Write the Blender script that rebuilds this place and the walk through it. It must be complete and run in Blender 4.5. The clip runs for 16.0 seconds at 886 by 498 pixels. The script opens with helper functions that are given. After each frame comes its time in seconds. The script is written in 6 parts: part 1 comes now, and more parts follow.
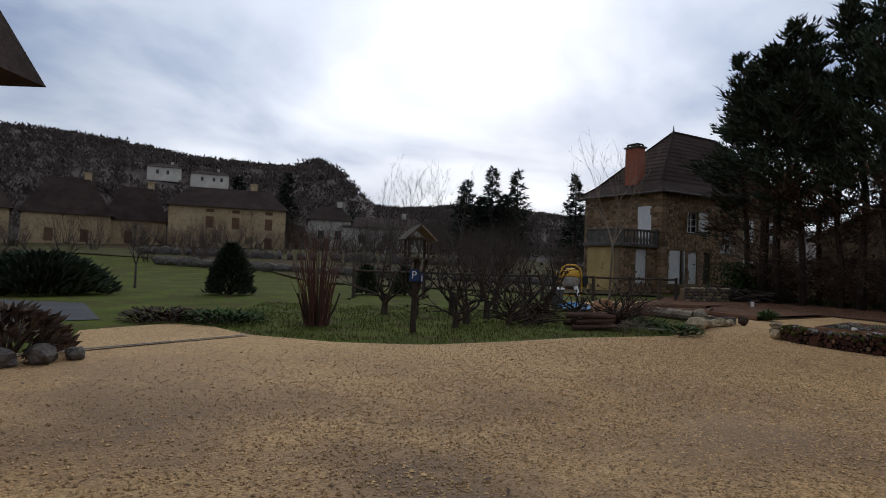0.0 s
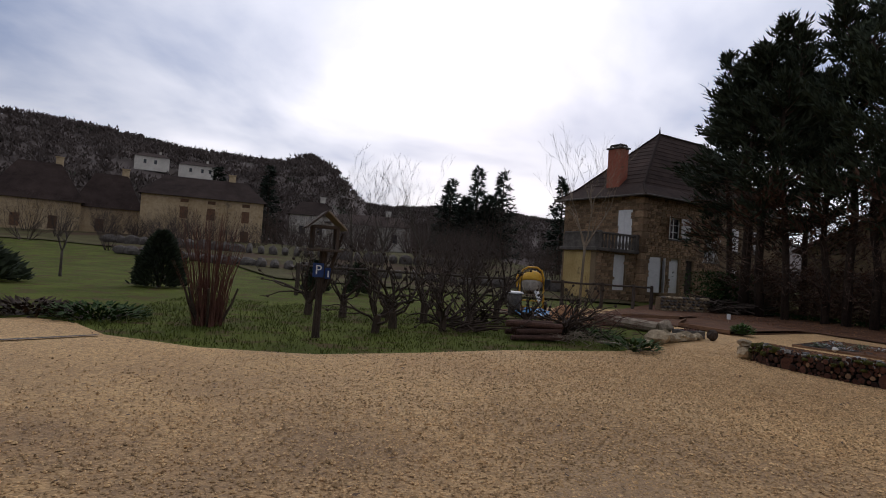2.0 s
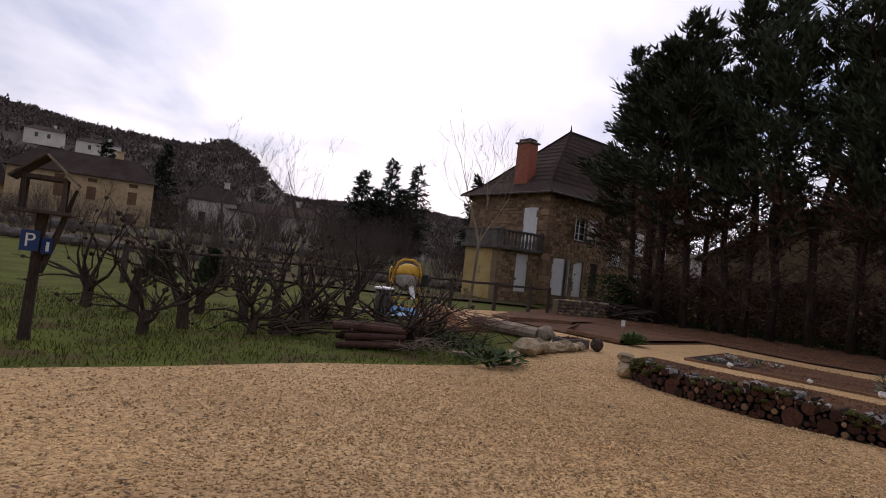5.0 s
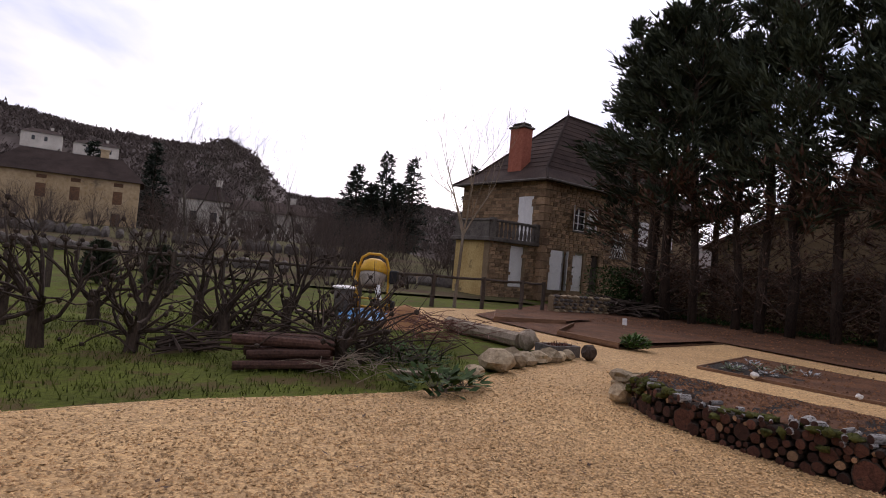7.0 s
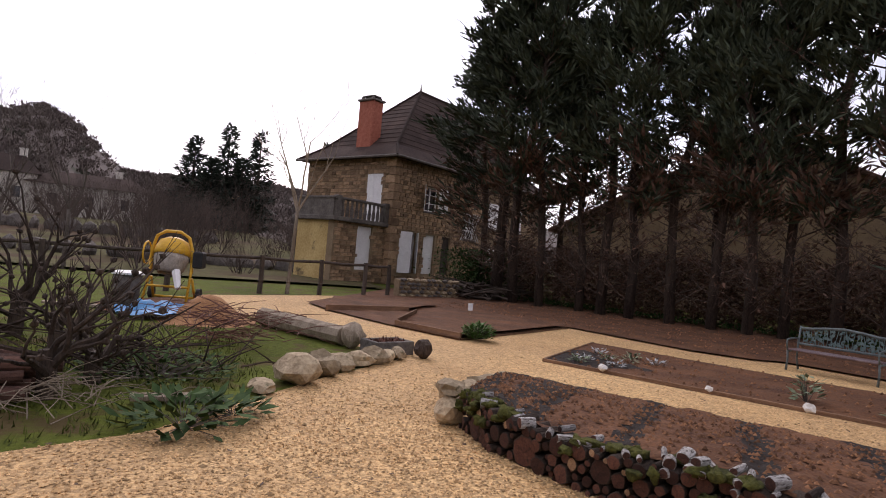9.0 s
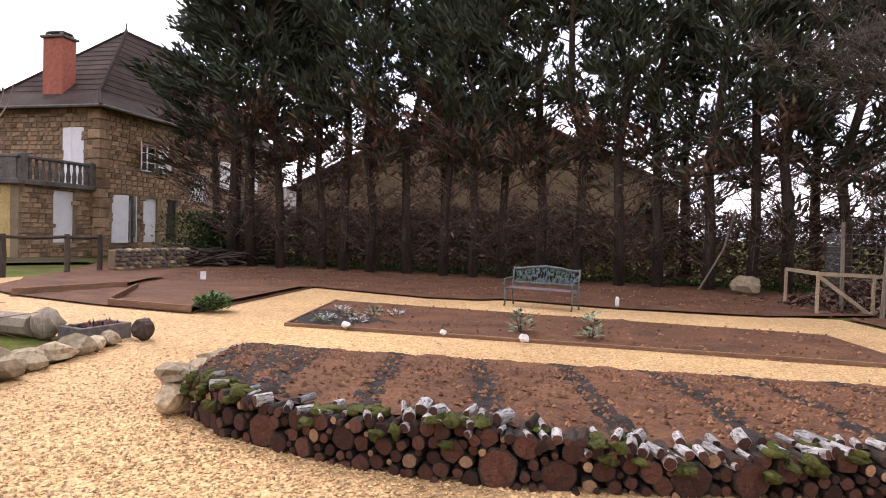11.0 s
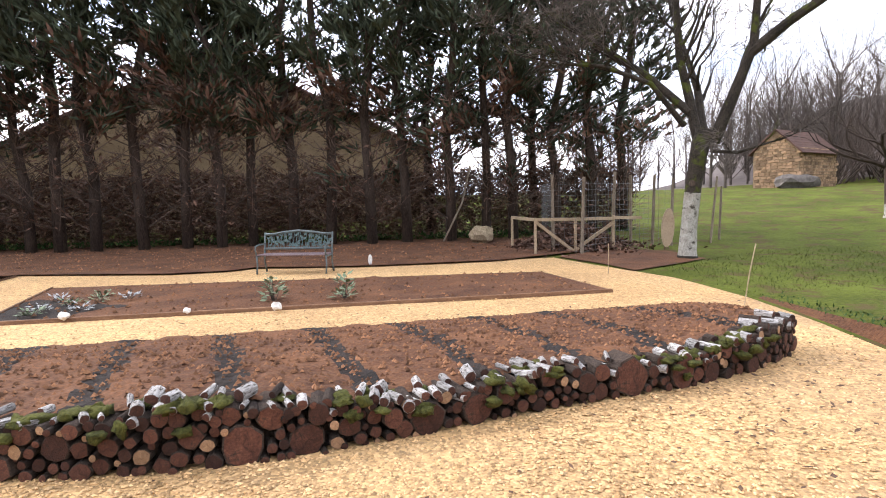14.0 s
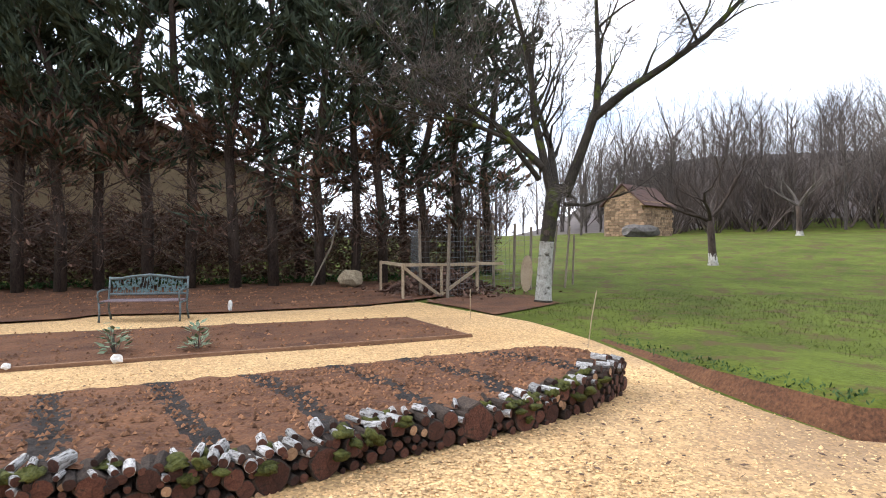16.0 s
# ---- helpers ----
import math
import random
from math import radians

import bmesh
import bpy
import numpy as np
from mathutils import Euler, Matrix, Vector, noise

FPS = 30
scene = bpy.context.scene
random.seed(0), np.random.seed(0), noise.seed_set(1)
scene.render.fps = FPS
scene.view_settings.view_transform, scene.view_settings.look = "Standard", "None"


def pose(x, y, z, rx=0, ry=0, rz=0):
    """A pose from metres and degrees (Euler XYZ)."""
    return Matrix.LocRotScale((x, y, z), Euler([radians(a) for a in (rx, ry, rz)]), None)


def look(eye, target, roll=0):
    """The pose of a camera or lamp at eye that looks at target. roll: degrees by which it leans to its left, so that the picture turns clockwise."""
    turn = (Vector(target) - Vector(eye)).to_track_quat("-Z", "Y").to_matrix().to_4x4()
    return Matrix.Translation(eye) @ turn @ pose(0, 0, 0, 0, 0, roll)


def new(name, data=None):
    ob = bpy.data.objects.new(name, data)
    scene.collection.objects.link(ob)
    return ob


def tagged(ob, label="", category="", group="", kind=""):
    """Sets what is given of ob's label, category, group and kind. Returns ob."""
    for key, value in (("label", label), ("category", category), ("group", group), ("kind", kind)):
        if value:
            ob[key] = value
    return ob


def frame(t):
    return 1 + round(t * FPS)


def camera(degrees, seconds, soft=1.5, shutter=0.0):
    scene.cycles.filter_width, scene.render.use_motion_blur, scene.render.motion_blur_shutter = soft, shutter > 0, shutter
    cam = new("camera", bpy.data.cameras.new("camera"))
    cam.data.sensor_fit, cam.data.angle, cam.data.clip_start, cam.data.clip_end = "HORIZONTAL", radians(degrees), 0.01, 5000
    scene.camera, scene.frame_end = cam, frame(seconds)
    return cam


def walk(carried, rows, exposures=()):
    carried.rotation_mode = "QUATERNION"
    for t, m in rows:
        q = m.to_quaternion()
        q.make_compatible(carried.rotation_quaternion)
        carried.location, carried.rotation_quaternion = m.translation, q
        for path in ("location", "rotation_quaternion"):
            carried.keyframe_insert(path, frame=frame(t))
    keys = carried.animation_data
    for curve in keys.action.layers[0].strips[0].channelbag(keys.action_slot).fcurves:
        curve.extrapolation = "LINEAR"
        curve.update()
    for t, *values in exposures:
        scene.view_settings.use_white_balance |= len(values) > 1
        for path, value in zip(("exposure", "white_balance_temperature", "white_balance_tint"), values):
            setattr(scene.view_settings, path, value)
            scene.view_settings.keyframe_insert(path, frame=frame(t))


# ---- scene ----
cam = camera(73.8, 16.0, soft=1.0)
METRES, EYE, TILT, LEAN, TURN = 11.5, 1.53, 1.4, -2.0, 0.0
ROWS = [
    (0.0, 0.0, 0.0, 0.0, 0.0, 0.0, -0.0),
    (0.5, 0.0328, 0.0417, -0.0041, 0.46, -0.29, -0.44),
    (1.0, 0.0679, 0.0844, -0.0074, -0.17, -0.07, 0.04),
    (1.5, 0.1018, 0.1228, -0.0107, 0.07, -0.25, -0.68),
    (2.0, 0.1316, 0.17, -0.0113, -0.65, 0.13, -1.99),
    (2.5, 0.1627, 0.2102, -0.0176, -1.22, 0.44, -2.84),
    (3.0, 0.1907, 0.2469, -0.0196, -2.07, 1.04, -5.59),
    (3.5, 0.2207, 0.2904, -0.0218, -5.61, 1.65, -5.41),
    (4.0, 0.2484, 0.3267, -0.0247, -6.52, 1.66, -5.89),
    (4.5, 0.2735, 0.3693, -0.0274, -7.92, 0.75, -4.74),
    (7.0, 0.4071, 0.6135, -0.0328, -7.48, -0.01, -3.3),
    (7.5, 0.4347, 0.6624, -0.0347, -9.21, -0.09, -2.41),
    (8.0, 0.4543, 0.7084, -0.0355, -13.25, -0.04, -3.2),
    (8.5, 0.4748, 0.7446, -0.0345, -18.44, -0.46, -3.69),
    (9.0, 0.5004, 0.7719, -0.0376, -21.13, -0.87, -3.64),
    (9.5, 0.5158, 0.7922, -0.0393, -28.64, -1.15, -3.74),
    (12.0, 0.5256, 0.7893, -0.0363, -53.86, -6.09, 0.63),
    (12.5, 0.5288, 0.7885, -0.0373, -58.23, -6.69, 1.0),
    (13.0, 0.529, 0.7869, -0.0369, -61.74, -7.1, 1.17),
    (13.5, 0.53, 0.7834, -0.0367, -65.09, -7.3, 1.16),
    (14.0, 0.5311, 0.7796, -0.0358, -69.07, -7.48, 0.76),
    (14.5, 0.5321, 0.7779, -0.0357, -72.74, -7.29, 0.68),
    (15.0, 0.5317, 0.7741, -0.0339, -76.09, -6.8, 0.43),
    (15.5, 0.5285, 0.7679, -0.03, -78.75, -5.2, -0.03),
    (16.0, 0.5272, 0.7634, -0.0287, -81.1, -3.4, -0.81),
]
walk(cam, [(t, pose(0, 0, EYE, TILT, LEAN, TURN) @ pose(METRES * x, METRES * y, METRES * z, 90 + pitch, roll, yaw)) for t, x, y, z, yaw, pitch, roll in ROWS],
     exposures=[(0.0, -0.75, 6150, 10), (2.0, -0.7, 6400, 16), (3.5, -0.65, 6600, 20), (4.7, -0.5, 6650, 22), (7.0, -0.1, 6700, 25), (8.5, 0.2, 6750, 25),
                (9.5, 0.6, 6800, 25), (11.8, 1.65, 6700, 22), (12.5, 1.75, 6650, 20), (14.0, 1.65, 6500, 16), (16.0, 1.5, 6200, 11)])

# ---- world, sun and sky ----
world = bpy.data.worlds.new("overcast_sky")
scene.world = world
world.use_nodes = True
wn, wl = world.node_tree.nodes, world.node_tree.links
wn.clear()
w_out = wn.new("ShaderNodeOutputWorld")
w_bg = wn.new("ShaderNodeBackground")
w_sky = wn.new("ShaderNodeTexSky")
w_sky.sky_type = "NISHITA"
w_sky.sun_disc = False
w_sky.sun_elevation = radians(24)
w_sky.sun_rotation = radians(5)
w_sky.dust_density = 2.0
w_scale = wn.new("ShaderNodeVectorMath")
w_scale.operation = "SCALE"
w_scale.inputs["Scale"].default_value = 0.085
wl.new(w_sky.outputs[0], w_scale.inputs[0])
w_tc = wn.new("ShaderNodeTexCoord")
w_sep = wn.new("ShaderNodeSeparateXYZ")
wl.new(w_tc.outputs["Generated"], w_sep.inputs[0])


def wmath(op, a, b):
    n = wn.new("ShaderNodeMath")
    n.operation = op
    for k, v in enumerate((a, b)):
        if isinstance(v, (int, float)):
            n.inputs[k].default_value = v
        else:
            wl.new(v, n.inputs[k])
    return n.outputs[0]


up = wmath("ADD", wmath("MAXIMUM", w_sep.outputs[2], 0.0), 0.22)
w_cmb = wn.new("ShaderNodeCombineXYZ")
wl.new(wmath("DIVIDE", w_sep.outputs[0], up), w_cmb.inputs[0])
wl.new(wmath("DIVIDE", w_sep.outputs[1], up), w_cmb.inputs[1])
w_noise = wn.new("ShaderNodeTexNoise")
w_noise.inputs["Scale"].default_value = 0.95
w_noise.inputs["Detail"].default_value = 7
w_noise.inputs["Roughness"].default_value = 0.5
w_noise.inputs["Distortion"].default_value = 0.35
wl.new(w_cmb.outputs[0], w_noise.inputs["Vector"])
w_ramp = wn.new("ShaderNodeValToRGB")
w_ramp.color_ramp.elements[0].position, w_ramp.color_ramp.elements[0].color = 0.33, (0.36, 0.45, 0.64, 1)
w_ramp.color_ramp.elements[1].position, w_ramp.color_ramp.elements[1].color = 0.64, (1.15, 1.17, 1.22, 1)
mid = w_ramp.color_ramp.elements.new(0.47)
mid.color = (0.74, 0.80, 0.91, 1)
wl.new(w_noise.outputs["Fac"], w_ramp.inputs[0])
w_mix = wn.new("ShaderNodeMix")
w_mix.data_type = "RGBA"
w_mix.inputs["Factor"].default_value = 0.85
wl.new(w_scale.outputs[0], w_mix.inputs["A"])
# the cloud cover is brightest round the hidden sun
w_dot = wn.new("ShaderNodeVectorMath")
w_dot.operation = "DOT_PRODUCT"
w_dot.inputs[1].default_value = (0.05, 0.84, 0.54)
wl.new(w_tc.outputs["Generated"], w_dot.inputs[0])
glow = wmath("POWER", wmath("MAXIMUM", w_dot.outputs["Value"], 0.0), 3.0)
w_lit = wn.new("ShaderNodeVectorMath")
w_lit.operation = "SCALE"
wl.new(w_ramp.outputs[0], w_lit.inputs[0])
wl.new(wmath("ADD", wmath("MULTIPLY", glow, 1.05), 0.88), w_lit.inputs["Scale"])
wl.new(w_lit.outputs[0], w_mix.inputs["B"])
wl.new(w_mix.outputs["Result"], w_bg.inputs[0])
w_bg.inputs[1].default_value = 1.0
wl.new(w_bg.outputs[0], w_out.inputs[0])

sun_data = bpy.data.lights.new("sun", "SUN")
sun_data.energy, sun_data.angle, sun_data.color = 0.9, radians(25), (1.0, 0.95, 0.88)
sun = new("sun", sun_data)
sun.matrix_world = pose(0, 0, 30, 50, 0, 175)


# ---- materials ----
def material(name, dark, light, rough=0.8, scale=8.0, fine=60.0, bump=0.3, bump_scale=None, spots=None, metal=0.0, vary=0.0, stretch=None, spec=0.3):
    """A two-scale mottled surface between two colours, with relief; spots: (colour, scale, threshold); vary: change from piece to piece."""
    m = bpy.data.materials.new(name)
    m.use_nodes = True
    n, l = m.node_tree.nodes, m.node_tree.links
    b = n["Principled BSDF"]
    b.inputs["Roughness"].default_value, b.inputs["Metallic"].default_value = rough, metal
    b.inputs["Specular IOR Level"].default_value = spec
    tc = n.new("ShaderNodeTexCoord")
    vec = tc.outputs["Object"]
    if stretch:
        mp = n.new("ShaderNodeMapping")
        mp.inputs["Scale"].default_value = stretch
        l.new(vec, mp.inputs[0])
        vec = mp.outputs[0]

    def tex(s, detail=4.0, rg=0.6):
        t = n.new("ShaderNodeTexNoise")
        t.inputs["Scale"].default_value, t.inputs["Detail"].default_value, t.inputs["Roughness"].default_value = s, detail, rg
        l.new(vec, t.inputs["Vector"])
        return t.outputs["Fac"]

    def mixed(fac, a, c):
        x = n.new("ShaderNodeMix")
        x.data_type = "RGBA"
        if isinstance(fac, float):
            x.inputs["Factor"].default_value = fac
        else:
            l.new(fac, x.inputs["Factor"])
        for sock, val in (("A", a), ("B", c)):
            if isinstance(val, tuple):
                x.inputs[sock].default_value = (*val, 1)
            else:
                l.new(val, x.inputs[sock])
        return x.outputs["Result"]

    def ramp(fac, lo, hi):
        r = n.new("ShaderNodeMapRange")
        r.inputs["From Min"].default_value, r.inputs["From Max"].default_value = lo, hi
        l.new(fac, r.inputs["Value"])
        return r.outputs["Result"]

    coarse, grain = tex(scale), tex(fine, 3.0)
    avg = n.new("ShaderNodeMath")
    avg.operation = "ADD"
    l.new(coarse, avg.inputs[0])
    l.new(grain, avg.inputs[1])
    col = mixed(ramp(avg.outputs[0], 0.72, 1.28), dark, light)
    if spots:
        colour, s, thr = spots
        col = mixed(ramp(tex(s, 5.0, 0.65), thr, thr + 0.08), col, colour)
    if vary:
        oi = n.new("ShaderNodeObjectInfo")
        hsv = n.new("ShaderNodeHueSaturation")
        mr = n.new("ShaderNodeMapRange")
        mr.inputs["To Min"].default_value, mr.inputs["To Max"].default_value = 1 - vary, 1 + vary
        l.new(oi.outputs["Random"], mr.inputs["Value"])
        l.new(mr.outputs["Result"], hsv.inputs["Value"])
        l.new(col, hsv.inputs["Color"])
        col = hsv.outputs[0]
    l.new(col, b.inputs["Base Color"])
    if bump:
        bp = n.new("ShaderNodeBump")
        bp.inputs["Strength"].default_value, bp.inputs["Distance"].default_value = bump, 0.02
        h = grain if bump_scale is None else tex(bump_scale, 3.0)
        l.new(h, bp.inputs["Height"])
        l.new(bp.outputs[0], b.inputs["Normal"])
    return m


def pebbled(name, dark, light, cell, bump, worn):
    """Loose stones: a cell pattern whose cells differ in tone, with gaps between them and larger worn, dirty stretches."""
    m = material(name, dark, light, 0.85, 0.35, 9.0, 0.0)
    n, l = m.node_tree.nodes, m.node_tree.links
    b = n["Principled BSDF"]
    old = b.inputs["Base Color"].links[0].from_socket
    tc = n.new("ShaderNodeTexCoord")
    v = n.new("ShaderNodeTexVoronoi")
    v.inputs["Scale"].default_value = cell
    l.new(tc.outputs["Object"], v.inputs["Vector"])
    sep = n.new("ShaderNodeSeparateColor")
    l.new(v.outputs["Color"], sep.inputs[0])
    hsv = n.new("ShaderNodeHueSaturation")
    mr = n.new("ShaderNodeMapRange")
    mr.inputs["To Min"].default_value, mr.inputs["To Max"].default_value = 0.55, 1.25
    l.new(sep.outputs[0], mr.inputs["Value"])
    l.new(mr.outputs["Result"], hsv.inputs["Value"])
    l.new(old, hsv.inputs["Color"])
    big = n.new("ShaderNodeTexNoise")
    big.inputs["Scale"].default_value, big.inputs["Detail"].default_value = 0.42, 5
    l.new(tc.outputs["Object"], big.inputs["Vector"])
    br = n.new("ShaderNodeMapRange")
    br.inputs["From Min"].default_value, br.inputs["From Max"].default_value = 0.34, 0.58
    br.inputs["To Max"].default_value = 0.9
    l.new(big.outputs["Fac"], br.inputs["Value"])
    sep2 = n.new("ShaderNodeSeparateXYZ")
    l.new(tc.outputs["Object"], sep2.inputs[0])
    drive = n.new("ShaderNodeMapRange")
    drive.inputs["From Min"].default_value, drive.inputs["From Max"].default_value = 4.5, 9.5
    drive.inputs["To Min"].default_value, drive.inputs["To Max"].default_value = 1.0, 0.22
    l.new(sep2.outputs[1], drive.inputs["Value"])
    dirt = n.new("ShaderNodeMath")
    dirt.operation = "MULTIPLY"
    l.new(br.outputs["Result"], dirt.inputs[0])
    l.new(drive.outputs["Result"], dirt.inputs[1])
    mx = n.new("ShaderNodeMix")
    mx.data_type = "RGBA"
    mx.inputs["B"].default_value = (*worn, 1)
    l.new(dirt.outputs[0], mx.inputs["Factor"])
    l.new(hsv.outputs[0], mx.inputs["A"])
    l.new(mx.outputs["Result"], b.inputs["Base Color"])
    bp = n.new("ShaderNodeBump")
    bp.inputs["Strength"].default_value, bp.inputs["Distance"].default_value = bump, 0.015
    bp.invert = True
    l.new(v.outputs["Distance"], bp.inputs["Height"])
    l.new(bp.outputs[0], b.inputs["Normal"])
    return m


def by_island(m, lo, hi):
    """Lets each loose piece of a joined mesh differ in tone."""
    n, l = m.node_tree.nodes, m.node_tree.links
    b = n["Principled BSDF"]
    old = b.inputs["Base Color"].links[0].from_socket
    geo = n.new("ShaderNodeNewGeometry")
    mr = n.new("ShaderNodeMapRange")
    mr.inputs["To Min"].default_value, mr.inputs["To Max"].default_value = lo, hi
    l.new(geo.outputs["Random Per Island"], mr.inputs["Value"])
    hsv = n.new("ShaderNodeHueSaturation")
    l.new(mr.outputs["Result"], hsv.inputs["Value"])
    l.new(old, hsv.inputs["Color"])
    l.new(hsv.outputs[0], b.inputs["Base Color"])


GRAVEL = pebbled("pale_ochre_gravel", (0.46, 0.275, 0.115), (0.66, 0.43, 0.195), 42.0, 0.6, (0.165, 0.105, 0.065))
STONE_BIT = material("gravel_stone", (0.44, 0.265, 0.115), (0.68, 0.46, 0.235), 0.85, 3.0, 40.0, 0.2)
by_island(STONE_BIT, 0.42, 1.35)
GRASS = material("winter_grass", (0.045, 0.055, 0.009), (0.115, 0.138, 0.022), 0.95, 0.5, 14.0, 0.7, 45.0, ((0.085, 0.062, 0.026), 1.3, 0.52), spec=0.08)
BLADE = material("grass_blade", (0.055, 0.07, 0.011), (0.15, 0.18, 0.03), 0.8, 1.2, 20.0, 0.0)
by_island(BLADE, 0.45, 1.1)
SOIL = material("brown_soil", (0.044, 0.0175, 0.0085), (0.162, 0.071, 0.031), 0.95, 1.3, 30.0, 1.0, 28.0, ((0.30, 0.19, 0.11), 45.0, 0.66))
DARK_SOIL = material("dark_compost", (0.009, 0.007, 0.006), (0.036, 0.026, 0.02), 0.95, 3.0, 40.0, 1.0, 35.0)
CLOD = material("soil_clod", (0.07, 0.03, 0.014), (0.215, 0.107, 0.053), 0.95, 6.0, 50.0, 0.4)
by_island(CLOD, 0.5, 1.9)
BOARD = material("damp_board", (0.09, 0.045, 0.025), (0.24, 0.135, 0.075), 0.8, 2.0, 30.0, 0.3, None, None, 0.0, 0.25, (1, 1, 6))
BARK = material("dark_bark", (0.024, 0.016, 0.012), (0.085, 0.06, 0.044), 0.95, 5.0, 40.0, 0.9, 25.0, None, 0.0, 0.15, (1, 1, 0.25))
TWIG = material("bare_twig", (0.05, 0.04, 0.033), (0.14, 0.115, 0.095), 0.9, 1.0, 20.0, 0.0)
WOOD_TWIG = material("grey_woodland_twigs", (0.048, 0.039, 0.033), (0.13, 0.106, 0.09), 0.95, 0.4, 5.0, 0.0)
BRUSH_WOOD = material("dark_brushwood", (0.02, 0.013, 0.009), (0.075, 0.05, 0.036), 0.95, 1.5, 15.0, 0.0)
DEADWOOD = material("dead_branch", (0.06, 0.04, 0.03), (0.19, 0.135, 0.105), 0.95, 1.0, 12.0, 0.0)
by_island(DEADWOOD, 0.5, 1.3)
NEEDLE = material("conifer_foliage", (0.026, 0.036, 0.022), (0.075, 0.092, 0.052), 0.8, 0.6, 6.0, 0.0, None, None, 0.0, 0.2)
by_island(NEEDLE, 0.6, 1.3)
BROWN_NEEDLE = material("browned_foliage", (0.075, 0.04, 0.027), (0.20, 0.115, 0.078), 0.9, 0.8, 6.0, 0.0)
by_island(BROWN_NEEDLE, 0.5, 1.3)
WALNUT_BARK = material("mossy_walnut_bark", (0.014, 0.011, 0.008), (0.058, 0.047, 0.035), 0.95, 4.0, 30.0, 1.0, 18.0, ((0.06, 0.07, 0.012), 2.2, 0.54))
LIMEWASH = material("flaking_limewash", (0.2, 0.18, 0.145), (0.46, 0.44, 0.38), 0.9, 6.0, 30.0, 0.8, 25.0, ((0.06, 0.05, 0.035), 5.0, 0.56))
LOG_END = material("reddish_log_end", (0.03, 0.012, 0.008), (0.125, 0.05, 0.03), 0.85, 1.1, 6.0, 0.6, 9.0, ((0.03, 0.02, 0.014), 0.9, 0.6), 0.0, 0.6)
PALE_END = material("pale_log_end", (0.16, 0.085, 0.045), (0.40, 0.25, 0.14), 0.85, 2.2, 12.0, 0.4, 9.0, None, 0.0, 0.3)
BIRCH = material("birch_bark", (0.154, 0.140, 0.126), (0.462, 0.448, 0.427), 0.8, 1.6, 5.0, 0.5, None, ((0.05, 0.04, 0.03), 2.6, 0.53), 0.0, 0.3)
MOSS = material("green_moss", (0.027, 0.03, 0.006), (0.102, 0.102, 0.02), 1.0, 6.0, 60.0, 1.0, 70.0)
LIMESTONE = material("rough_limestone", (0.19, 0.14, 0.085), (0.44, 0.35, 0.225), 0.9, 4.0, 25.0, 0.9, 14.0, ((0.12, 0.11, 0.06), 5.0, 0.6), 0.0, 0.3)
WALL_STONE = material("ochre_rubble_stone", (0.16, 0.092, 0.05), (0.37, 0.25, 0.15), 0.9, 2.0, 18.0, 0.8, 10.0, None, 0.0, 0.45)
MORTAR = material("sandy_mortar", (0.16, 0.11, 0.065), (0.30, 0.22, 0.135), 0.95, 1.0, 20.0, 0.8, 12.0)
PLASTER = material("yellow_render", (0.36, 0.24, 0.085), (0.58, 0.43, 0.19), 0.9, 0.8, 12.0, 0.4, None, ((0.12, 0.09, 0.05), 0.7, 0.6))
FAR_PLASTER = material("old_ochre_render", (0.36, 0.25, 0.13), (0.56, 0.43, 0.27), 0.9, 0.3, 3.0, 0.0, None, ((0.20, 0.15, 0.10), 0.35, 0.58))
PALE_PLASTER = material("pale_render", (0.45, 0.41, 0.35), (0.72, 0.68, 0.6), 0.9, 0.3, 3.0, 0.0)
SLATE = material("brown_flat_tiles", (0.022, 0.015, 0.013), (0.062, 0.042, 0.035), 0.92, 0.7, 14.0, 0.3, None, None, 0.0, 0.3, spec=0.1)
ROOF_RED = material("weathered_red_tiles", (0.06, 0.03, 0.024), (0.13, 0.07, 0.05), 0.85, 0.6, 10.0, 0.3)
BRICK = material("red_brick", (0.26, 0.075, 0.045), (0.42, 0.14, 0.09), 0.85, 6.0, 30.0, 0.3, None, None, 0.0, 0.2)
WHITE_PAINT = material("white_paint", (0.66, 0.65, 0.63), (0.82, 0.81, 0.79), 0.5, 3.0, 20.0, 0.1)
GREY_STONE = material("weathered_grey_stone", (0.06, 0.05, 0.045), (0.17, 0.15, 0.13), 0.9, 3.0, 20.0, 0.6)
GLASS_DARK = material("dark_window_glass", (0.01, 0.012, 0.014), (0.02, 0.024, 0.028), 0.08, 1.0, 4.0, 0.0, spec=0.6)
POST_WOOD = material("weathered_post_wood", (0.13, 0.095, 0.065), (0.33, 0.27, 0.20), 0.9, 2.0, 30.0, 0.5, None, None, 0.0, 0.2, (3, 3, 0.4))
DARK_POST = material("dark_old_wood", (0.03, 0.022, 0.017), (0.10, 0.075, 0.058), 0.9, 2.0, 25.0, 0.5, None, None, 0.0, 0.2, (3, 3, 0.4))
CUT_WOOD = material("fresh_sawn_rail", (0.26, 0.185, 0.115), (0.44, 0.34, 0.22), 0.85, 2.0, 25.0, 0.3)
WIRE = material("grey_wire", (0.12, 0.12, 0.12), (0.2, 0.2, 0.2), 0.5, 5.0, 20.0, 0.0, metal=0.8)
IRON = material("green_cast_iron", (0.06, 0.075, 0.075), (0.14, 0.17, 0.165), 0.55, 8.0, 40.0, 0.2)
IRON_LEAF = material("turquoise_cast_leaf", (0.06, 0.095, 0.09), (0.14, 0.2, 0.19), 0.6, 9.0, 40.0, 0.2)
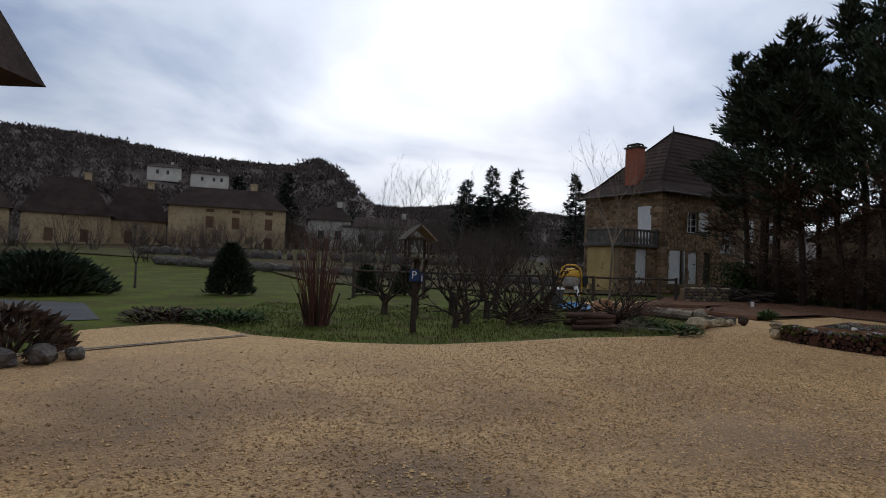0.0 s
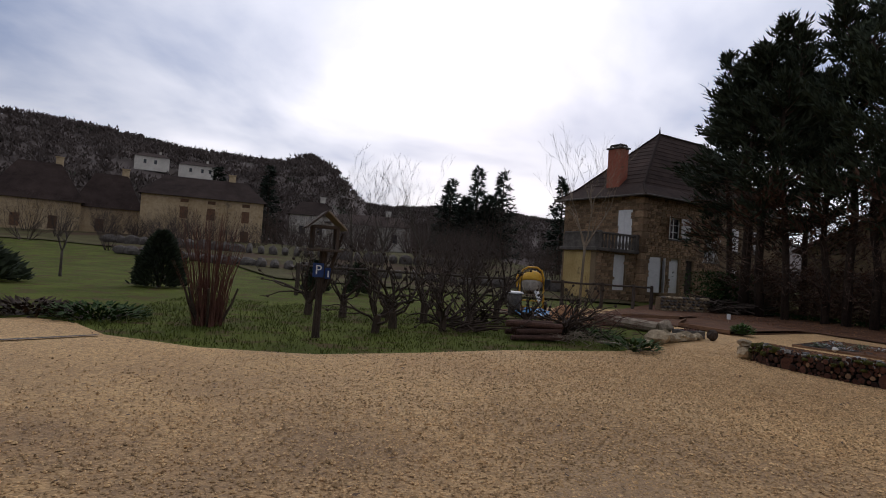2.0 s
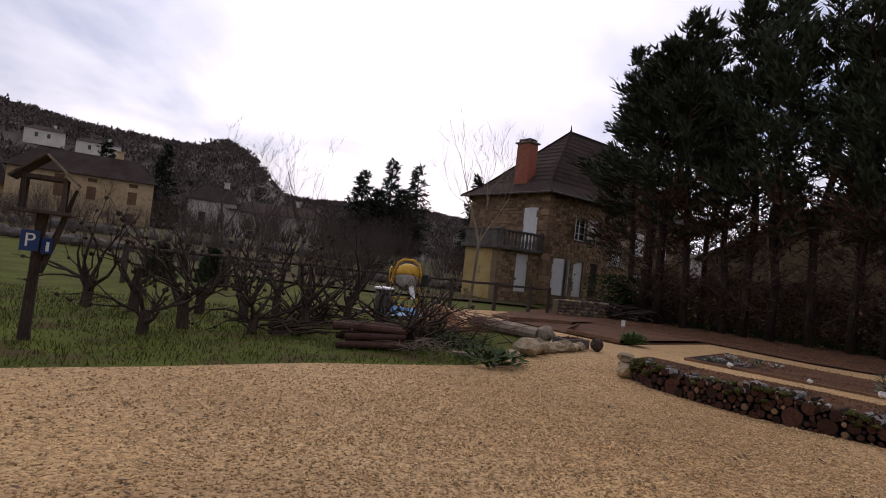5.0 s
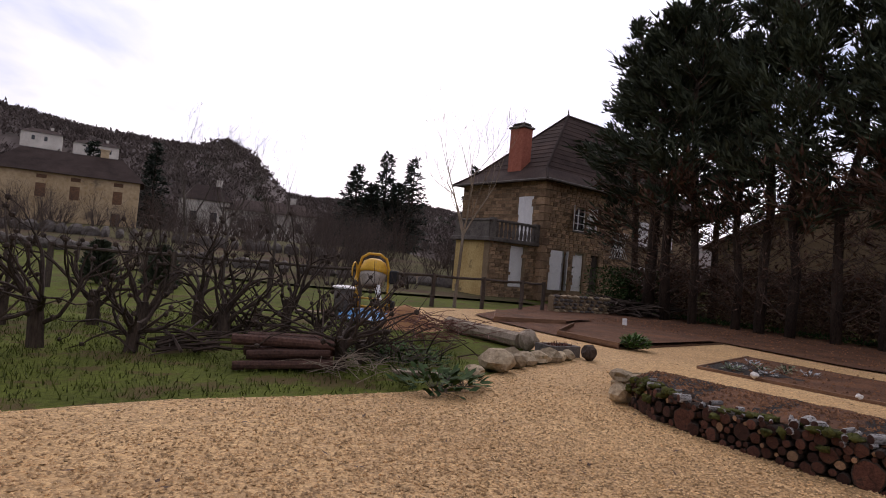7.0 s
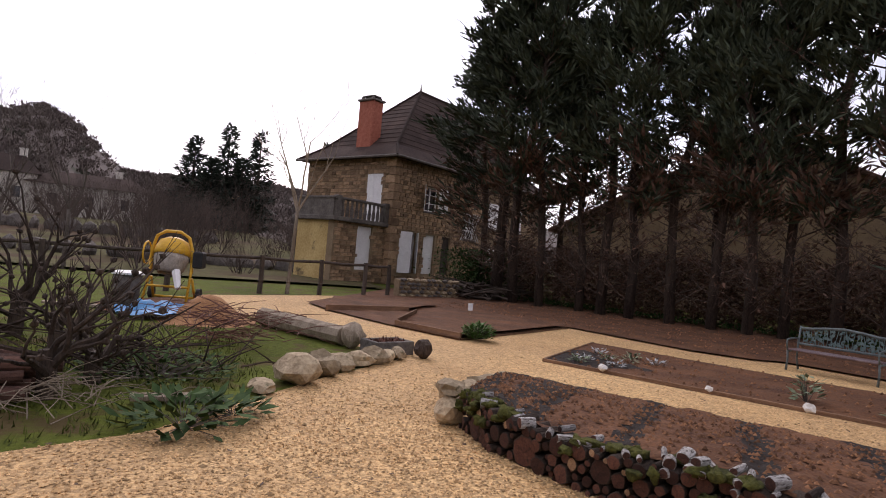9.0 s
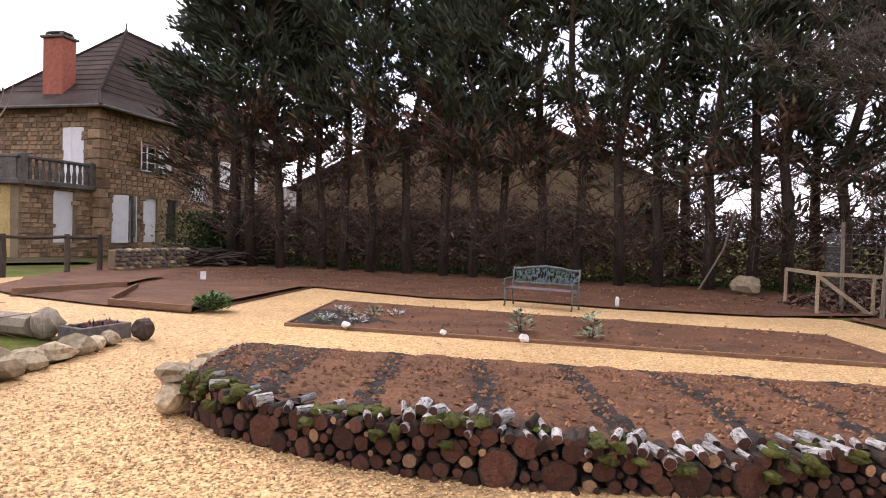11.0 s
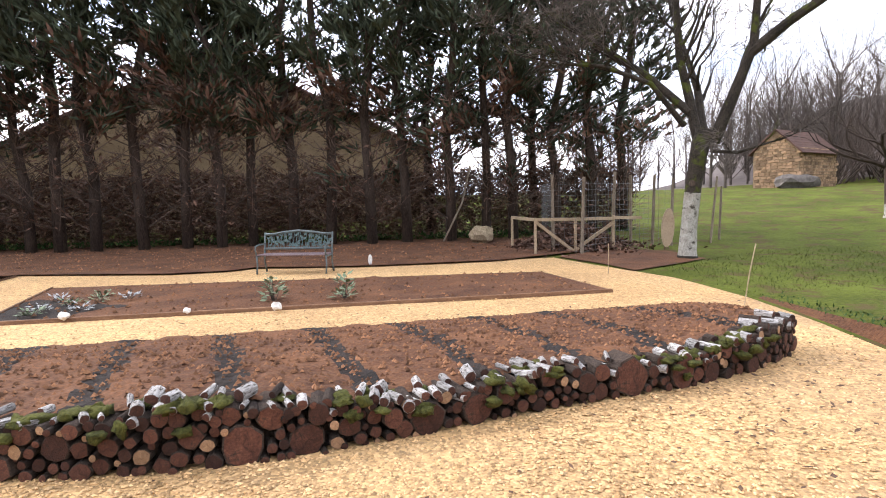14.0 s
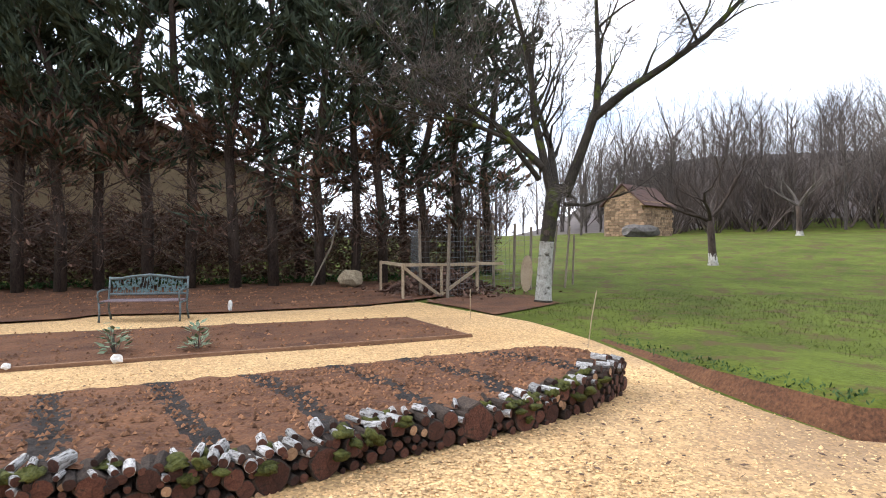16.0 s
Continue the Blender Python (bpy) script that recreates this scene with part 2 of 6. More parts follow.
BENCH_SLAT = material("purplish_slat", (0.09, 0.06, 0.065), (0.22, 0.165, 0.17), 0.6, 4.0, 40.0, 0.2)
MIXER_YELLOW = material("worn_yellow_paint", (0.50, 0.26, 0.02), (0.72, 0.42, 0.04), 0.5, 6.0, 30.0, 0.1, None, ((0.30, 0.24, 0.15), 6.0, 0.6))
CEMENT = material("cement_crust", (0.22, 0.19, 0.155), (0.45, 0.40, 0.34), 0.9, 5.0, 30.0, 0.4)
BLUE_TARP = material("blue_tarpaulin", (0.03, 0.15, 0.34), (0.10, 0.30, 0.52), 0.45, 4.0, 20.0, 0.3)
SAND = material("orange_sand", (0.19, 0.085, 0.035), (0.34, 0.175, 0.08), 0.95, 3.0, 40.0, 0.5)
SIGN_BLUE = material("sign_blue", (0.012, 0.035, 0.12), (0.02, 0.05, 0.17), 0.4, 3.0, 20.0, 0.0)
LEAF_GREEN = material("ivy_leaf", (0.018, 0.04, 0.012), (0.055, 0.095, 0.028), 0.85, 3.0, 20.0, 0.0, spec=0.15)
SAGE = material("grey_green_leaf", (0.09, 0.13, 0.075), (0.24, 0.29, 0.18), 0.8, 5.0, 20.0, 0.0)
SILVER = material("silver_leaf", (0.20, 0.21, 0.21), (0.42, 0.43, 0.42), 0.8, 5.0, 20.0, 0.0)
FRESH = material("fresh_green_leaf", (0.03, 0.09, 0.015), (0.09, 0.19, 0.04), 0.7, 5.0, 20.0, 0.0)
CANE = material("reddish_cane", (0.07, 0.026, 0.018), (0.19, 0.085, 0.06), 0.8, 1.0, 10.0, 0.0)
WHITE_STONE = material("white_stone", (0.5, 0.48, 0.43), (0.75, 0.73, 0.68), 0.8, 8.0, 40.0, 0.3)
DEAD_LEAF = material("fallen_leaf", (0.04, 0.02, 0.012), (0.13, 0.075, 0.042), 0.8, 3.0, 20.0, 0.0)
ASPHALT = material("grey_asphalt", (0.04, 0.04, 0.042), (0.075, 0.075, 0.078), 0.9, 0.5, 30.0, 0.3)
WOODS = material("far_winter_woods", (0.075, 0.058, 0.05), (0.12, 0.096, 0.084), 1.0, 0.05, 0.6, 0.0, None, ((0.03, 0.042, 0.022), 0.06, 0.6))
FAR_CONIFER = material("far_conifer", (0.012, 0.02, 0.014), (0.035, 0.05, 0.032), 0.9, 0.3, 4.0, 0.0)
RUBBER = material("black_rubber", (0.012, 0.012, 0.012), (0.03, 0.03, 0.03), 0.7, 8.0, 40.0, 0.1)


PILE_BARK = material("reddish_pine_bark", (0.035, 0.018, 0.013), (0.12, 0.062, 0.045), 0.95, 3.0, 30.0, 0.8, 18.0, None, 0.0, 0.3)
SCRUB = material("brown_scrub_twigs", (0.045, 0.033, 0.027), (0.13, 0.097, 0.08), 0.95, 0.5, 6.0, 0.0, None, None, 0.0, 0.25)
MEADOW = material("rough_winter_meadow", (0.05, 0.05, 0.02), (0.12, 0.105, 0.05), 0.95, 0.25, 5.0, 0.5, 9.0, ((0.075, 0.05, 0.032), 0.12, 0.5), spec=0.05)


# ---- mesh tools ----
class Shape:
    """Collects vertices and faces for one mesh."""

    def __init__(self):
        self.v, self.f = [], []

    def add(self, verts, faces):
        k = len(self.v)
        self.v.extend(verts)
        self.f.extend(tuple(i + k for i in fc) for fc in faces)
        return self

    def box(self, m, sx, sy, sz, cut=0.0):
        """A box centred on the pose m, its upper and lower rims chamfered by cut."""
        x, y, z = sx / 2, sy / 2, sz / 2
        if cut:
            rings = [(x - cut, y - cut, -z), (x, y, -z + cut), (x, y, z - cut), (x - cut, y - cut, z)]
        else:
            rings = [(x, y, -z), (x, y, z)]
        vs = [m @ Vector((a * px, b * py, pz)) for px, py, pz in rings for a, b in ((-1, -1), (1, -1), (1, 1), (-1, 1))]
        fs = [(3, 2, 1, 0), tuple(len(vs) - 4 + i for i in range(4))]
        for r in range(len(rings) - 1):
            for i in range(4):
                j = (i + 1) % 4
                fs.append((r * 4 + i, r * 4 + j, r * 4 + 4 + j, r * 4 + 4 + i))
        return self.add(vs, fs)

    def tube(self, pts, radii, sides=6, cap=True):
        """A tube along the points with the given radii."""
        pts = [Vector(p) for p in pts]
        vs, fs = [], []
        ref = Vector((0.31, 0.87, 0.12))
        for i, p in enumerate(pts):
            d = (pts[min(i + 1, len(pts) - 1)] - pts[max(i - 1, 0)])
            d = d.normalized() if d.length > 1e-6 else Vector((0, 0, 1))
            a = d.cross(ref)
            if a.length < 0.1:
                a = d.cross(Vector((1, 0, 0)))
            a.normalize()
            b = d.cross(a)
            r = radii[i]
            for s in range(sides):
                w = 2 * math.pi * s / sides
                vs.append(p + a * (r * math.cos(w)) + b * (r * math.sin(w)))
        for i in range(len(pts) - 1):
            for s in range(sides):
                t = (s + 1) % sides
                fs.append((i * sides + s, i * sides + t, (i + 1) * sides + t, (i + 1) * sides + s))
        if cap:
            fs.append(tuple(reversed(range(sides))))
            fs.append(tuple((len(pts) - 1) * sides + s for s in range(sides)))
        return self.add(vs, fs)

    def lump(self, c, r, rng, squash=1.0, rough=0.3, detail=1):
        """An uneven boulder or clump."""
        bm = bmesh.new()
        bmesh.ops.create_icosphere(bm, subdivisions=detail, radius=1.0)
        off = Vector((rng.uniform(-50, 50), rng.uniform(-50, 50), rng.uniform(-50, 50)))
        rx, ry, rz = (r, r, r) if isinstance(r, (int, float)) else r
        turn = rng.uniform(0, 6.28)
        cs, sn = math.cos(turn), math.sin(turn)
        vs = []
        for q in bm.verts:
            k = 1 + rough * noise.noise(q.co * 1.6 + off) * 1.6
            x, y, z = q.co.x * rx * k, q.co.y * ry * k, q.co.z * rz * k * squash
            vs.append(Vector((c[0] + cs * x - sn * y, c[1] + sn * x + cs * y, c[2] + z)))
        bm.verts.index_update()
        fs = [tuple(v.index for v in f.verts) for f in bm.faces]
        bm.free()
        return self.add(vs, fs)

    def leaf(self, p, d, n, length, width):
        """A pointed leaf of two triangles folded along its rib."""
        s = d.cross(n)
        s = s.normalized() if s.length > 1e-6 else Vector((1, 0, 0))
        mid_p = p + d * (length * 0.45)
        return self.add([p, mid_p + s * (width / 2), p + d * length, mid_p - s * (width / 2)], [(0, 1, 2), (0, 2, 3)])

    def mesh(self, name, smooth=False):
        me = bpy.data.meshes.new(name)
        me.from_pydata([tuple(q) for q in self.v], [], self.f)
        if smooth:
            me.shade_smooth()
        me.update()
        return me


def part(name, shape, mat, parent=None, label="", smooth=False):
    """Links a shape (or a ready mesh) as one mesh object under its thing."""
    me = shape.mesh(name, smooth) if isinstance(shape, Shape) else shape
    if not me.materials:
        me.materials.append(mat)
    ob = new(name, me)
    if parent is not None:
        ob.parent = parent
    if label:
        ob["label"] = label
    if name in ("cane_thicket", "brushwood", "branchwork", "deadwood", "twigs", "leaves", "cut_stems", "tile_courses", "foliage", "browned_foliage", "dry_foliage", "plants", "wires"):
        ob["kind"] = "stuff"
    return ob


def thing(name, m, label, category, group="", kind=""):
    ob = new(name)
    ob.matrix_world = m
    return tagged(ob, label, category, group, kind)


def solo(name, shape, mat, label, category, group="", kind="", smooth=False):
    """A thing of one mesh."""
    return tagged(part(name, shape, mat, None, "", smooth), label, category, group, kind)


def at(x, y, z=0.0, rz=0.0):
    return pose(x, y, z, 0, 0, rz)


def wall_with_openings(length, height, thick, openings):
    """A wall in its own x-z plane (outside towards -y), cut by openings (x0, x1, z0, z1)."""
    s = Shape()
    xs = sorted({0.0, length, *(v for o in openings for v in o[:2])})
    for a, b in zip(xs, xs[1:]):
        col = sorted((o[2], o[3]) for o in openings if o[0] <= a + 1e-6 and o[1] >= b - 1e-6)
        z = 0.0
        for lo, hi in [*col, (height, height)]:
            if lo - z > 1e-4:
                s.box(pose((a + b) / 2, thick / 2, (z + lo) / 2), b - a, thick, lo - z)
            z = hi
    return s


# ---- terrain ----
def smooth_step(a, b, x):
    t = min(1.0, max(0.0, (x - a) / (b - a)))
    return t * t * (3 - 2 * t)


def ground_height(x, y):
    """Level round the yard, a shallow rise to the village, a lawn that climbs to the shed and the woods, and wooded hills beyond."""
    z = 0.0
    d = math.hypot(x - 6, y - 9)
    # lawn towards the east
    e = x - 22 - 0.15 * (y - 8)
    if e > 0:
        z += 1.6 * smooth_step(0, 34, e) + 17.0 * smooth_step(36, 130, e) * smooth_step(16, -26, y)
    # rise to the village in the north
    if y > 30:
        z += 2.6 * smooth_step(34, 80, y) * smooth_step(24, 8, x)
    # hills
    if d > 90:
        az = math.degrees(math.atan2(x, y))
        west = smooth_step(-6.5, -13.5, az) * (43 + 3 * math.sin(az * 0.16 + 1.0))
        far = 35 + 2.5 * math.sin(az * 0.35)
        z += west * smooth_step(110, 330, d) + (far - far * smooth_step(-8, -15, az) * 0.8) * smooth_step(150, 400, d) * smooth_step(60, 20, az)
    z += 0.05 * noise.noise(Vector((x * 0.25, y * 0.25, 0))) * smooth_step(14, 30, d)
    # a low grassy bank beside the yard
    return z


def sheet(name, outline, z, mat, label, category, step=0.0, bump=0.0, kind="structure", seed=0):
    """A level patch of ground inside an outline, cut into cells of about step metres, with uneven relief."""
    bm = bmesh.new()
    face = bm.faces.new([bm.verts.new((x, y, 0)) for x, y in outline])
    if step:
        xs, ys = [p[0] for p in outline], [p[1] for p in outline]
        for axis, lo, hi in ((0, min(xs), max(xs)), (1, min(ys), max(ys))):
            k = lo + step
            while k < hi:
                co, no = ((k, 0, 0), (1, 0, 0)) if axis == 0 else ((0, k, 0), (0, 1, 0))
                bmesh.ops.bisect_plane(bm, geom=bm.verts[:] + bm.edges[:] + bm.faces[:], plane_co=co, plane_no=no)
                k += step
    for q in bm.verts:
        f = z(q.co.x, q.co.y) if callable(z) else z
        edge = q.is_boundary
        q.co.z = f + (0 if edge else bump * (noise.noise(q.co * 2.3 + Vector((seed, 0, 0))) + 0.6 * noise.noise(q.co * 7 + Vector((0, seed, 0)))))
    bmesh.ops.recalc_face_normals(bm, faces=bm.faces[:])
    if bm.faces[:] and sum(f.normal.z for f in bm.faces) < 0:
        bmesh.ops.reverse_faces(bm, faces=bm.faces[:])
    me = bpy.data.meshes.new(name)
    bm.to_mesh(me)
    bm.free()
    me.materials.append(mat)
    me.shade_smooth()
    return tagged(new(name, me), label, category, "", kind)


def build_ground():
    s = Shape()
    cx, cy, n = 6.0, 9.0, 144
    radii = [0.5]
    while radii[-1] < 2600:
        radii.append(radii[-1] * 1.085 + 0.25)
    vs = [Vector((cx, cy, 0))]
    for r in radii:
        for k in range(n):
            w = 2 * math.pi * k / n
            x, y = cx + r * math.cos(w), cy + r * math.sin(w)
            vs.append(Vector((x, y, ground_height(x, y))))
    fs = [(0, 1 + k, 1 + (k + 1) % n) for k in range(n)]
    for i in range(len(radii) - 1):
        for k in range(n):
            a, b = 1 + i * n + k, 1 + i * n + (k + 1) % n
            fs.append((a, a + n, b + n, b))
    s.add(vs, fs)
    g = solo("ground", s, GRASS, "short winter grass over gently rising ground", "lawn", "", "structure", True)
    g.data.materials.append(WOODS)
    for p in g.data.polygons:
        c = p.center
        if math.hypot(c.x - 6, c.y - 9) > 120 or (c.x > 74):
            p.material_index = 1
    return g


build_ground()
YARD = [(-14, -12), (-9.5, 4), (-6.6, 7.4), (-5.9, 9.3), (-6.9, 11.3), (-5.9, 13.0), (-4.9, 12.7), (-3.7, 11.5), (-2, 10.9), (-0.2, 11.0), (1.4, 11.9), (3, 12.9),
        (4.5, 13.5), (5.4, 13.9), (6.3, 15.0), (7.2, 16.0), (8.6, 17.4), (8.0, 18.4), (7.0, 20.6), (6.2, 23), (5.4, 26.3), (9, 28.6), (12.5, 30.2),
        (15.2, 22.3), (16.3, 18.8), (17.9, 16.3), (19.6, 12.7), (20.3, 11.6), (17.3, 8.9), (15.4, 7.9), (13.8, 7.35), (12.7, 7.05), (11.9, 6.75), (11.1, 6.35), (10.6, 3), (12, -12)]
sheet("gravel_yard", YARD, lambda x, y: 0.012 + 0.012 * noise.noise(Vector((x * 0.5, y * 0.5, 3))), GRAVEL, "pale ochre gravel yard and garden paths", "gravel", 0.5)
sheet("soil_strip", [(10.3, 19.35), (14.75, 22.35), (15.6, 18.9), (16.3, 17.9), (16.9, 17.7), (17.55, 15.6), (17.7, 15.2), (19.25, 12.65), (21.4, 11.2), (23.5, 10.5), (26.5, 14), (19, 33), (14, 36), (8.3, 25.6), (8.6, 23.6), (9.4, 21.2)],
      lambda x, y: 0.055, SOIL, "bare brown garden soil below the conifers", "soil", 0.3, 0.05, seed=2)
sheet("bare_earth", [(20.4, 11.5), (19.2, 10.4), (18.1, 9.6), (19.2, 8.9), (20.5, 8.2), (22.2, 9.0), (22.6, 10.2), (21.4, 11.1)], 0.03, SOIL, "bare trodden earth round the walnut", "soil", 0.3, 0.012, seed=5)
sheet("road", [(-11.6, 9.5), (-7.6, 13.2), (-10.4, 17.2), (-40, 19.6), (-40, 14.5)], 0.02, ASPHALT, "grey asphalt lane beside the lawn", "road", 2.0)
sheet("drain_strip", [(-6.4, 7.9), (-3.75, 11.35), (-3.65, 11.3), (-6.3, 7.8)], 0.035, GREY_STONE, "narrow grey drain channel across gravel", "drain")


# ---- raised log bed ----
def bed_front(u):
    """Front line of the curved log wall, u from 0 (north end) to 1 (south end)."""
    knots = [(8.0, 13.85), (7.97, 13.2), (8.2, 12.42), (8.55, 11.65), (9.0, 11.0), (9.55, 10.4), (10.2, 9.75), (10.9, 8.95), (11.6, 8.3), (12.4, 7.85)]
    k = u * (len(knots) - 1)
    i = min(int(k), len(knots) - 2)
    f = k - i
    p0, p1, p2, p3 = (Vector((*knots[max(0, min(len(knots) - 1, j))], 0)) for j in (i - 1, i, i + 1, i + 2))
    return 0.5 * ((2 * p1) + (p2 - p0) * f + (2 * p0 - 5 * p1 + 4 * p2 - p3) * f * f + (3 * p1 - p0 - 3 * p2 + p3) * f ** 3)


FRONT = [bed_front(i / 80) for i in range(81)]
BACK_A, BACK_B = Vector((9.6, 15.95, 0)), Vector((14.2, 8.95, 0))
ARC = [0.0]
for a, b in zip(FRONT, FRONT[1:]):
    ARC.append(ARC[-1] + (b - a).length)
WALL_LENGTH = ARC[-1]


def along(s):
    """Place and outward direction at s metres along the log wall."""
    s = min(max(s, 0), WALL_LENGTH - 1e-4)
    i = max(k for k in range(81) if ARC[k] <= s)
    i = min(i, 79)
    f = (s - ARC[i]) / (ARC[i + 1] - ARC[i])
    t = (FRONT[i + 1] - FRONT[i]).normalized()
    return FRONT[i].lerp(FRONT[i + 1], f), Vector((t.y, -t.x, 0))


def wall_top(s):
    return 0.30 + 0.05 * math.sin(s * 0.9) + 0.03 * math.sin(s * 2.7 + 1)


def bed_soil():
    s = Shape()
    nu, nv = 200, 60
    vs = []
    for i in range(nu + 1):
        u = i / nu
        p, _ = along(u * WALL_LENGTH)
        q = BACK_A.lerp(BACK_B, u)
        inw = (q - p).normalized()
        p = p + inw * 0.14
        for j in range(nv + 1):
            f = j / nv
            c = p.lerp(q, f)
            row = math.sin(u * 2 * math.pi * 9.0 + 0.8)
            z = wall_top(u * WALL_LENGTH) * (1 - f) + 0.10 * f + 0.05 * math.sin(f * math.pi)
            z += 0.025 * noise.noise(c * 4.0) + 0.02 * noise.noise(c * 11.0) - 0.03 * max(0, row - 0.75) * 3 * math.sin(f * math.pi)
            vs.append(Vector((c.x, c.y, z)))
    fs = []
    for i in range(nu):
        for j in range(nv):
            a = i * (nv + 1) + j
            fs.append((a, a + nv + 1, a + nv + 2, a + 1))
    k = len(vs)
    s.add(vs, fs)
    me = s.mesh("bed_soil", True)
    me.materials.append(SOIL)
    me.materials.append(DARK_SOIL)
    for i in range(nu):
        u = (i + 0.5) / nu
        for j in range(nv):
            f = (j + 0.5) / nv
            if math.sin(u * 2 * math.pi * 9.0 + 0.8 + 0.5 * noise.noise(Vector((u * 9, f * 4, 0))) + 0.5 * noise.noise(Vector((u * 60, f * 25, 0)))) > 0.76 or (u < 0.12 and noise.noise(Vector((u * 30, f * 7, 5))) + 0.5 * noise.noise(Vector((u * 90, f * 30, 5))) > -0.15):
                me.polygons[i * nv + j].material_index = 1
    if sum(p.normal.z for p in me.polygons) < 0:
        me.flip_normals()
    return tagged(new("raised_bed_soil", me), "brown soil with dark compost rows, raised bed", "soil", "", "structure")


bed_soil()


def log_mesh(name, seed, bark):
    """A short log of radius 1 and length 1 along -y, its sawn end at y = 0, slightly out of round."""
    rng = random.Random(seed)
    s = Shape()
    n = 9
    rad = [1 + rng.uniform(-0.13, 0.13) for _ in range(n)]
    vs = []
    for y, k in ((0.0, 0.90), (-0.03, 1.0), (-1.0, 0.97)):
        vs += [Vector((math.cos(2 * math.pi * i / n) * rad[i] * k, y, math.sin(2 * math.pi * i / n) * rad[i] * k)) for i in range(n)]
    vs.append(Vector((rng.uniform(-0.15, 0.15), 0.012, rng.uniform(-0.15, 0.15))))
    fs = []
    for r in range(2):
        for i in range(n):
            j = (i + 1) % n
            fs.append((r * n + i, r * n + j, (r + 1) * n + j, (r + 1) * n + i))
    fs += [(3 * n, (i + 1) % n, i) for i in range(n)]
    s.add(vs, fs)
    me = s.mesh(name)
    me.materials.append(bark)
    return me


def log_variants(kind, end, bark, count, seed):
    out = []
    for k in range(count):
        me = log_mesh(kind, seed + k, bark)
        me.materials.append(end)
        for p in me.polygons:
            if len(p.vertices) == 3:
                p.material_index = 1
        out.append(me)
    return out


def log_wall():
    rng = random.Random(5)
    wall = thing("log_retaining_wall", at(0, 0), "low retaining wall of stacked reddish log ends", "log wall")
    dark = log_variants("log", LOG_END, BARK, 6, 10)
    pale = log_variants("log", PALE_END, BARK, 3, 30)
    birch = log_variants("birch_log", LOG_END, BIRCH, 4, 40)
    placed = []
    bigs = [(1.05, 0.125), (2.75, 0.13), (3.12, 0.11), (3.9, 0.12), (4.25, 0.12), (5.55, 0.155), (6.0, 0.13), (6.35, 0.09), (0.35, 0.11)]
    cand = [(s, r * 0.98 + 0.0, r) for s, r in bigs]
    tries = 0
    while tries < 9000:
        tries += 1
        s = rng.uniform(0.03, WALL_LENGTH - 0.03)
        r = rng.choice((0.085, 0.07, 0.062, 0.052, 0.046, 0.04, 0.034)) if tries < 4000 else rng.choice((0.044, 0.034, 0.028, 0.023))
        z = rng.uniform(r * 0.8, max(r, wall_top(s) - r * 0.4))
        cand.append((s, z, r))
    for s, z, r in cand:
        if all((s - a) ** 2 + (z - b) ** 2 > ((r + c) * 0.88) ** 2 for a, b, c in placed if abs(a - s) < 0.32):
            placed.append((s, z, r))
    extra = Shape()
    for k, (s, z, r) in enumerate(placed):
        p, out = along(s)
        yaw = math.degrees(math.atan2(out.y, out.x)) - 90
        top = z + r > wall_top(s) - 0.05
        pool = pale if rng.random() < 0.16 and r < 0.06 else dark
        m = pose(p.x + out.x * rng.uniform(-0.02, 0.03), p.y + out.y * rng.uniform(-0.02, 0.03), z, rng.uniform(-6, 6), rng.uniform(0, 360), yaw + rng.uniform(-6, 6))
        if k < 420:
            ob = part("log", rng.choice(pool), BARK, wall)
            ob.matrix_world = m @ Matrix.Diagonal((r, rng.uniform(0.22, 0.3), r, 1))
        else:
            extra.tube([m @ Vector((0, 0, 0)), m @ Vector((0, -0.2, 0))], [r, r], 7)
    if extra.v:
        tagged(part("small_logs", extra, LOG_END, wall), kind="stuff")
    # birch pieces and dark round wood laid along the crest, in two courses
    for course, (inset, lift) in enumerate(((0.0, 0.0), (0.1, 0.03), (-0.02, -0.05))):
        s = 0.3
        while s < WALL_LENGTH - 0.1:
            p, out = along(s)
            yaw = math.degrees(math.atan2(out.y, out.x)) - 90
            r = rng.choice((0.018, 0.024, 0.028, 0.034, 0.042))
            chance = (0.9 if 2.0 < s < 7.8 else 0.5) * (0.8, 0.6, 0.3)[course]
            if rng.random() < chance:
                white = rng.random() < 0.8
                ob = part("birch_log" if white else "log", rng.choice(birch if white else dark), BIRCH, wall, "white birch bark log" if white else "")
                ob.matrix_world = pose(p.x - out.x * (inset + rng.uniform(-0.03, 0.03)), p.y - out.y * (inset + rng.uniform(-0.03, 0.03)), wall_top(s) + lift + r * 0.4, rng.uniform(-9, 3), rng.uniform(0, 360), yaw + rng.uniform(-32, 32)) @ Matrix.Diagonal((r, rng.uniform(0.07, 0.17), r, 1))
            s += rng.uniform(0.055, 0.11)
    for k in range(120):
        s = rng.choice((0.2, 0.35, 0.5, 0.7, 1.75, 2.2, 2.4, 3.3, 3.6, 4.6, 5.7, 6.1, 6.3, 6.6, 6.9)) + rng.uniform(-0.3, 0.3)
        p, out = along(s)
        cl = Shape()
        low = rng.random() < 0.3
        k1 = rng.uniform(-0.04, 0.0) if low else rng.uniform(-0.02, 0.16)
        cl.lump((p.x - out.x * k1, p.y - out.y * k1, wall_top(s) + (rng.uniform(-0.12, 0.0) if low else 0.02)), (rng.uniform(0.03, 0.085), rng.uniform(0.025, 0.06), rng.uniform(0.02, 0.045)), rng, 1.0, 0.6, 2)
        part("moss_cushion", cl, MOSS, wall, "green moss cushion", True)
    back = Shape()
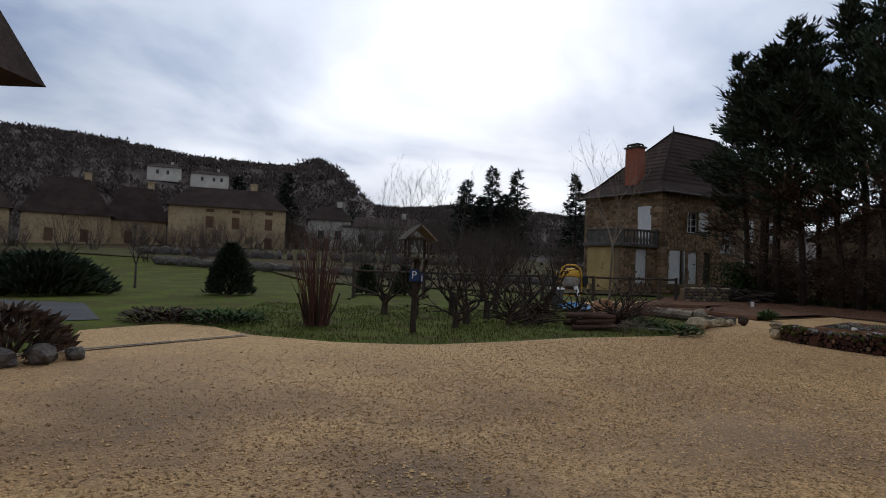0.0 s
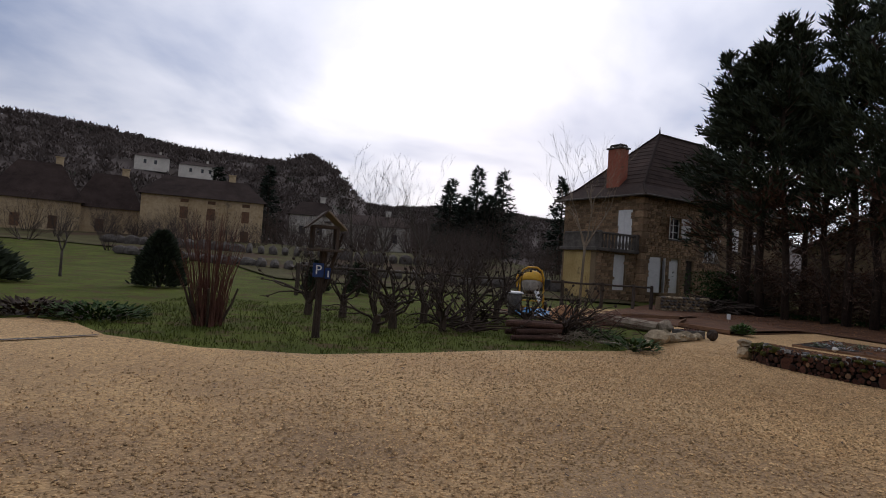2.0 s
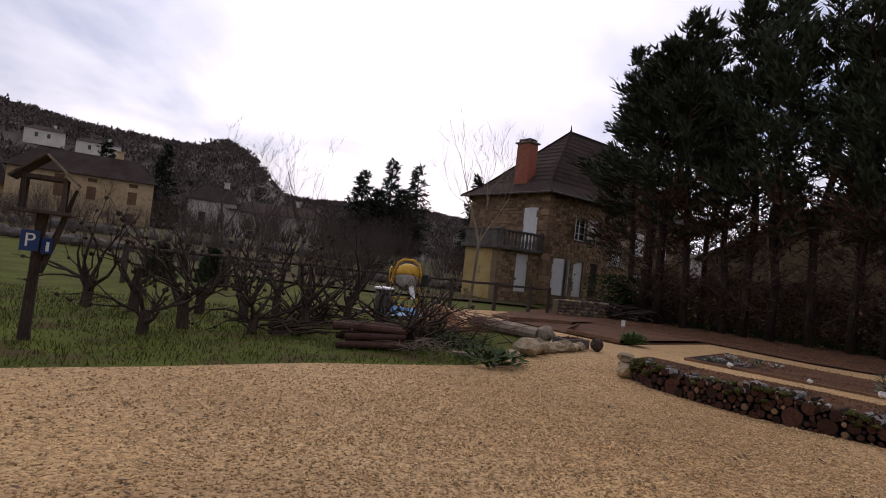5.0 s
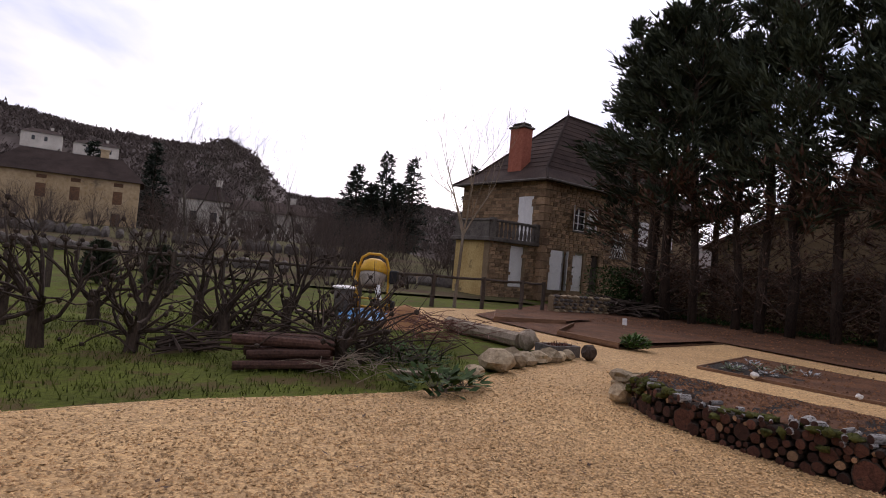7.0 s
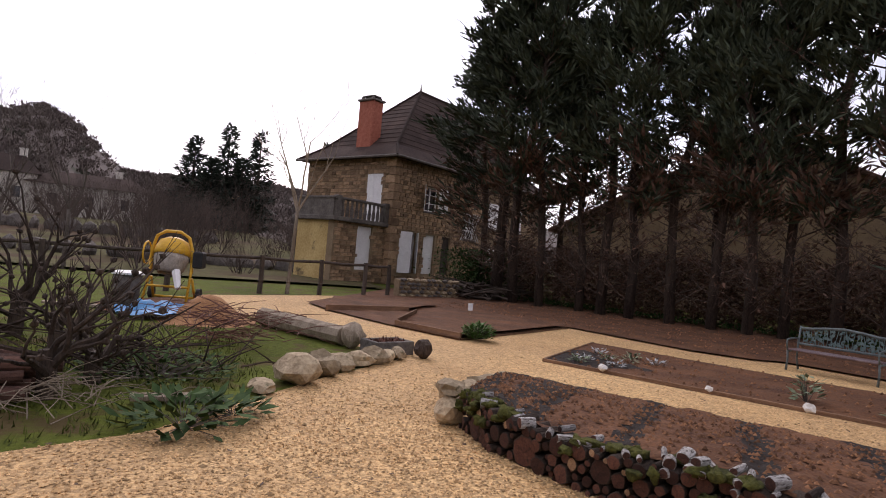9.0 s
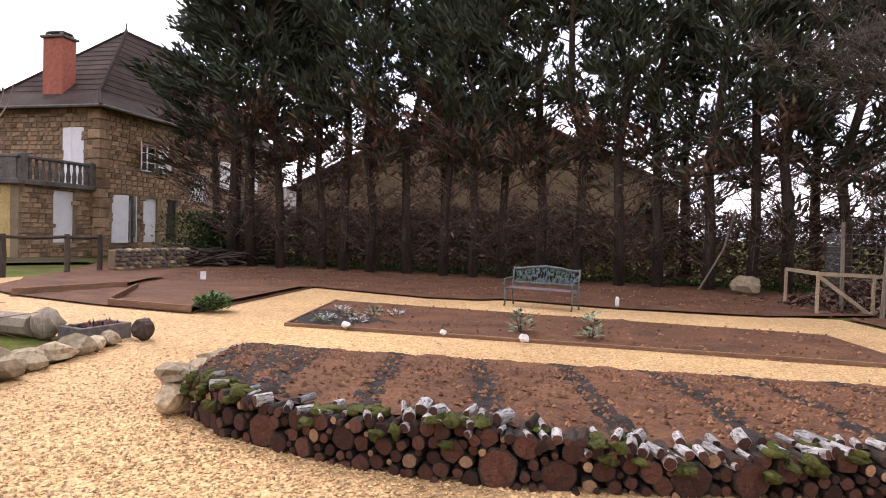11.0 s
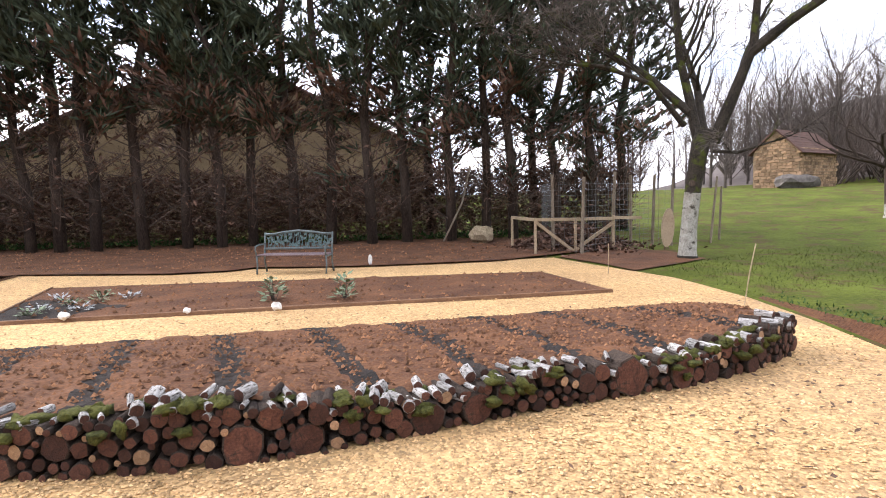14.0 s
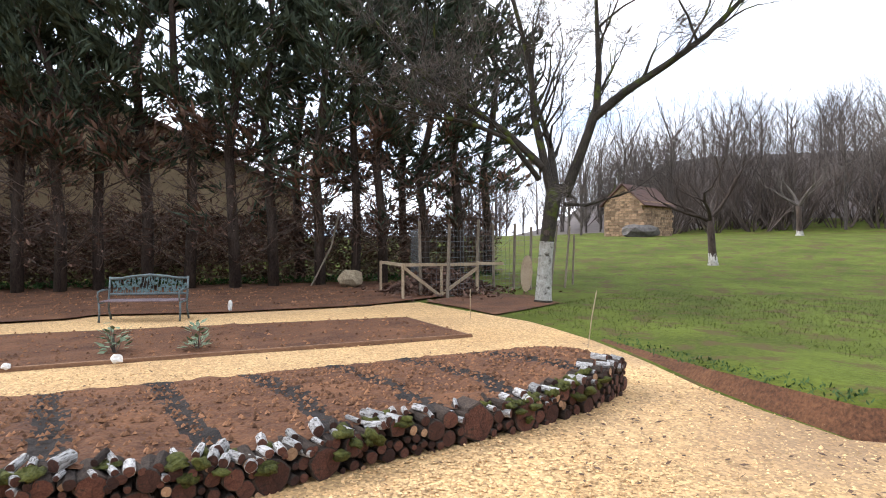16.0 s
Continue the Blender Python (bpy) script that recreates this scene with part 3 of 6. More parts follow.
    for i in range(80):
        a, b = FRONT[i], FRONT[i + 1]
        t = (b - a).normalized()
        inw = Vector((-t.y, t.x, 0)) * 0.1
        za, zb = wall_top(ARC[i]) - 0.06, wall_top(ARC[i + 1]) - 0.06
        a, b = a + inw, b + inw
        back.add([a, b, b + Vector((0, 0, zb)), a + Vector((0, 0, za)), a + inw, b + inw, b + inw + Vector((0, 0, zb)), a + inw + Vector((0, 0, za))], [(0, 1, 2, 3), (3, 2, 6, 7), (5, 4, 7, 6)])
    part("soil_fill", back, DARK_SOIL, wall)


log_wall()


def stone(x, y, z, r, seed, label="rough pale limestone block at bed edge", mat=LIMESTONE, group="edging stones"):
    rng = random.Random(seed)
    s = Shape()
    s.lump((0, 0, 0), r, rng, 1.0, 0.28, 2)
    low = min(v.z for v in s.v)
    ob = solo("edging_stone", s, mat, label, "stone", group)
    ob.location = (x, y, z - low * 0.9)
    return ob


for k, (x, y, z, r) in enumerate([(7.93, 13.98, 0, (0.16, 0.14, 0.13)), (7.95, 14.02, 0.23, (0.14, 0.12, 0.085)), (8.1, 14.35, 0.08, (0.16, 0.12, 0.12)), (8.25, 14.6, 0.05, (0.2, 0.12, 0.1)),
                                  (8.55, 14.9, 0.03, (0.2, 0.12, 0.1)), (8.85, 15.2, 0.03, (0.2, 0.12, 0.09)), (9.15, 15.5, 0.02, (0.2, 0.11, 0.08)), (9.45, 15.8, 0.02, (0.14, 0.1, 0.07))]):
    stone(x, y, z, r, 100 + k)
for k, (x, y, r) in enumerate([(6.35, 15.2, (0.2, 0.14, 0.07)), (6.75, 15.65, (0.3, 0.23, 0.19)), (7.1, 16.05, (0.26, 0.2, 0.16)), (7.4, 16.4, (0.24, 0.17, 0.13)), (7.7, 16.65, (0.2, 0.14, 0.11)),
                               (7.95, 16.85, (0.22, 0.14, 0.12)), (8.2, 17.05, (0.18, 0.13, 0.1)), (8.42, 17.25, (0.16, 0.12, 0.09))]):
    stone(x, y, 0, r, 130 + k, "pale limestone boulder edging the grass")


def board(p, q, h, mat=BOARD, parent=None, thick=0.04, base=0.0, name="edging_board"):
    p, q = Vector(p), Vector(q)
    d = q - p
    s = Shape()
    s.box(Matrix.Identity(4), d.length, thick, h, 0.006)
    ob = part(name, s, mat, parent)
    ob.matrix_world = pose((p.x + q.x) / 2, (p.y + q.y) / 2, base + h / 2, 0, 0, math.degrees(math.atan2(d.y, d.x)))
    return ob


def framed_bed(name, corners, label, boards, soil_z, dark_part=None):
    t = thing(name, at(0, 0), label, "garden bed")
    for a, b, h in boards:
        board(corners[a], corners[b], h, parent=t)
    bed = sheet("bed_earth", corners, soil_z, SOIL, "", "", 0.22, 0.03, "", 7)
    for key in ("label", "category", "kind"):
        if key in bed:
            del bed[key]
    bed.parent = t
    if dark_part:
        bed.data.materials.append(DARK_SOIL)
        for p in bed.data.polygons:
            if dark_part(p.center):
                p.material_index = 1
    return t


B2 = [(10.95, 17.3), (13.5, 19.5), (17.4, 11.3), (15.45, 9.8)]
framed_bed("garden_bed", B2, "long planted soil bed edged with low boards", [(0, 1, 0.07), (3, 0, 0.07), (1, 2, 0.05), (2, 3, 0.05)], 0.05,
           lambda c: (c - Vector((10.95, 17.3, 0))).length < 1.6 + 0.6 * noise.noise(c) and c.y > 16.6 + 0.3 * noise.noise(c * 3))
framed_bed("garden_bed", [(9.55, 21.15), (10.35, 19.4), (14.7, 22.3), (13.3, 25.0)], "bare soil bed with a damp board edge", [(0, 1, 0.16), (1, 2, 0.05)], 0.12)
framed_bed("garden_bed", [(8.5, 23.7), (10.9, 24.4), (12.6, 26.6), (9.4, 27.4)], "far soil bed with a board front", [(0, 1, 0.18), (3, 0, 0.12)], 0.14)
tagged(board((9.75, 21.6), (11.0, 24.0), 0.16), "damp brown board standing on edge in soil", "board")


# ---- trees ----
def grow(s, p, d, length, r, depth, rng, spread=0.6, up=0.15, sides=6, tips=None, steps=4, gnarl=0.25):
    """A limb with its branches: bends as it goes, tapers, and forks."""
    pts, rad = [p.copy()], [r]
    for k in range(steps):
        d = (d + Vector((rng.uniform(-1, 1), rng.uniform(-1, 1), rng.uniform(-1, 1))) * gnarl + Vector((0, 0, up))).normalized()
        p = p + d * (length / steps)
        pts.append(p.copy())
        rad.append(r * (1 - 0.5 * (k + 1) / steps))
    s.tube(pts, rad, max(3, sides), False)
    if depth == 0:
        if tips is not None:
            tips.append((p.copy(), d.copy()))
        return
    for k in range(rng.choice((2, 3, 3)) if depth > 1 else rng.choice((3, 4, 5))):
        i = rng.randint(1, steps) if k else steps
        q = pts[i]
        side = Vector((rng.uniform(-1, 1), rng.uniform(-1, 1), rng.uniform(-0.5, 0.8)))
        nd = (d + side * spread).normalized()
        grow(s, q, nd, length * rng.uniform(0.55, 0.8), max(0.004, rad[i] * rng.uniform(0.55, 0.8)), depth - 1, rng, spread, up, sides - 1, tips, max(2, steps - (depth < 3)), gnarl)


def bare_tree(name, m, height, radius, seed, label, depth=5, lean=(0, 0), spread=0.7, bark=BARK, trunk_frac=0.28, wash=False, group="", rise=0.1, gnarl=0.22):
    rng = random.Random(seed)
    t = thing(name, m, label, "tree", group)
    th = height * trunk_frac
    tr = Shape()
    top = Vector((lean[0], lean[1], th))
    pts = [Vector((0, 0, -0.1)), Vector((0, 0, 0.12)), top * 0.35, top * 0.7, top]
    tr.tube(pts, [radius * 1.5, radius * 1.15, radius, radius * 0.92, radius * 0.95], 10)
    part("trunk", tr, bark, t, "", True)
    if wash:
        w = Shape()
        k = wash / th
        w.tube([Vector((0, 0, -0.05)), Vector((0, 0, 0.13)), top * 0.35 * min(1, k / 0.35), top * k], [radius * 1.54, radius * 1.18, radius * 1.03, radius * 1.0], 12, False)
        part("limewash", w, LIMEWASH, t, "flaking white limewash on the trunk", True)
    cr = Shape()
    n = 4
    for k in range(n):
        w = 2 * math.pi * (k + rng.uniform(-0.2, 0.2)) / n
        grow(cr, top - Vector((0, 0, rng.uniform(0, th * 0.1))), Vector((math.cos(w) * spread, math.sin(w) * spread, 0.8)).normalized(), height * 0.27, radius * 0.6, depth - 1, rng, 0.65, rise, 6, None, 4, gnarl)
    part("crown", cr, bark if depth > 4 else TWIG, t)
    return t


def conifer_meshes(seed, height, first, dense=1.0):
    """Trunk, bare dead boughs, and foliage of one tall cypress."""
    rng = random.Random(seed)
    tr, dead, fol, brown = Shape(), Shape(), Shape(), Shape()
    bend = [Vector((rng.uniform(-0.12, 0.12) * k, rng.uniform(-0.12, 0.12) * k, height * k / 6)) for k in range(7)]
    bend[0] = Vector((0, 0, -0.1))
    tr.tube(bend, [0.17, 0.145, 0.13, 0.11, 0.085, 0.055, 0.015], 8)

    def spine(z):
        k = min(5.999, max(0, z / height * 6))
        return bend[int(k)].lerp(bend[int(k) + 1], k - int(k))

    z = 0.7
    while z < height - 0.3:
        w = rng.uniform(0, 6.283)
        f = (z - first) / (height - first)
        c = spine(z)
        if z < first + rng.uniform(-0.6, 0.8) or (f < 0.42 and rng.random() < 0.62 - f):
            ln = rng.uniform(0.6, 2.2)
            d = Vector((math.cos(w), math.sin(w), rng.uniform(0.1, 0.9))).normalized()
            pts = [c, c + d * ln * 0.5, c + d * ln + Vector((0, 0, rng.uniform(0.0, 0.5)))]
            dead.tube(pts, [0.022, 0.014, 0.004], 4, False)
            for _ in range(9):
                a = pts[1].lerp(pts[2], rng.random())
                e = (d + Vector((rng.uniform(-1, 1), rng.uniform(-1, 1), rng.uniform(-0.3, 1)))).normalized()
                dead.tube([a, a + e * rng.uniform(0.2, 0.6)], [0.008, 0.003], 3, False)
            for _ in range(10):
                a = pts[1].lerp(pts[2], rng.uniform(-0.3, 1)) + Vector((rng.gauss(0, 0.12), rng.gauss(0, 0.12), rng.gauss(0, 0.1)))
                brown.leaf(a, Vector((rng.uniform(-1, 1), rng.uniform(-1, 1), rng.uniform(-0.8, 0.6))).normalized(), Vector((rng.uniform(-1, 1), rng.uniform(-1, 1), 1)), rng.uniform(0.1, 0.28), rng.uniform(0.03, 0.08))
            z += rng.uniform(0.06, 0.14)
            continue
        ln = (2.5 * (1 - max(0, f)) ** 0.7 + 0.25) * rng.uniform(0.6, 1.15)
        rise = 0.35 + 0.75 * max(0, f) + rng.uniform(-0.1, 0.25)
        d = Vector((math.cos(w), math.sin(w), rise)).normalized()
        tip = c + d * ln
        dead.tube([c, c.lerp(tip, 0.6) - Vector((0, 0, 0.08)), tip], [0.03, 0.018, 0.005], 4, False)
        n = int((20 * ln + 9) * dense)
        patch = rng.random()
        for k in range(n):
            q = rng.uniform(0.3, 1.05)
            base = c.lerp(tip, q) + Vector((rng.gauss(0, 0.13), rng.gauss(0, 0.13), rng.gauss(0, 0.10) - 0.04)) * (0.6 + ln * 0.35)
            for _ in range(3):
                e = (d * 1.1 + Vector((rng.uniform(-0.9, 0.9), rng.uniform(-0.9, 0.9), rng.uniform(-0.35, 0.95)))).normalized()
                nn = Vector((rng.uniform(-1, 1), rng.uniform(-1, 1), rng.uniform(-1, 1)))
                (brown if (f < 0.12 and rng.random() < 0.55) or (f < 0.3 and patch > 0.87) else fol).leaf(base, e, nn, rng.uniform(0.2, 0.55), rng.uniform(0.05, 0.11))
        z += rng.uniform(0.07, 0.14) * (1.6 if f < 0.45 else 1)
    return tr.mesh("trunk", True), dead.mesh("deadwood"), fol.mesh("foliage"), brown.mesh("browned_foliage")


def conifer_row():
    firsts = (3.2, 3.9, 2.9, 3.6, 3.3, 1.6, 1.9)
    kinds = [conifer_meshes(50 + k, (14.2, 13.2, 14.8, 12.4, 13.8, 12.6, 11.4)[k], firsts[k], (1.0, 0.75, 0.95, 0.75, 0.9, 0.55, 0.55)[k]) for k in range(7)]
    rng = random.Random(9)
    a, b = Vector((17.1, 31.6, 0)), Vector((25.8, 13.8, 0))
    spots = []
    n = 17

    for i in range(n):
        p = a.lerp(b, i / (n - 1))
        spots.append((p.x + rng.uniform(-0.25, 0.25), p.y + rng.uniform(-0.25, 0.25), i % 5 if i < 12 else (5, 3, 6, 1, 5)[i - 12]))
    spots += [(26.9, 12.7, 6), (27.9, 11.6, 5), (28.9, 10.6, 6), (17.5, 33.9, 2), (20.9, 32.8, 0), (23.4, 26.0, 3), (26.8, 17.4, 5), (28.6, 13.8, 1)]
    for i, (x, y, k) in enumerate(spots):
        tr, dead, fol, brown = kinds[k]
        sc = rng.uniform(0.92, 1.08)
        t = thing("conifer_tree", at(x, y, ground_height(x, y), rng.uniform(0, 360)), "tall dark cypress with a bare lower trunk" if k < 5 else "dark cypress with low sweeping boughs", "conifer", "row of conifers")
        for nm, me, mt in (("trunk", tr, BARK), ("deadwood", dead, DEADWOOD), ("foliage", fol, NEEDLE), ("browned_foliage", brown, BROWN_NEEDLE)):
            part(nm, me, mt, t)
        wide = 1.7 if i == 0 else 1.3 if i == 1 else 1.1
        t.scale = (sc * wide, sc * wide, sc)


conifer_row()


def dead_hedge():
    """Brown, bare hedge of dry twigs behind the trunks."""
    rng = random.Random(21)
    a, b = Vector((18.6, 33.6, 0)), Vector((29.4, 10.4, 0))
    d = (b - a).normalized()
    nrm = Vector((-d.y, d.x, 0))
    tw, lf, low = Shape(), Shape(), Shape()
    for k in range(5200):
        u = rng.random()
        p = a.lerp(b, u) + nrm * rng.gauss(0, 0.4) + Vector((0, 0, rng.uniform(0.05, 2.3)))
        e = Vector((rng.uniform(-1, 1), rng.uniform(-1, 1), rng.uniform(-0.25, 0.5))).normalized()
        ln = rng.uniform(0.3, 0.9)
        tw.tube([p, p + e * ln * 0.5 + Vector((0, 0, 0.03)), p + e * ln], [0.008, 0.006, 0.002], 3, False)
    for k in range(46000):
        u = rng.random()
        h = rng.uniform(0.0, 2.5) ** 1.0
        p = a.lerp(b, u) + nrm * rng.gauss(0.15, 0.42) + Vector((0, 0, h + 0.35 * noise.noise(Vector((u * 30, 0, 0)))))
        e = Vector((rng.uniform(-1, 1), rng.uniform(-1, 1), rng.uniform(-0.9, 0.5))).normalized()
        lf.leaf(p, e, Vector((rng.uniform(-1, 1), rng.uniform(-1, 1), rng.uniform(-1, 1))), rng.uniform(0.1, 0.28), rng.uniform(0.03, 0.09))
    for k in range(2600):
        u = rng.random()
        p = a.lerp(b, u) + nrm * rng.uniform(-1.0, -0.3) * (1 if nrm.x > 0 else -1) + Vector((0, 0, rng.uniform(0.04, 0.22)))
        e = Vector((rng.uniform(-1, 1), rng.uniform(-1, 1), rng.uniform(0.1, 1))).normalized()
        low.leaf(p, e, Vector((rng.uniform(-1, 1), rng.uniform(-1, 1), 1)), rng.uniform(0.08, 0.18), rng.uniform(0.05, 0.09))
    t = thing("dead_hedge", at(0, 0), "dry brown leafless hedge behind the conifer trunks", "hedge", "", "stuff")
    part("twigs", tw, DEADWOOD, t)
    part("dry_foliage", lf, BROWN_NEEDLE, t)
    part("ivy_fringe", low, LEAF_GREEN, t)
    g = Shape()
    for k in range(5200):
        p = Vector((16.6 + rng.gauss(0, 0.75) + rng.uniform(0, 2.0), 34.4 + rng.gauss(0, 0.5) - rng.uniform(0, 1), rng.uniform(0.1, 2.1)))
        e = Vector((rng.uniform(-1, 1), rng.uniform(-1, 1), rng.uniform(-0.3, 1))).normalized()
        g.leaf(p, e, Vector((rng.uniform(-1, 1), rng.uniform(-1, 1), 1)), rng.uniform(0.12, 0.25), rng.uniform(0.06, 0.1))
    solo("evergreen_shrub", g, LEAF_GREEN, "dark green clipped shrub beside the house", "shrub")


dead_hedge()


def walnut_tree():
    """Old walnut with a forked, mossy crown and limewash on its trunk."""
    t = thing("walnut_tree", at(20.6, 8.6), "old bare walnut with mossy limbs and limewashed trunk", "tree")
    rng = random.Random(4)
    tr = Shape()
    tr.tube([(0, 0, -0.1), (0, 0, 0.1), (0.02, -0.03, 0.8), (0, -0.1, 1.6), (0.03, -0.2, 2.3), (0, -0.3, 2.9)], [0.3, 0.205, 0.17, 0.175, 0.19, 0.2], 12)
    part("trunk", tr, WALNUT_BARK, t, "", True)
    w = Shape()
    w.tube([(0, 0, 0.05), (0, 0, 0.12), (0.02, -0.03, 0.8), (0.012, -0.06, 1.15), (0.004, -0.09, 1.5)], [0.222, 0.208, 0.176, 0.178, 0.179], 12, False)
    part("limewash", w, LIMEWASH, t, "flaking white limewash", True)
    knot = Shape()
    knot.tube([(-0.1, -0.08, 1.7), (-0.18, -0.08, 1.71)], [0.085, 0.065], 10)
    part("knot", knot, BARK, t, "dark hollow knot")
    cr, tips = Shape(), []

    def limb(pts, r0, r1, depth, n, ln):
        """A main limb along its bends, with side branches from its upper part."""
        pts = [Vector(p) for p in pts]
        k = len(pts)
        rad = [r0 + (r1 - r0) * i / (k - 1) for i in range(k)]
        cr.tube(pts, rad, 9, False)
        for j in range(n):
            f = 0.3 + 0.7 * (j + 0.5) / n
            i = min(int(f * (k - 1)), k - 2)
            p = pts[i].lerp(pts[i + 1], f * (k - 1) - i)
            d = (pts[i + 1] - pts[i]).normalized()
            side = Vector((rng.uniform(-1, 1), rng.uniform(-1, 1), rng.uniform(-0.2, 0.9)))
            grow(cr, p, (d * 0.6 + side).normalized(), ln * rng.uniform(0.6, 1.1), max(0.012, rad[i] * 0.45), depth, rng, 0.65, 0.05, 5, tips, 4, 0.25)
        grow(cr, pts[-1], (pts[-1] - pts[-2]).normalized(), ln, r1, depth, rng, 0.6, 0.05, 6, tips, 4, 0.2)

    limb([(0, -0.2, 2.6), (0.1, 0.0, 3.6), (0.2, 0.22, 4.6), (0.15, 0.3, 5.8), (0.0, 0.7, 7.3)], 0.12, 0.05, 3, 8, 1.5)
    limb([(0, -0.5, 2.6), (-0.05, -0.85, 3.5), (-0.1, -1.25, 4.6), (-0.1, -1.3, 5.6), (-0.1, -1.25, 6.8)], 0.145, 0.05, 3, 6, 1.4)
    limb([(-0.1, -1.2, 4.45), (-0.2, -1.9, 5.0), (-0.3, -2.8, 5.55), (-0.5, -3.6, 6.1), (-0.7, -4.4, 6.9)], 0.12, 0.045, 3, 8, 1.2)
    limb([(0.05, 0.0, 3.3), (0.2, 0.9, 4.2), (0.1, 2.0, 5.0), (-0.2, 3.2, 5.9)], 0.1, 0.04, 3, 9, 1.3)
    limb([(0.0, 0.1, 3.0), (-0.5, 0.8, 3.9), (-0.9, 1.8, 4.3), (-1.1, 2.7, 4.4)], 0.07, 0.03, 3, 7, 1.0)
    limb([(0.1, -0.3, 2.7), (0.9, -0.2, 3.9), (1.8, 0.2, 5.4)], 0.12, 0.05, 3, 6, 1.4)
    limb([(0, -0.5, 2.4), (-0.1, -1.0, 2.35), (-0.15, -1.5, 2.5)], 0.045, 0.02, 2, 2, 0.6)
    part("crown", cr, WALNUT_BARK, t)
    fine = Shape()
    for p, d in tips:
        for _ in range(3):
            e = (d + Vector((rng.uniform(-1, 1), rng.uniform(-1, 1), rng.uniform(-0.8, 0.6)))).normalized()
            fine.tube([p, p + e * 0.25, p + e * 0.45 + Vector((0, 0, -0.06))], [0.007, 0.005, 0.002], 3, False)
    part("twigs", fine, TWIG, t)


walnut_tree()
bare_tree("apple_tree", at(32.0, 1.5, ground_height(32, 1.5)), 7.6, 0.16, 12, "bare fruit tree with limewashed trunk on the lawn", 5, (0.1, 0.1), 1.2, BARK, 0.26, 0.5, rise=0.09, gnarl=0.3)
bare_tree("apple_tree", at(52, -10, ground_height(52, -10)), 7.0, 0.2, 15, "bare fruit tree further up the lawn", 4, (0, 0.1), 0.8, BARK, 0.3, 0.4)


def far_woods():
    base = []
    for k in range(4):
        rng = random.Random(70 + k)
        tr, cr = Shape(), Shape()
        h = (16, 18, 14, 17)[k]
        tr.tube([(0, 0, -0.3), (0.1, 0, h * 0.25), (0.0, 0.2, h * 0.5)], [0.15, 0.12, 0.08], 6, False)
        for j in range(20):
            w = rng.uniform(0, 6.28)
            grow(cr, Vector((0.05, 0.1, h * rng.uniform(0.03, 0.5))), Vector((math.cos(w) * 0.7, math.sin(w) * 0.7, 0.8)).normalized(), h * rng.uniform(0.16, 0.26), 0.055, 3, rng, 0.7, 0.1, 4, None, 3, 0.25)
        base.append((tr.mesh("trunk"), cr.mesh("crown")))
    rng = random.Random(77)
    for i in range(300):
        x = 62 + 50 * rng.random() ** 1.3
        y = rng.uniform(-75, 22)
        if x < 66 and -12 < y < 12:
            continue
        if y > 6 and (x < 80 or rng.random() < 0.5):
            continue
        t = thing("bare_woodland_tree", at(x, y, ground_height(x, y), rng.uniform(0, 360)), "bare grey winter tree in the hillside wood", "tree", "hillside wood")
        k = rng.randint(0, 3)
        part("trunk", base[k][0], WOOD_TWIG, t)
        part("crown", base[k][1], WOOD_TWIG, t)
        sc = rng.uniform(0.7, 1.1)
        t.scale = (sc, sc, sc)


far_woods()


# ---- bench ----
def garden_bench(m):
    t = thing("garden_bench", m, "cast iron garden bench with leafy green backrest", "bench")
    W = 1.55
    for sx in (-1, 1):
        leg = Shape()
        x = sx * (W / 2 - 0.03)
        leg.tube([(x, -0.24, 0), (x, -0.2, 0.2), (x, -0.22, 0.38)], [0.022, 0.018, 0.02], 6)
        leg.tube([(x, 0.26, 0), (x, 0.17, 0.22), (x, 0.19, 0.45), (x, 0.27, 0.84)], [0.022, 0.018, 0.02, 0.02], 6)
        leg.tube([(x, -0.22, 0.36), (x, 0.2, 0.37)], [0.018, 0.018], 6)
        leg.tube([(x, -0.26, 0.58), (x, -0.1, 0.6), (x, 0.22, 0.6)], [0.02, 0.018, 0.016], 6)
        leg.tube([(x, -0.22, 0.38), (x, -0.27, 0.5), (x, -0.25, 0.58)], [0.016, 0.016, 0.016], 6)
        part("end_frame", leg, IRON, t, "", True)
    for k in range(5):
        s = Shape()
        s.box(pose(0, -0.2 + k * 0.095, 0.395), W - 0.08, 0.075, 0.025, 0.006)
        part("seat_slat", s, BENCH_SLAT, t)

    def back(x, z):
        return Vector((x, 0.19 + (z - 0.45) * 0.2, z))

    fr = Shape()
    h = W / 2 - 0.05
    tops = [(-h, 0.80), (-h * 0.75, 0.805), (-h * 0.45, 0.84), (0, 0.87), (h * 0.45, 0.84), (h * 0.75, 0.805), (h, 0.80)]
    fr.tube([back(x, z) for x, z in tops], [0.028] * 7, 6)
    fr.tube([back(-h, 0.5), back(h, 0.5)], [0.025, 0.025], 6)
    part("back_frame", fr, IRON, t, "", True)
    orn = Shape()
    rng = random.Random(2)
    for k in range(30):
        x = -h + 0.06 + (2 * h - 0.12) * k / 29
        ztop = 0.80 + 0.06 * (1 - (x / h) ** 2)
        orn.tube([back(x, 0.5), back(x + 0.03 * math.sin(k * 2.1), 0.65), back(x + 0.04 * math.cos(k), ztop)], [0.008, 0.007, 0.008], 4, False)
        for j in range(4):
            z = rng.uniform(0.54, ztop - 0.06)
            a = rng.uniform(0, 6.28)
            p = back(x, z)
            orn.leaf(p, Vector((math.cos(a), 0.05, math.sin(a))), Vector((0, 1, 0)), 0.085, 0.045)
    part("leaf_panel", orn, IRON_LEAF, t, "turquoise cast leaf panel")


garden_bench(at(16.5, 16.32, 0.02, -76.0))


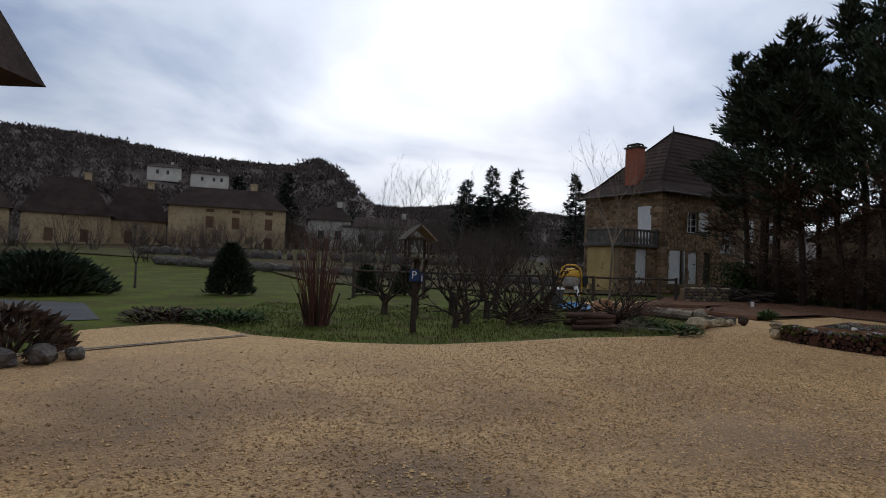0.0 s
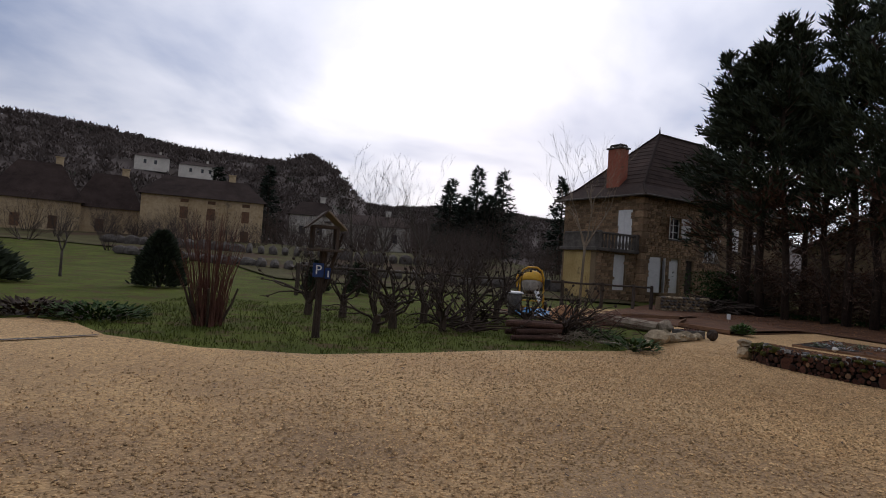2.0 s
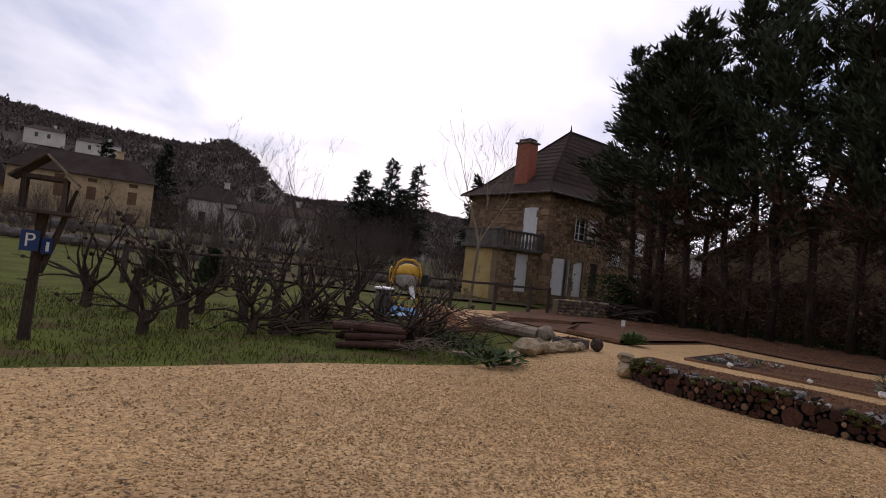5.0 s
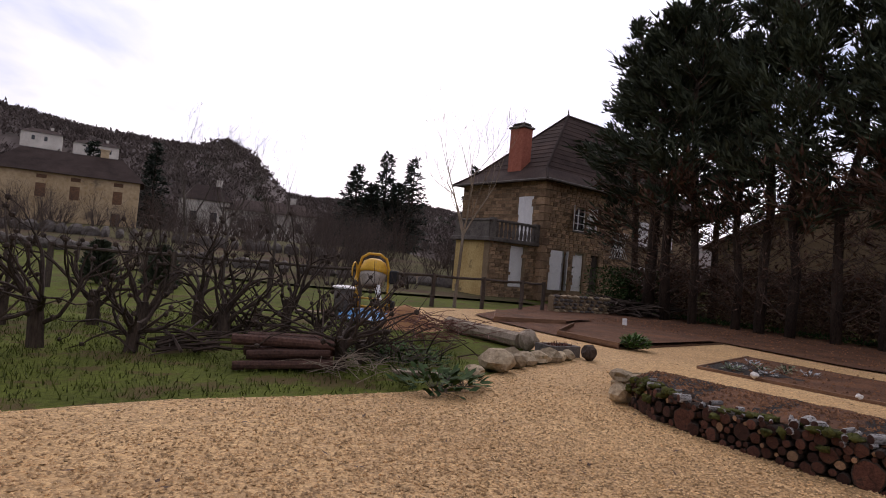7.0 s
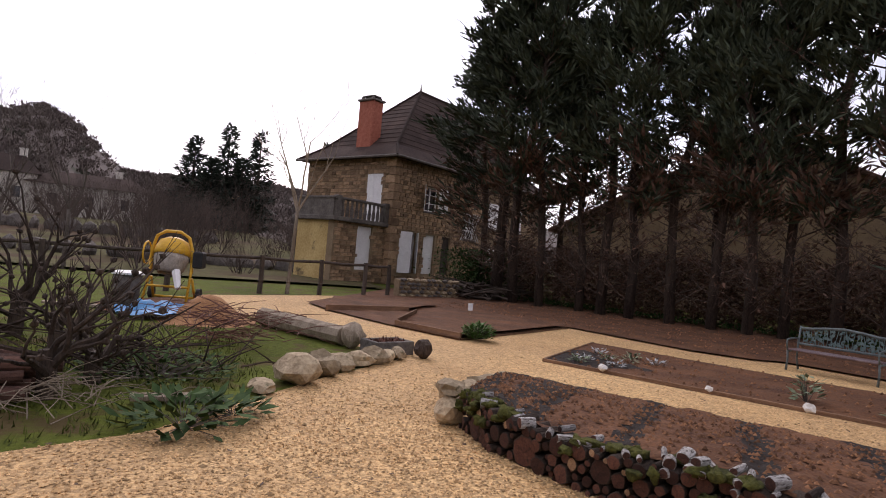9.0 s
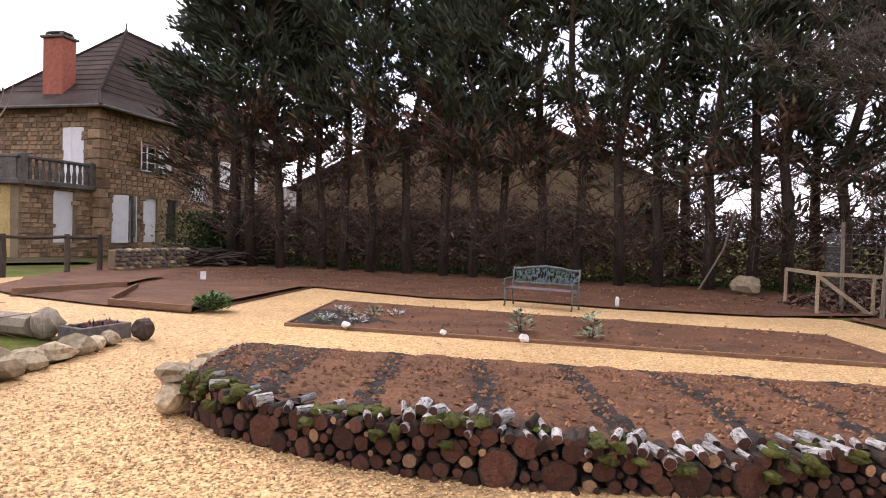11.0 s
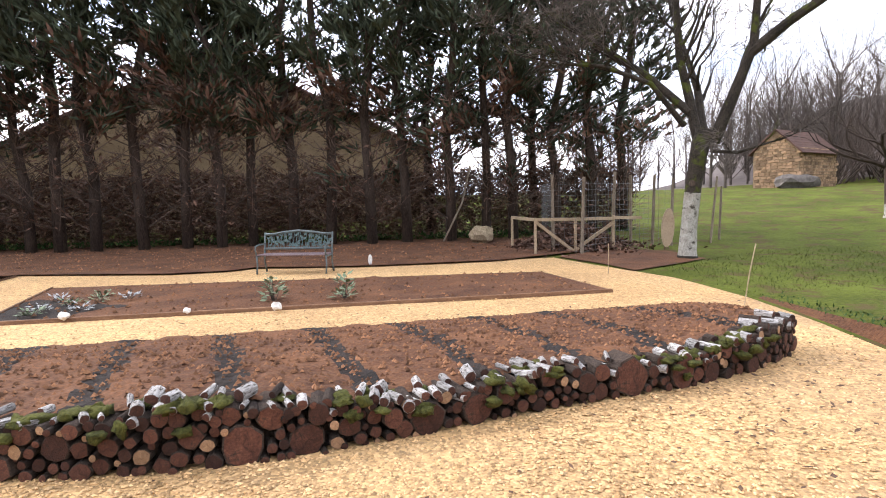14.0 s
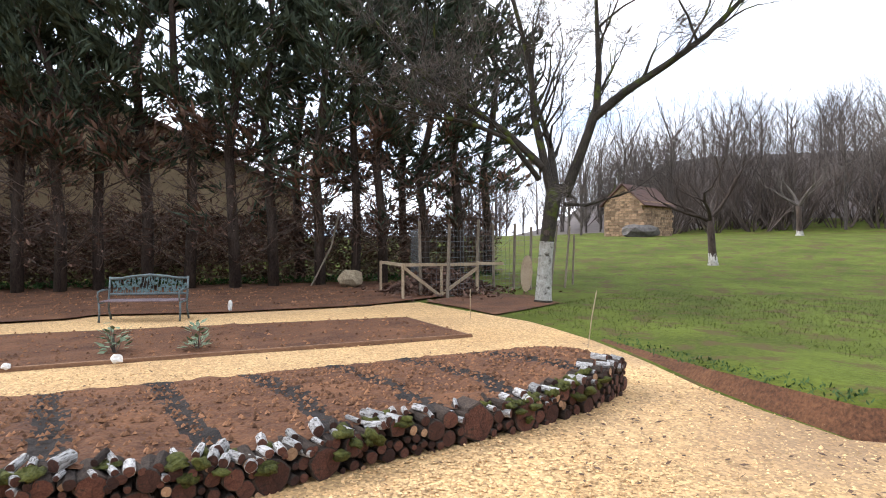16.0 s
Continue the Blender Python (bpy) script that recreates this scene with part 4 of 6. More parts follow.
# ---- wire compound and gate ----
def post(p, h, r, lean, mat, name, label, cat, group, seed):
    rng = random.Random(seed)
    s = Shape()
    s.tube([(0, 0, -0.1), (lean[0] * 0.5 + rng.uniform(-0.01, 0.01), lean[1] * 0.5, h * 0.5), (lean[0], lean[1], h)], [r, r * 0.95, r * 0.85], 7)
    ob = solo(name, s, mat, label, cat, group)
    ob.location = (p[0], p[1], ground_height(p[0], p[1]))
    return ob


POSTS = [(21.7, 11.85, 2.05), (21.2, 11.05, 1.95), (22.6, 10.45, 2.1), (23.4, 10.0, 2.0), (24.1, 9.45, 2.0), (23.9, 8.95, 1.9), (25.2, 8.3, 1.9), (24.6, 7.9, 1.9), (25.6, 7.6, 1.6)]
for k, (x, y, h) in enumerate(POSTS):
    post((x, y), h, 0.045 if k < 6 else 0.035, ((-0.02, 0.05, -0.05, 0.02, -0.03, 0.04, 0.2, -0.15, 0.1)[k] * 0.6, (0.03, -0.06, -0.09, 0.02, -0.05, -0.04, -0.2, -0.15, -0.05)[k]), POST_WOOD, "compound_post", "weathered grey round post of wire compound", "post", "compound posts", k)


def wire_mesh(a, b, h):
    t = thing("wire_mesh_panel", at(0, 0), "grey wire mesh stretched between wooden posts", "wire fence", "wire panels")
    a, b = Vector((*a, 0)), Vector((*b, 0))
    n = int((b - a).length / 0.16)
    s = Shape()
    for k in range(n + 1):
        p = a.lerp(b, k / n)
        s.tube([p, p + Vector((0, 0, h))], [0.004, 0.004], 3, False)
    for k in range(13):
        z = h * (k + 0.5) / 13
        s.tube([a + Vector((0, 0, z)), b + Vector((0, 0, z))], [0.004, 0.004], 3, False)
    part("wires", s, WIRE, t)


for k in range(5):
    wire_mesh(POSTS[k][:2], POSTS[k + 1][:2], 1.85)
wire_mesh(POSTS[0][:2], (25.8, 13.0), 1.85)


def rail(pts, r, mat, name, label, cat="rail", group=""):
    s = Shape()
    s.tube(pts, [r] * len(pts), 6)
    return solo(name, s, mat, label, cat, group)


def gate():
    t = thing("wooden_gate", at(0, 0), "low pale timber gate fence with diagonal braces", "gate")
    a, b, c = Vector((22.6, 13.2, 0)), Vector((20.85, 12.15, 0)), Vector((23.0, 9.7, 0))
    for p, h in ((a, 0.92), (b, 0.95), (b.lerp(c, 0.36), 0.85), (b.lerp(c, 0.72), 0.95)):
        s = Shape()
        s.tube([p + Vector((0, 0, -0.05)), p + Vector((0, 0, h))], [0.04, 0.037], 7)
        part("gate_post", s, CUT_WOOD, t)
    for p, q, z1, z2 in ((a, b, 0.9, 0.9), (b, b.lerp(c, 0.72), 0.9, 0.86), (b, b.lerp(c, 0.34), 0.85, 0.05), (b.lerp(c, 0.34), b.lerp(c, 0.72), 0.05, 0.75), (b.lerp(c, 0.72), b.lerp(c, 1.0), 0.88, 0.85)):
        s = Shape()
        d = q - p
        m = look(p.lerp(q, 0.5) + Vector((0, 0, (z1 + z2) / 2)), q + Vector((0, 0, z2)))
        s.box(m, 0.05, 0.08, math.hypot(d.length, z2 - z1), 0.005)
        part("gate_rail", s, CUT_WOOD, t)


gate()


def leaf_heap():
    rng = random.Random(8)
    s = Shape()
    for k in range(5000):
        x, y = rng.gauss(23.2, 0.75), rng.gauss(11.6, 0.8)
        hh = 0.75 * math.exp(-((x - 23.2) ** 2 + (y - 11.6) ** 2) / 1.6)
        p = Vector((x, y, rng.uniform(0.0, max(0.05, hh))))
        e = Vector((rng.uniform(-1, 1), rng.uniform(-1, 1), rng.uniform(-0.2, 0.6))).normalized()
        s.leaf(p, e, Vector((rng.uniform(-1, 1), rng.uniform(-1, 1), 1)), rng.uniform(0.1, 0.2), rng.uniform(0.05, 0.1))
    solo("leaf_heap", s, BROWN_NEEDLE, "heap of dry brown leaves inside the wire compound", "leaf heap", "", "stuff")


leaf_heap()
stone(24.0, 14.6, 0.05, (0.42, 0.3, 0.3), 300, "pale round boulder by the hedge", LIMESTONE, "")


def round_tub():
    """A pale board leaning behind the walnut."""
    s = Shape()
    n = 20
    ring = [(math.cos(2 * math.pi * i / n) * 0.16, math.sin(2 * math.pi * i / n) * 0.5) for i in range(n)]
    vs = [Vector((0.0, x, z + 0.5)) for x, z in ring] + [Vector((0.06, x, z + 0.5)) for x, z in ring]
    s.add(vs, [tuple(range(n)), tuple(reversed(range(n, 2 * n)))] + [(i, i + n, (i + 1) % n + n, (i + 1) % n) for i in range(n)])
    ob = solo("oval_board", s, CUT_WOOD, "pale oval board leaning behind the walnut trunk", "board")
    ob.matrix_world = pose(22.2, 9.05, 0.12, 4, 6, 10)


round_tub()
rail([(14.75, 8.05, -0.05), (14.82, 7.98, 0.45), (14.95, 7.9, 0.82)], 0.008, CUT_WOOD, "garden_cane", "thin pale stick standing beside the path", "stick", "garden sticks")
rail([(17.5, 10.05, -0.05), (17.55, 10.05, 0.6)], 0.008, CUT_WOOD, "garden_cane", "thin pale stick standing beside the path", "stick", "garden sticks")
rail([(24.0, 15.9, 0), (24.3, 15.3, 1.3), (24.3, 15.0, 2.5)], 0.03, POST_WOOD, "leaning_pole", "thin grey pole leaning against the hedge", "pole")


# ---- stone shed ----
def stone_wall_pieces(parent, length, height, seed, mesh_pool, cover, top=None):
    """Rubble stones set proud of a mortar wall in its own x-z plane."""
    rng = random.Random(seed)
    z = 0.05
    while z < height - 0.05:
        x = rng.uniform(0, 0.2)
        hh = rng.uniform(0.15, 0.26)
        while x < length - 0.1:
            w = rng.uniform(0.22, 0.5)
            cx, cz = x + w / 2, z + hh / 2
            if not any(a - 0.05 < cx < b + 0.05 and c - 0.05 < cz < d + 0.05 for a, b, c, d in cover) and (top is None or cz < top(cx)):
                ob = part("stone", rng.choice(mesh_pool), WALL_STONE, parent)
                ob.matrix_local = pose(cx, -0.005, cz, 0, rng.uniform(-4, 4), 0) @ Matrix.Diagonal((w * 0.94, 1, hh * 0.9, 1))
            x += w
        z += hh


def stone_pool():
    pool = []
    for k in range(6):
        rng = random.Random(400 + k)
        s = Shape()
        c = [(-0.5, -0.5), (0.5, -0.5), (0.5, 0.5), (-0.5, 0.5)]
        c = [(x + rng.uniform(-0.08, 0.08), z + rng.uniform(-0.08, 0.08)) for x, z in c]
        vs = [Vector((x, 0.02, z)) for x, z in c] + [Vector((x * 0.8, -0.03 - rng.uniform(0, 0.015), z * 0.8)) for x, z in c]
        s.add(vs, [(4, 5, 6, 7), (0, 1, 5, 4), (1, 2, 6, 5), (2, 3, 7, 6), (3, 0, 4, 7)])
        me = s.mesh("stone")
        me.materials.append(WALL_STONE)
        pool.append(me)
    return pool


STONES = stone_pool()


def stone_shed():
    x0, y0 = 53.5, 3.5
    z0 = ground_height(53, 1) - 0.1
    t = thing("stone_shed", pose(x0, y0, z0, 0, 0, -122), "small rubble stone shed with a red tile roof", "shed")
    W, D, H, P = 3.0, 6.2, 2.6, 4.0
    g = Shape()
    th = 0.4
    g.add([Vector(v) for v in ((0, 0, 0), (W, 0, 0), (W, 0, H), (W * 0.5, 0, P), (0, 0, H), (0, th, 0), (W, th, 0), (W, th, H), (W * 0.5, th, P), (0, th, H))],
          [(0, 1, 2, 3, 4), (9, 8, 7, 6, 5), (0, 5, 6, 1), (1, 6, 7, 2), (2, 7, 8, 3), (3, 8, 9, 4), (4, 9, 5, 0)])
    gw = part("gable_wall", g, MORTAR, t)
    stone_wall_pieces(gw, W, P, 5, STONES, [], lambda x: H + (P - H) * (1 - abs(x - W / 2) / (W / 2)) - 0.08)
    for nm, x in (("side_wall", W), ("side_wall", 0.4)):
        s = Shape()
        s.box(pose(0, 0, 0), D - 0.4, 0.4, H)
        w = part(nm, s, MORTAR, t)
        w.matrix_local = pose(x - 0.2, 0.4 + (D - 0.4) / 2, H / 2, 0, 0, 90)
        if x == W:
            holder = new("stone_facing")
            holder.parent = t
            holder.matrix_local = pose(W, 0.0, 0, 0, 0, 90)
            stone_wall_pieces(holder, D, H, 6, STONES, [])
    b = Shape()
    b.box(pose(W / 2, D - 0.2, H / 2), W - 0.8, 0.4, H)
    part("back_wall", b, MORTAR, t)
    for sx in (-1, 1):
        r = Shape()
        e = W / 2 + 0.3
        run = math.hypot(e, (P - H) * e / (W / 2))
        ang = math.degrees(math.atan2(P - H, W / 2))
        r.box(pose(0, 0, 0), run, D + 0.4, 0.1, 0.02)
        for k in range(int(run / 0.3)):
            r.tube([(-run / 2 + k * 0.3 + 0.15, -D / 2 - 0.22, 0.05), (-run / 2 + k * 0.3 + 0.15, D / 2 + 0.22, 0.05)], [0.02, 0.02], 4)
        ob = part("roof_slope", r, ROOF_RED, t)
        ob.matrix_local = pose(W / 2 + sx * e / 2, D / 2, P + 0.07 - (P - H) * e / W, 0, sx * ang, 0)
    return t


stone_shed()
stone(51.5, 1.2, ground_height(51.5, 1.2) - 0.1, (1.5, 0.5, 0.55), 310, "grey rubble heap in front of the stone shed", GREY_STONE, "")


# ---- stone house ----
def window_unit(parent, m, w, h, shutters=True, lattice=False, door=False, open_angle=12):
    """Frame, panes and bars in a wall opening whose lower left corner is m; shutters folded back on the wall."""
    win = new("french_door" if door else "window")
    win.parent = parent
    win.matrix_local = m
    fr = Shape()
    for x in (0.035, w - 0.035):
        fr.box(pose(x, 0.12, h / 2), 0.07, 0.07, h)
    for z in (0.035, h - 0.035):
        fr.box(pose(w / 2, 0.12, z), w - 0.14, 0.07, 0.07)
    fr.box(pose(w / 2, 0.118, h / 2), 0.08, 0.06, h - 0.14)
    rows = 4 if h > 1.6 else 3
    for k in range(1, rows):
        fr.box(pose(w / 2, 0.119, h * k / rows), w - 0.14, 0.045, 0.035)
    part("window_frame", fr, WHITE_PAINT, win)
    gl = Shape()
    gl.box(pose(w / 2, 0.13, h / 2), w - 0.13, 0.012, h - 0.13)
    part("pane", gl, GLASS_DARK, win)
    if shutters:
        for side in (-1, 1):
            s = Shape()
            s.box(pose(side * w / 4, 0, h / 2), w / 2, 0.035, h, 0.004)
            for z in (0.2, 0.5, 0.8):
                s.box(pose(side * w / 4, -0.025, h * z), w / 2 - 0.06, 0.018, 0.09)
            ob = part("shutter", s, WHITE_PAINT, win, "white painted wooden shutter")
            ob.matrix_local = pose(0 if side < 0 else w, -0.075, 0, 0, 0, side * -open_angle)
    if not door:
        si = Shape()
        si.box(pose(w / 2, -0.02, -0.05), w + 0.2, 0.3, 0.1, 0.01)
        part("window_sill", si, GREY_STONE, win)
    return win


def stone_house():
    t = thing("stone_house", pose(14.2, 38.5, 0.05, 0, 0, 31), "two-storey ochre stone house with hipped tile roof", "house")
    W, L, H, TH = 7.0, 16.0, 6.75, 0.5
    opens = [(2.6, 3.8, 4.15, 5.55), (0.75, 2.15, 0.65, 2.85), (2.75, 3.75, 0.65, 2.85), (4.4, 5.2, 0.65, 2.85), (6.3, 7.7, 2.9, 4.5), (9.0, 10.2, 3.8, 5.4), (12.0, 13.2, 3.8, 5.4), (9.0, 10.2, 0.9, 2.5)]
    w = part("front_wall", wall_with_openings(L, H, TH, opens), MORTAR, t)
    stone_wall_pieces(w, 8.2, H, 61, STONES, opens)
    lo = [(W - 2.0, W - 0.85, 3.2, 5.8)]
    w2 = part("side_wall", wall_with_openings(W - TH - 0.003, H, TH, [(lo[0][0], lo[0][1], 3.2, 5.8)]), MORTAR, t)
    w2.matrix_local = pose(0, W, 0, 0, 0, -90)
    stone_wall_pieces(w2, W - TH, H, 62, STONES, [(lo[0][0], lo[0][1], 3.2, 5.8)])
    b = Shape()
    b.box(pose(L / 2, W - TH / 2, H / 2), L - 2 * TH, TH, H)
    part("back_wall", b, MORTAR, t)
    b = Shape()
    b.box(pose(L - TH / 2, TH + (W - TH) / 2, H / 2), TH, W - TH, H)
    part("end_wall", b, MORTAR, t)
    fl = Shape()
    fl.box(pose(L / 2, W / 2, 3.1), L - 2 * TH - 0.01, W - 2 * TH - 0.01, 0.2)
    part("upper_floor", fl, DARK_POST, t)
    # quoins
    for k in range(15):
        s = Shape()
        a, c = (0.6, 0.35) if k % 2 else (0.35, 0.6)
        s.box(pose(a / 2 - 0.06, -0.02, 0.22 + k * 0.44), a, 0.1, 0.4, 0.02)
        s.box(pose(-0.02, c / 2 - 0.02, 0.22 + k * 0.44), 0.1, c, 0.4, 0.02)
        part("quoin", s, WALL_STONE, t)
    # bell-cast hipped roof with a ridge
    rf = Shape()
    over = 0.55
    rings = [(-over, H - 0.1), (0.55, H + 0.75), (W / 2 - 0.02, H + 5.2)]
    vs = []
    for ins, z in rings:
        hx = ins * 1.55 if ins > 1 else ins
        vs += [Vector((hx, ins, z)), Vector((L - hx, ins, z)), Vector((L - hx, W - ins, z)), Vector((hx, W - ins, z))]
    fs = [(3, 2, 1, 0), (8, 9, 10, 11)]
    for r in range(2):
        for i in range(4):
            j = (i + 1) % 4
            fs.append((r * 4 + i, r * 4 + j, r * 4 + 4 + j, r * 4 + 4 + i))
    rf.add(vs, fs)
    roof = part("roof", rf, SLATE, t)
    hips = Shape()
    for i in range(4):
        hips.tube([vs[i], vs[4 + i], vs[8 + i]], [0.09, 0.09, 0.09], 6)
    hips.tube([vs[8], vs[9]], [0.1, 0.1], 6)
    part("hip_tiles", hips, SLATE, t)
    fin = Shape()
    fin.tube([vs[8] + Vector((0, 0, 0)), vs[8] + Vector((0, 0, 0.2)), vs[8] + Vector((0, 0, 0.55))], [0.1, 0.06, 0.015], 6)
    part("finial", fin, GREY_STONE, t)
    cr = Shape()
    n = 0
    for face in (0, 3):
        for k in range(13):
            f0 = (k + 0.5) / 13
            a, c = vs[4 + face].lerp(vs[8 + face], f0), vs[4 + (face + 1) % 4].lerp(vs[8 + (face + 1) % 4], f0)
            cr.tube([a, c], [0.028, 0.028], 4, False)
    part("tile_courses", cr, SLATE, t)
    gut = Shape()
    gut.tube([vs[0], vs[1]], [0.07, 0.07], 6)
    gut.tube([vs[3], vs[0]], [0.07, 0.07], 6)
    part("gutter", gut, GREY_STONE, t)
    # chimney on the side slope
    ch = new("chimney")
    ch.parent = t
    ch.matrix_local = pose(0.85, 3.1, H + 0.3)
    s = Shape()
    s.box(pose(0, 0, 1.5), 0.75, 1.1, 3.0, 0.02)
    part("chimney_stack", s, BRICK, ch, "red brick chimney stack", False)
    s = Shape()
    s.box(pose(0, 0, 3.06), 0.95, 1.3, 0.12, 0.02)
    s.box(pose(0, 0, 3.3), 0.6, 0.9, 0.08, 0.02)
    for x in (-0.3, 0.3):
        for y in (-0.4, 0.4):
            s.box(pose(x, y, 3.18), 0.12, 0.12, 0.16)
    part("chimney_cap", s, GREY_STONE, ch)
    # windows
    window_unit(t, pose(2.6, 0.1, 4.15), 1.2, 1.4, True, open_angle=40)
    window_unit(t, pose(0.75, 0.1, 0.65), 1.4, 2.2, True, False, True, 130)
    window_unit(t, pose(6.3, 0.1, 2.9), 1.4, 1.6, False)
    window_unit(t, pose(9.0, 0.1, 3.8), 1.2, 1.6, True, open_angle=165)
    window_unit(t, pose(12.0, 0.1, 3.8), 1.2, 1.6, True, open_angle=165)
    window_unit(t, pose(9.0, 0.1, 0.9), 1.2, 1.6, True, open_angle=165)
    window_unit(t, pose(0.1, 2.0, 3.2, 0, 0, -90), 1.15, 2.6, True, False, True, 172)
    for x, wd, h, mt in ((2.75, 1.0, 2.2, WHITE_PAINT), (4.4, 0.8, 2.2, DARK_POST)):
        s = Shape()
        s.box(pose(x + wd / 2, 0.14, 0.65 + h / 2), wd, 0.06, h, 0.01)
        s.box(pose(x + wd / 2, 0.1, 0.65 + h * 0.3), wd - 0.25, 0.03, h * 0.4, 0.008)
        part("door_leaf", s, mt, t)
    # lattice screen
    la = Shape()
    for k in range(9):
        la.tube([(6.1 + 0.24 * k, -0.06, 2.8), (6.1 + 0.24 * ((k + 4) % 9), -0.06, 4.5)], [0.02, 0.02], 4)
    part("trellis", la, WHITE_PAINT, t, "white wooden trellis")
    # porch with a balustraded terrace on it
    po = new("porch")
    po.parent = t
    PX, PY = 3.6, 2.7
    s = wall_with_openings(PX - 0.01, 2.95, 0.4, [(1.55, 2.6, 0.65, 2.85)])
    pw = part("porch_wall", s, MORTAR, po)
    pw.matrix_local = pose(-PX, 0.3, 0)
    stone_wall_pieces(pw, PX, 2.95, 64, STONES, [(1.55, 2.6, 0.65, 2.85)])
    s = Shape()
    s.box(pose(-PX + 0.2, 0.7 + (PY - 0.4) / 2, 1.475), 0.4, PY - 0.4, 2.95)
    part("porch_side", s, PLASTER, po, "yellowish rendered side wall")
    s = Shape()
    s.box(pose(-PX / 2 + 0.2, 0.3 + PY + 0.2, 1.475), PX - 0.42, 0.4, 2.95)
    part("porch_back", s, MORTAR, po)
    s = Shape()
    s.box(pose(-1.525, 0.42, 1.75), 1.04, 0.06, 2.18, 0.01)
    part("porch_door", s, WHITE_PAINT, po, "white closed door shutter")
    s = Shape()
    s.box(pose(-PX / 2 - 0.12, 0.3 + PY / 2, 3.06), PX + 0.22, PY + 0.4, 0.22, 0.03)
    part("terrace_slab", s, GREY_STONE, po)
    z0 = 3.17
    s = Shape()
    s.box(pose(-PX / 2 - 0.1, 0.28, z0 + 0.88), PX + 0.12, 0.24, 0.12, 0.02)
    s.box(pose(-PX - 0.04, 0.3 + PY / 2, z0 + 0.882), 0.24, PY - 0.22, 0.12, 0.02)
    part("coping", s, GREY_STONE, po)
    s = Shape()
    s.box(pose(-PX - 0.04, 0.3 + PY / 2, z0 + 0.41), 0.16, PY, 0.82)
    part("parapet", s, GREY_STONE, po)
    for k in range(10):
        x = -PX + 0.45 + k * 0.3
        s = Shape()
        s.tube([(x, 0.28, z0), (x, 0.28, z0 + 0.15), (x, 0.28, z0 + 0.3), (x, 0.28, z0 + 0.6), (x, 0.28, z0 + 0.82)], [0.07, 0.09, 0.1, 0.05, 0.075], 8)
        part("baluster", s, GREY_STONE, po)
    for x in (-PX + 0.1, -0.2):
        s = Shape()
        s.box(pose(x, 0.28, z0 + 0.5), 0.3, 0.3, 1.0, 0.02)
        part("newel", s, GREY_STONE, po)
    return t


stone_house()


def neighbour_barn():
    """Stone gable of a barn behind the conifers."""
    t = thing("stone_barn", pose(30.4, 30.4, 0, 0, 0, -58), "large stone barn behind the conifers", "barn")
    W, H, P, D = 21.0, 4.0, 9.0, 14.0
    g = Shape()
    g.add([Vector(v) for v in ((-W / 2, 0, 0), (W / 2, 0, 0), (W / 2, 0, H), (0, 0, P), (-W / 2, 0, H), (-W / 2, D, 0), (W / 2, D, 0), (W / 2, D, H), (0, D, P), (-W / 2, D, H))],
          [(0, 1, 2, 3, 4), (9, 8, 7, 6, 5), (1, 6, 7, 2), (4, 9, 5, 0)])
    part("barn_wall", g, MORTAR, t)
    for sx in (-1, 1):
        r = Shape()
        run = math.hypot(W / 2 + 0.5, (P - H) * (W / 2 + 0.5) / (W / 2))
        r.box(pose(0, 0, 0), run, D + 0.8, 0.2, 0.03)
        ob = part("roof_slope", r, ROOF_RED, t)
        ob.matrix_local = pose(sx * (W / 4 + 0.25), D / 2, P + 0.12 - (P - H) * (W / 4 + 0.25) / (W / 2), 0, sx * math.degrees(math.atan2(P - H, W / 2)), 0)


neighbour_barn()


# ---- grass island: coppiced shrubs, sign, bird table, canes, logs ----
def pollard(x, y, h, seed, label="dark pollarded shrub with knobbly bare stems", n=5, thick=0.048, group="pollarded shrubs", spread=0.6):
    rng = random.Random(seed)
    t = thing("pollarded_shrub", at(x, y), label, "shrub", group)
    tr = Shape()
    tr.tube([(0, 0, -0.05), (rng.uniform(-0.05, 0.05), rng.uniform(-0.05, 0.05), h * 0.32)], [thick * 2.2, thick * 1.8], 7)
    part("stump", tr, BARK, t)
    cr, tw = Shape(), Shape()
    for k in range(n):
        w = 2 * math.pi * (k + rng.uniform(-0.3, 0.3)) / n
        tips = []
        grow(cr, Vector((0, 0, h * rng.uniform(0.1, 0.3))), Vector((math.cos(w) * spread, math.sin(w) * spread, 0.8)).normalized(), h * rng.uniform(0.4, 0.65), thick * rng.uniform(0.65, 1.1), 1, rng, 0.8, 0.06, 6, tips, 4, 0.42)
        for p, d in tips:
            cr.lump(p, thick * 0.9, rng, 1, 0.3, 1)
            for _ in range(rng.randint(1, 3)):
                e = (d + Vector((rng.uniform(-0.6, 0.6), rng.uniform(-0.6, 0.6), rng.uniform(0, 0.6)))).normalized()
                tw.tube([p, p + e * rng.uniform(0.1, 0.35)], [0.006, 0.003], 3, False)
    part("branchwork", cr, BARK, t)
    part("brushwood", tw, BRUSH_WOOD, t)
    return t


